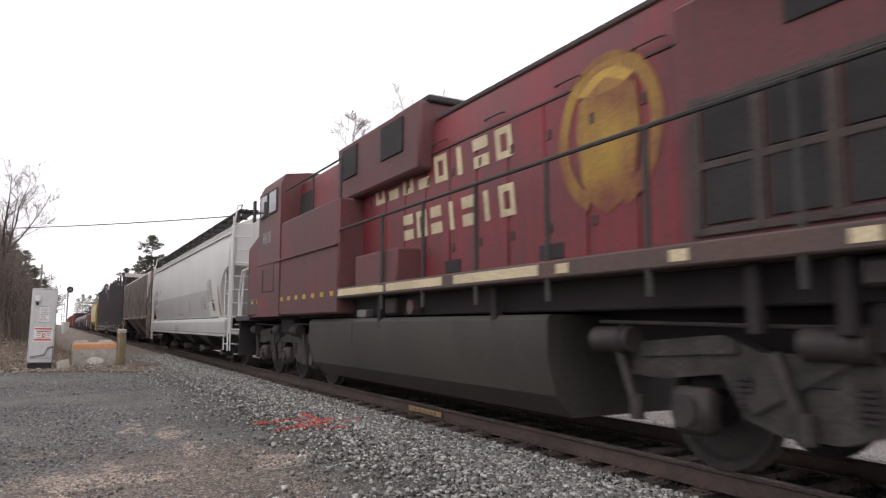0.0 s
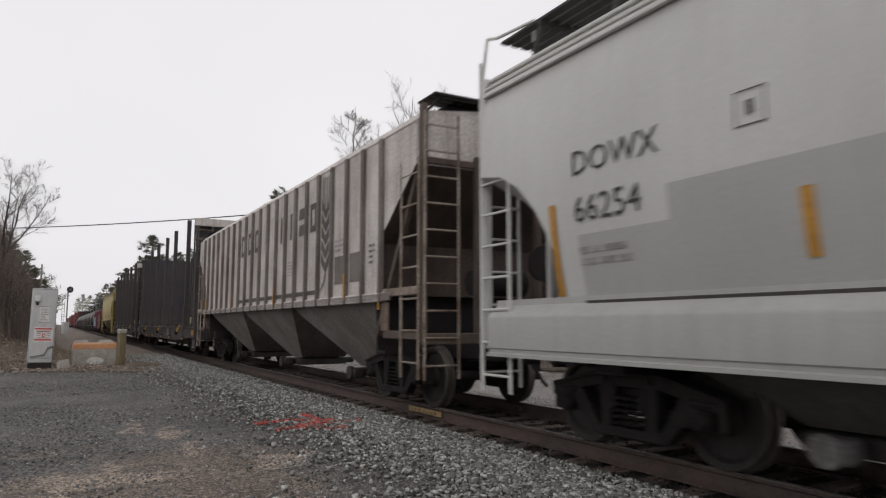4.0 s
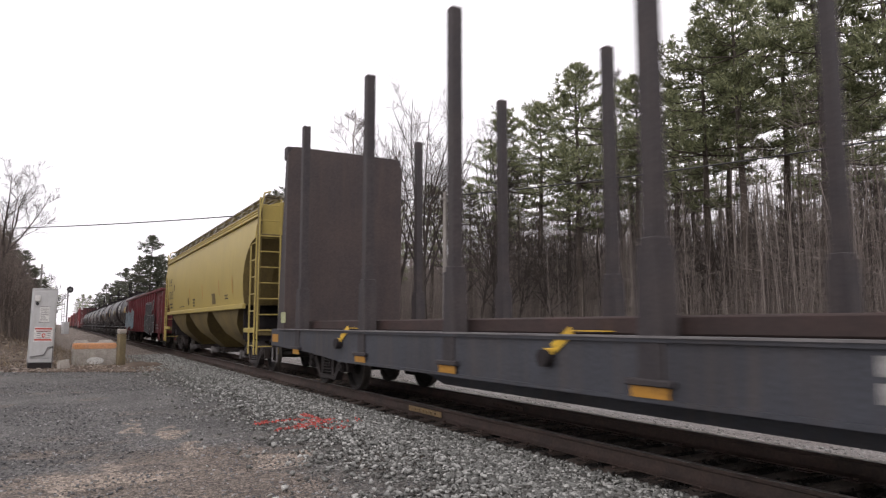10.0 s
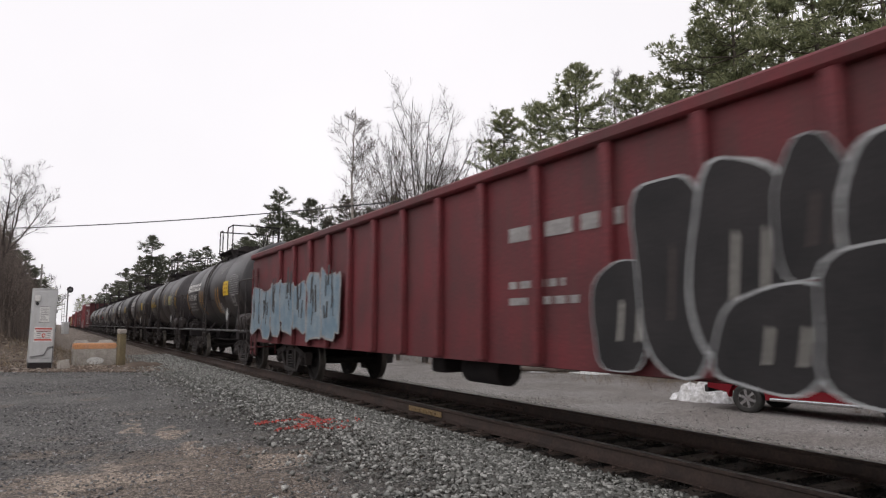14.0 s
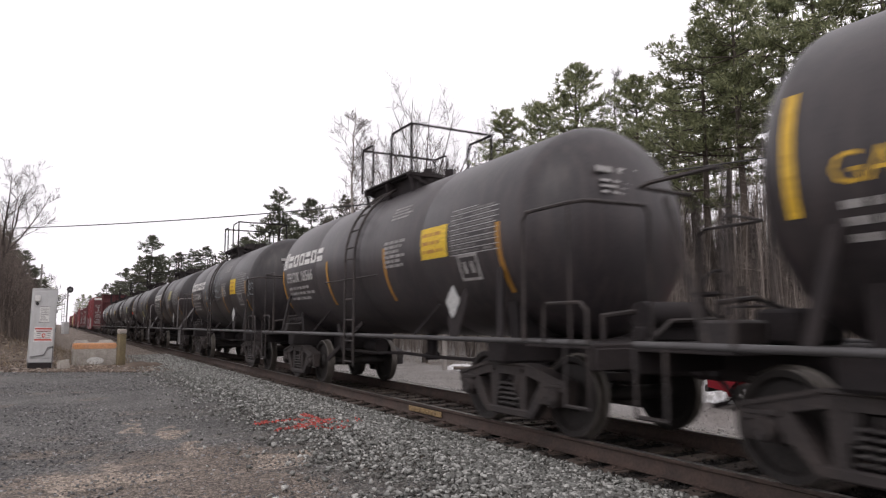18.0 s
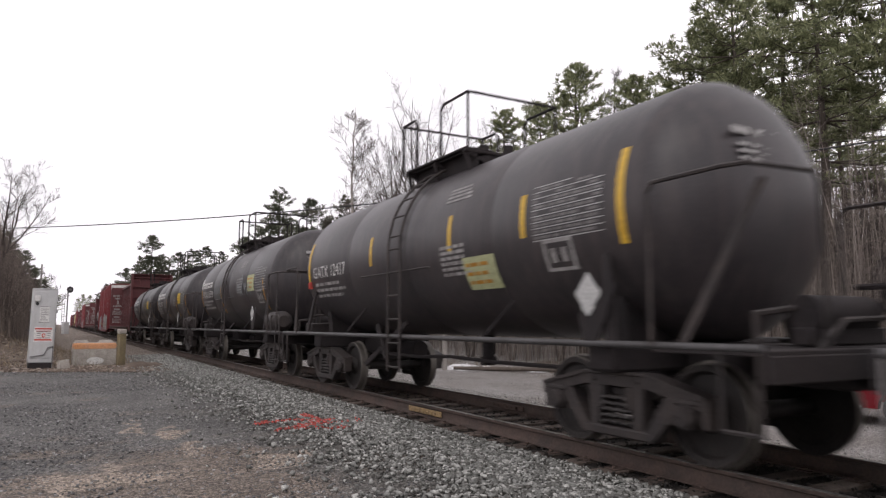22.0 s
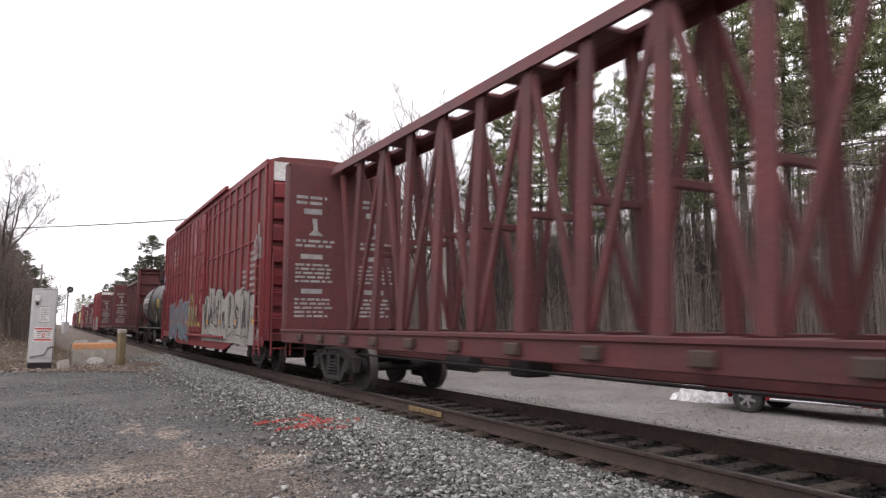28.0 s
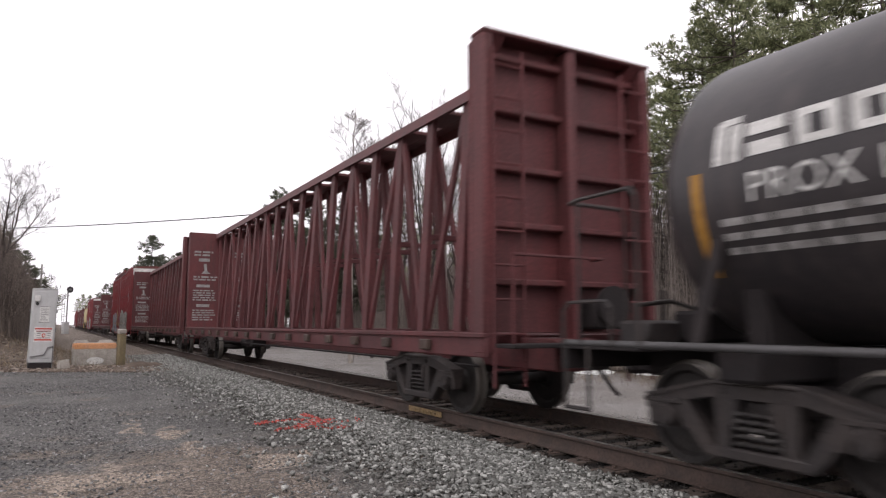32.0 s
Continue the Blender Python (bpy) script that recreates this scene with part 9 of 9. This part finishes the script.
def block():
    t = thing("concrete_block", "concrete barrier block with faded orange paint on top", "concrete block")
    rings = []
    for z, w, d in ((0.0, 0.86, 0.36), (0.10, 0.88, 0.38), (0.52, 0.88, 0.38), (0.74, 0.84, 0.34)):
        rings.append([(-w, -d, z), (w, -d, z), (w, d, z), (-w, d, z)])
    part("body", Geo().loft(rings), M["concrete"], t, "", 20)
    part("painted_top", Geo().box(-0.885, 0.885, -0.386, 0.386, 0.50, 0.735, 0.05), M["orange"], t, "faded orange band")
    g = Geo()
    for x in (-0.55, 0.45):
        g.loft([[(x - 0.32, -0.30, 0.73), (x + 0.32, -0.30, 0.73), (x + 0.32, 0.30, 0.73), (x - 0.32, 0.30, 0.73)], [(x - 0.22, -0.24, 0.82), (x + 0.22, -0.24, 0.82), (x + 0.22, 0.24, 0.82), (x - 0.22, 0.24, 0.82)]])
    part("lug", g, M["concrete"], t)
    g = Geo()
    g.add([(0.02 + 0.36 * math.cos(k * 0.5236), -0.392, 0.16 + 0.12 * math.sin(k * 0.5236)) for k in range(12)], [tuple(range(12))])
    part("bare_patch", g, M["white"], t, "pale scraped patch", 0)
    x, y, _ = spot(px(173), 25.4)
    t.matrix_basis = pose(x, y, -0.03, 0, 0, 3)
    t.scale = (0.80, 0.80, 1.12)
    s = thing("stone_block", "small grey broken concrete lump by the case", "concrete block")
    part("lump", Geo().loft([[(-0.16, -0.15, 0), (0.17, -0.16, 0), (0.18, 0.14, 0), (-0.15, 0.16, 0)], [(-0.14, -0.13, 0.30), (0.13, -0.14, 0.34), (0.14, 0.12, 0.31), (-0.13, 0.13, 0.28)]]), M["concrete"], s, "", 20)
    x, y, _ = spot(px(120), 23.2)
    s.matrix_basis = pose(x, y, -0.03, 0, 0, 15)
    p = thing("wooden_post", "short treated wooden post with a pale cap", "post")
    part("post", Geo().box(-0.12, 0.12, -0.12, 0.12, -0.1, 1.12, 0.02), M["oldwood"], p)
    part("cap", Geo().box(-0.13, 0.13, -0.13, 0.13, 1.12, 1.29, 0.03), M["concrete"], p, "pale weathered cap")
    x, y, _ = spot(px(220), 25.0)
    p.matrix_basis = pose(x, y, 0, 0, 0, 20)


block()


def signal_mast():
    t = thing("signal_mast", "railway signal mast with a round black target", "railway signal")
    part("mast", Geo().rod((0, 0, 0), (0, 0, 6.1), 0.09, 10), M["grab"], t, "thin grey mast")
    part("base_case", Geo().box(-0.5, 0.3, -0.3, 0.3, 0, 1.7, 0.03), M["case_grey"], t)
    h = part("target", Geo().rod((0.25, -0.08, 6.3), (0.25, 0.0, 6.3), 0.46, 28), M["black"], t, "round black backing disc")
    part("lamp", Geo().rod((0.25, -0.28, 6.3), (0.25, -0.07, 6.3), 0.15, 16), M["grab"], h, "unlit signal lens")
    g = Geo()
    ladder(g, -0.05, -0.75, -0.40, 0.3, 5.6, 14, "x", 0.02, 0.03)
    g.rod((-0.75, -0.05, 5.0), (0, 0, 5.0), 0.03, 6).rod((-0.75, -0.05, 2.5), (0, 0, 2.5), 0.03, 6)
    part("ladder", g, M["grab"], t)
    x, y, _ = spot(px(121), 107)
    t.matrix_basis = pose(x, y, 0, 0, 0, 30)
    t.scale = (1.1, 1.1, 1.09)


signal_mast()


def bank_things():
    t = thing("pipe_barrier", "bent pale grey steel pipe barrier on the bank", "barrier")
    x, y, _ = spot(px(11), 30)
    part("rail", Geo().pipe([(0.0, 0, 0.0), (0.0, 0, 1.18), (-0.06, 0, 1.28), (-0.9, 0, 1.32), (-1.0, 0, 1.24), (-1.0, 0, 0.0)], 0.045, 8), M["grab"], t)
    t.matrix_basis = pose(x, y, ground_z(x, y) - 0.05, 0, 0, -15)
    h = thing("soil_mound", "low mound of dark bare earth by the wooden post", "soil mound")
    rings = []
    for j in range(6):
        q = 1 - j / 5 * 0.96
        rings.append([(math.cos(a) * 0.85 * q * (1 + 0.15 * math.sin(3 * a)), math.sin(a) * 0.55 * q, 0.17 * (1 - q * q) * (1 + 0.4 * noise.noise((math.cos(a) * q * 3, math.sin(a) * q * 3, 7)))) for a in np.linspace(0, 6.2832, 19)[:-1]])
    part("mound", Geo().loft(rings, caps=False), M["soil"], h, "", 60)
    x, y, _ = spot(px(262), 24.6)
    h.matrix_basis = pose(x, y, -0.03, 0, 0, 20)


M["soil"] = surf("bare_earth", (0.075, 0.055, 0.042), (0.12, 0.09, 0.07), 0.95, scale=4, bump=0.8, bump_scale=25)
bank_things()


def poles():
    spots = []
    for u, top, d, name in ((-260, 400, 48, "far"), (787, 338, 34, "mid"), (1900, 175, 20, "near")):
        x, y, _ = spot(px(u), d)
        zt = (574.7 - top) / 1215 * d + EYE[2]
        t = thing("utility_pole", "weathered grey wooden utility pole", "utility pole", "utility poles")
        z0 = ground_z(x) - 0.2
        part("pole", Geo().rod((0, 0, 0), (0, 0, zt - z0), 0.13, 10, 0.09), M["poleghost"], t)
        g = Geo().box(-0.5, 0.5, -0.05, 0.05, zt - z0 - 0.45, zt - z0 - 0.35, 0.01)
        part("cross_arm", g, M["poleghost"], t)
        g = Geo()
        for a in (-0.42, 0.42):
            g.rod((a, 0, zt - z0 - 0.35), (a, 0, zt - z0 - 0.22), 0.04, 8)
        part("insulator", g, M["white"], t)
        t.matrix_basis = pose(x, y, z0, 0, 0, 30)
        spots.append(Vector((x, y, zt - 0.22)))
    for a, b, sag in ((spots[0], spots[1], 0.55), (spots[1], spots[2], 0.25)):
        g = Geo()
        pts = [a.lerp(b, k / 24) - Vector((0, 0, sag * 4 * (k / 24) * (1 - k / 24))) for k in range(25)]
        g.pipe(pts, 0.03, 6)
        tagged(part("overhead_cable", g, M["black"]), "thin black cable strung between the utility poles", "cable")
    x, y, _ = spot(px(72), 70)
    t = thing("utility_pole", "slim distant utility pole above the brush", "utility pole", "utility poles")
    part("pole", Geo().rod((0, 0, 0), (0, 0, 7.6), 0.12, 8, 0.08), M["poleghost"], t)
    t.matrix_basis = pose(x, y, 0)


poles()


def snow_heaps():
    rs = random.Random(4)
    for u, w, h, d in ((1216, 0.40, 0.42, 20.6), (1244, 0.50, 0.50, 20.2), (1268, 0.42, 0.28, 19.8), (1195, 0.35, 0.16, 21.0), (1060, 1.1, 0.16, 31), (1020, 0.6, 0.10, 31.5), (950, 1.4, 0.10, 33.5), (870, 1.5, 0.12, 34.5),
                       (820, 1.3, 0.2, 35), (1150, 0.9, 0.12, 29.5), (1250, 0.9, 0.14, 29), (1400, 1.1, 0.12, 28)):
        x, y, _ = spot(px(u), d)
        g = Geo()
        n, m = 18, 6
        rings = []
        ph = [rs.uniform(0, 6.28) for _ in range(3)]
        for j in range(m):
            q = 1 - (j / (m - 1)) * 0.97
            ring = []
            for i in range(n):
                a = 6.2832 * i / n
                e = 1 + 0.22 * math.sin(2 * a + ph[0]) + 0.15 * math.sin(3 * a + ph[1]) + 0.1 * math.sin(5 * a + ph[2])
                ring.append((math.cos(a) * w * q * e, math.sin(a) * w * q * e * 0.8, h * (1 - q ** 2.4) * (1 + 0.2 * math.sin(a * 2 + j) + 0.7 * noise.noise((math.cos(a) * q * 4, math.sin(a) * q * 4, x)))))
            rings.append(ring)
        g.loft(rings, caps=False)
        o = part("snow_heap", g, M["snow"], smooth=60)
        o.matrix_basis = pose(x, y, ground_z(x, y) - 0.02)
        tagged(o, "old dirty snow heap melting on the ground", "snow", "snow heaps")


snow_heaps()


def fallen_logs():
    rs = random.Random(9)
    for k in range(9):
        u = 850 + k * 60
        x, y, _ = spot(px(u), 33.0 - (u - 850) * 0.009)
        g = Geo().rod((0, -1.4, 0), (0, 1.3, 0.05), 0.11, 9, 0.08)
        o = part("log", g, M["bark"])
        o.matrix_basis = pose(x, y, ground_z(x, y) + 0.1, 0, 0, 62 + rs.uniform(-14, 14))
        tagged(o, "dark log lying along the edge of the lot", "log", "logs edging the lot")


fallen_logs()


def spray_mark():
    rs = np.random.RandomState(6)

    def place(r, k):
        t = r.rand(k)
        row = r.randint(0, 4, k)
        x = np.choose(row, [2.55 + 1.5 * t, 3.50 + 0.05 * t, 3.0 + 0.75 * t, 2.6 + 1.1 * t]) + r.randn(k) * 0.03
        y = np.choose(row, [10.2 + 0.25 * np.sin(t * 5) - 0.1 * t, 10.95 - 1.0 * t, 9.65 + 0.55 * t, 9.5 + 0.15 * np.sin(t * 6)]) + r.randn(k) * 0.075
        keep = (row < 3) | (r.rand(k) < 0.4)
        return np.stack([x, y, np.full(k, 0.012)], -1)[keep]
    t = thing("paint_mark", "red-orange survey paint sprayed on the gravel", "paint mark")
    ob = scatter("survey_paint", "", M["redpaint"], 820, place, 0.022, 0.058, 6, t)
    del ob["category"]


M["redpaint"] = island_material("survey_red_paint", (0.22, 0.075, 0.06), (0.58, 0.13, 0.11), (0.42, 0.065, 0.055))
spray_mark()


# ---- red pickup ----
M["truck_red"] = surf("pickup_red_paint", (0.21, 0.007, 0.015), (0.16, 0.007, 0.013), 0.22, vary=0.04, bump=0.0, spec=0.6)
M["rubber"] = surf("tyre_rubber", (0.03, 0.03, 0.03), (0.045, 0.043, 0.04), 0.85)
M["chrome"] = surf("bright_trim", (0.62, 0.62, 0.63), (0.52, 0.52, 0.53), 0.25, 0.9, vary=0.05, bump=0)


def pickup():
    t = thing("pickup_truck", "red pickup truck parked on the gravel lot", "pickup truck")
    R, z_ax = 0.39, 0.39
    front, rear = 1.85, -1.75

    def arch(c, up):
        return [(c + 0.50 * math.cos(a), z_ax + 0.50 * math.sin(a)) for a in (np.linspace(math.pi, 0, 11) if not up else np.linspace(0, math.pi, 11))]
    low = [(-2.85, 0.62), (-2.30, 0.52)] + arch(rear, False) + [(-1.1, 0.40), (1.2, 0.40)] + arch(front, False) + [(2.65, 0.50), (2.80, 0.62)]
    topline = [(2.82, 1.0), (2.70, 1.22), (1.45, 1.34), (0.95, 1.38), (-2.80, 1.44), (-2.88, 1.34)]
    g = Geo()
    for s in (-1, 1):
        g.prism([(-y, z) for y, z in low + topline], 0, min(s * 0.78, s * 0.98), max(s * 0.78, s * 0.98))
    part("body_side", g, M["truck_red"], t, "glossy red body sides")
    g = Geo().box(-0.78, 0.78, 2.62, 2.86, 0.62, 1.40, 0.02).box(-0.80, 0.80, -1.2, 2.6, 0.55, 0.70, 0.02)
    g.box(-0.80, 0.80, -2.75, -0.95, 0.62, 1.20, 0.05)
    part("floor_and_ends", g, M["truck_red"], t)
    cab = [(-0.72, 1.36), (-0.25, 1.92), (0.35, 2.00), (1.15, 1.94), (1.30, 1.38)]
    g = Geo()
    g.loft([[(-0.92, y, z) if z < 1.5 else (-0.74, y, z) for y, z in cab], [(0.92, y, z) if z < 1.5 else (0.74, y, z) for y, z in cab]])
    part("cab", g, M["truck_red"], t, "", 20)
    for y0, y1, a, b in ((-0.30, 0.42, -0.12, 0.40), (0.50, 1.16, 0.50, 1.08)):
        for s in (-1, 1):
            g = Geo().add([(s * 0.925, y0, 1.42), (s * 0.925, y1, 1.42), (s * 0.765, b, 1.88), (s * 0.765, a, 1.88)], [(0, 1, 2, 3)])
            part("side_window", g, M["glass"], t, "", 0)
    for y in (0.46, -0.75, 1.30):
        part("door_seam", Geo().box(-0.985, -0.975, y, y + 0.02, 0.50, 1.36), M["black"], t)
    part("door_handle", Geo().box(-1.01, -0.975, 0.30, 0.48, 1.06, 1.10, 0.01), M["chrome"], t, "chrome door handle")
    part("body_crease", Geo().box(-0.988, -0.97, -2.6, 2.7, 0.90, 0.92, 0.004), M["truck_red"], t)
    part("running_board", Geo().rod((-1.04, -1.05, 0.42), (-1.04, 1.1, 0.42), 0.045, 10), M["chrome"], t, "bright tubular running board")
    part("rear_bumper", Geo().box(-0.95, 0.95, 2.84, 2.98, 0.48, 0.68, 0.03), M["loco_dark"], t)
    part("tail_lamp", Geo().box(-0.99, -0.85, 2.80, 2.885, 1.02, 1.36, 0.015), M["redmark"], t, "red tail lamp")
    part("axle", Geo().rod((-0.7, -rear, z_ax), (0.7, -rear, z_ax), 0.07, 10).rod((-0.7, -front, z_ax), (0.7, -front, z_ax), 0.05, 10), M["under"], t)
    for c in (-rear, -front):
        for s in (-1, 1):
            prof = [(0.10, 0.24), (0.125, 0.30), (0.125, 0.36), (0.10, R), (-0.10, R), (-0.125, 0.36), (-0.125, 0.24)]
            rings = []
            for k in range(29):
                w = 6.2832 * k / 28
                rings.append([(s * (0.87 + a), c + math.cos(w) * q, z_ax + math.sin(w) * q) for a, q in prof])
            ty = part("wheel", Geo().loft(rings, closed=False, caps=False), M["rubber"], t, "black tyre")
            g = Geo().rod((s * 0.90, c, z_ax), (s * 0.93, c, z_ax), 0.25, 24)
            part("rim_well", g, M["loco_dark"], ty)
            g = Geo()
            for k in range(6):
                w = 6.2832 * k / 6 + 0.3
                g.bar((s * 0.95, c, z_ax), (s * 0.95, c + math.cos(w) * 0.235, z_ax + math.sin(w) * 0.235), 0.03, 0.075)
            g.rod((s * 0.93, c, z_ax), (s * 0.975, c, z_ax), 0.06, 12)
            for k in range(24):
                w0, w1 = 6.2832 * k / 24, 6.2832 * (k + 1) / 24
                g.bar((s * 0.95, c + math.cos(w0) * 0.245, z_ax + math.sin(w0) * 0.245), (s * 0.95, c + math.cos(w1) * 0.245, z_ax + math.sin(w1) * 0.245), 0.04, 0.025)
            part("rim", g, M["chrome"], ty, "six-spoke bright rim")
    x, y, _ = spot(px(1315.5), 17.6)
    t.matrix_basis = pose(x, y, ground_z(x, y) - 0.01, 0, 0, 11) @ pose(0.82, rear * 0.94, 0)
    t.scale = (0.94, 0.94, 0.94)


pickup()


# ---- the train rolls past, gathering speed ----
def run(t):
    """Metres travelled since the start."""
    return 7.894758 * t + 0.1294205 * t ** 2 - 0.003810956 * t ** 3 + 5.05044e-05 * t ** 4


def motions():
    for car, y in TRAIN:
        walk(car, [(t, pose(TRACK_X, y - run(t), RAIL)) for t in range(0, 33)])
    turned = {}
    for top, _ in TRAIN:
        for w in top.children_recursive:
            if w.name.split(".")[0] != "wheelset":
                continue
            key = (w.data.name, round(w.location.y, 3))
            if key not in turned:
                r = w.location.z
                home = tuple(w.location)
                walk(w, [(k / 30, pose(*home, math.degrees(run(k / 30) / r), 0, 0)) for k in range(0, 961)])
                turned[key] = w.animation_data
            elif w.animation_data is None or w.animation_data.action is None:
                w.rotation_mode = "QUATERNION"
                w.animation_data_create()
                w.animation_data.action = turned[key].action
                w.animation_data.action_slot = turned[key].action_slot


motions()
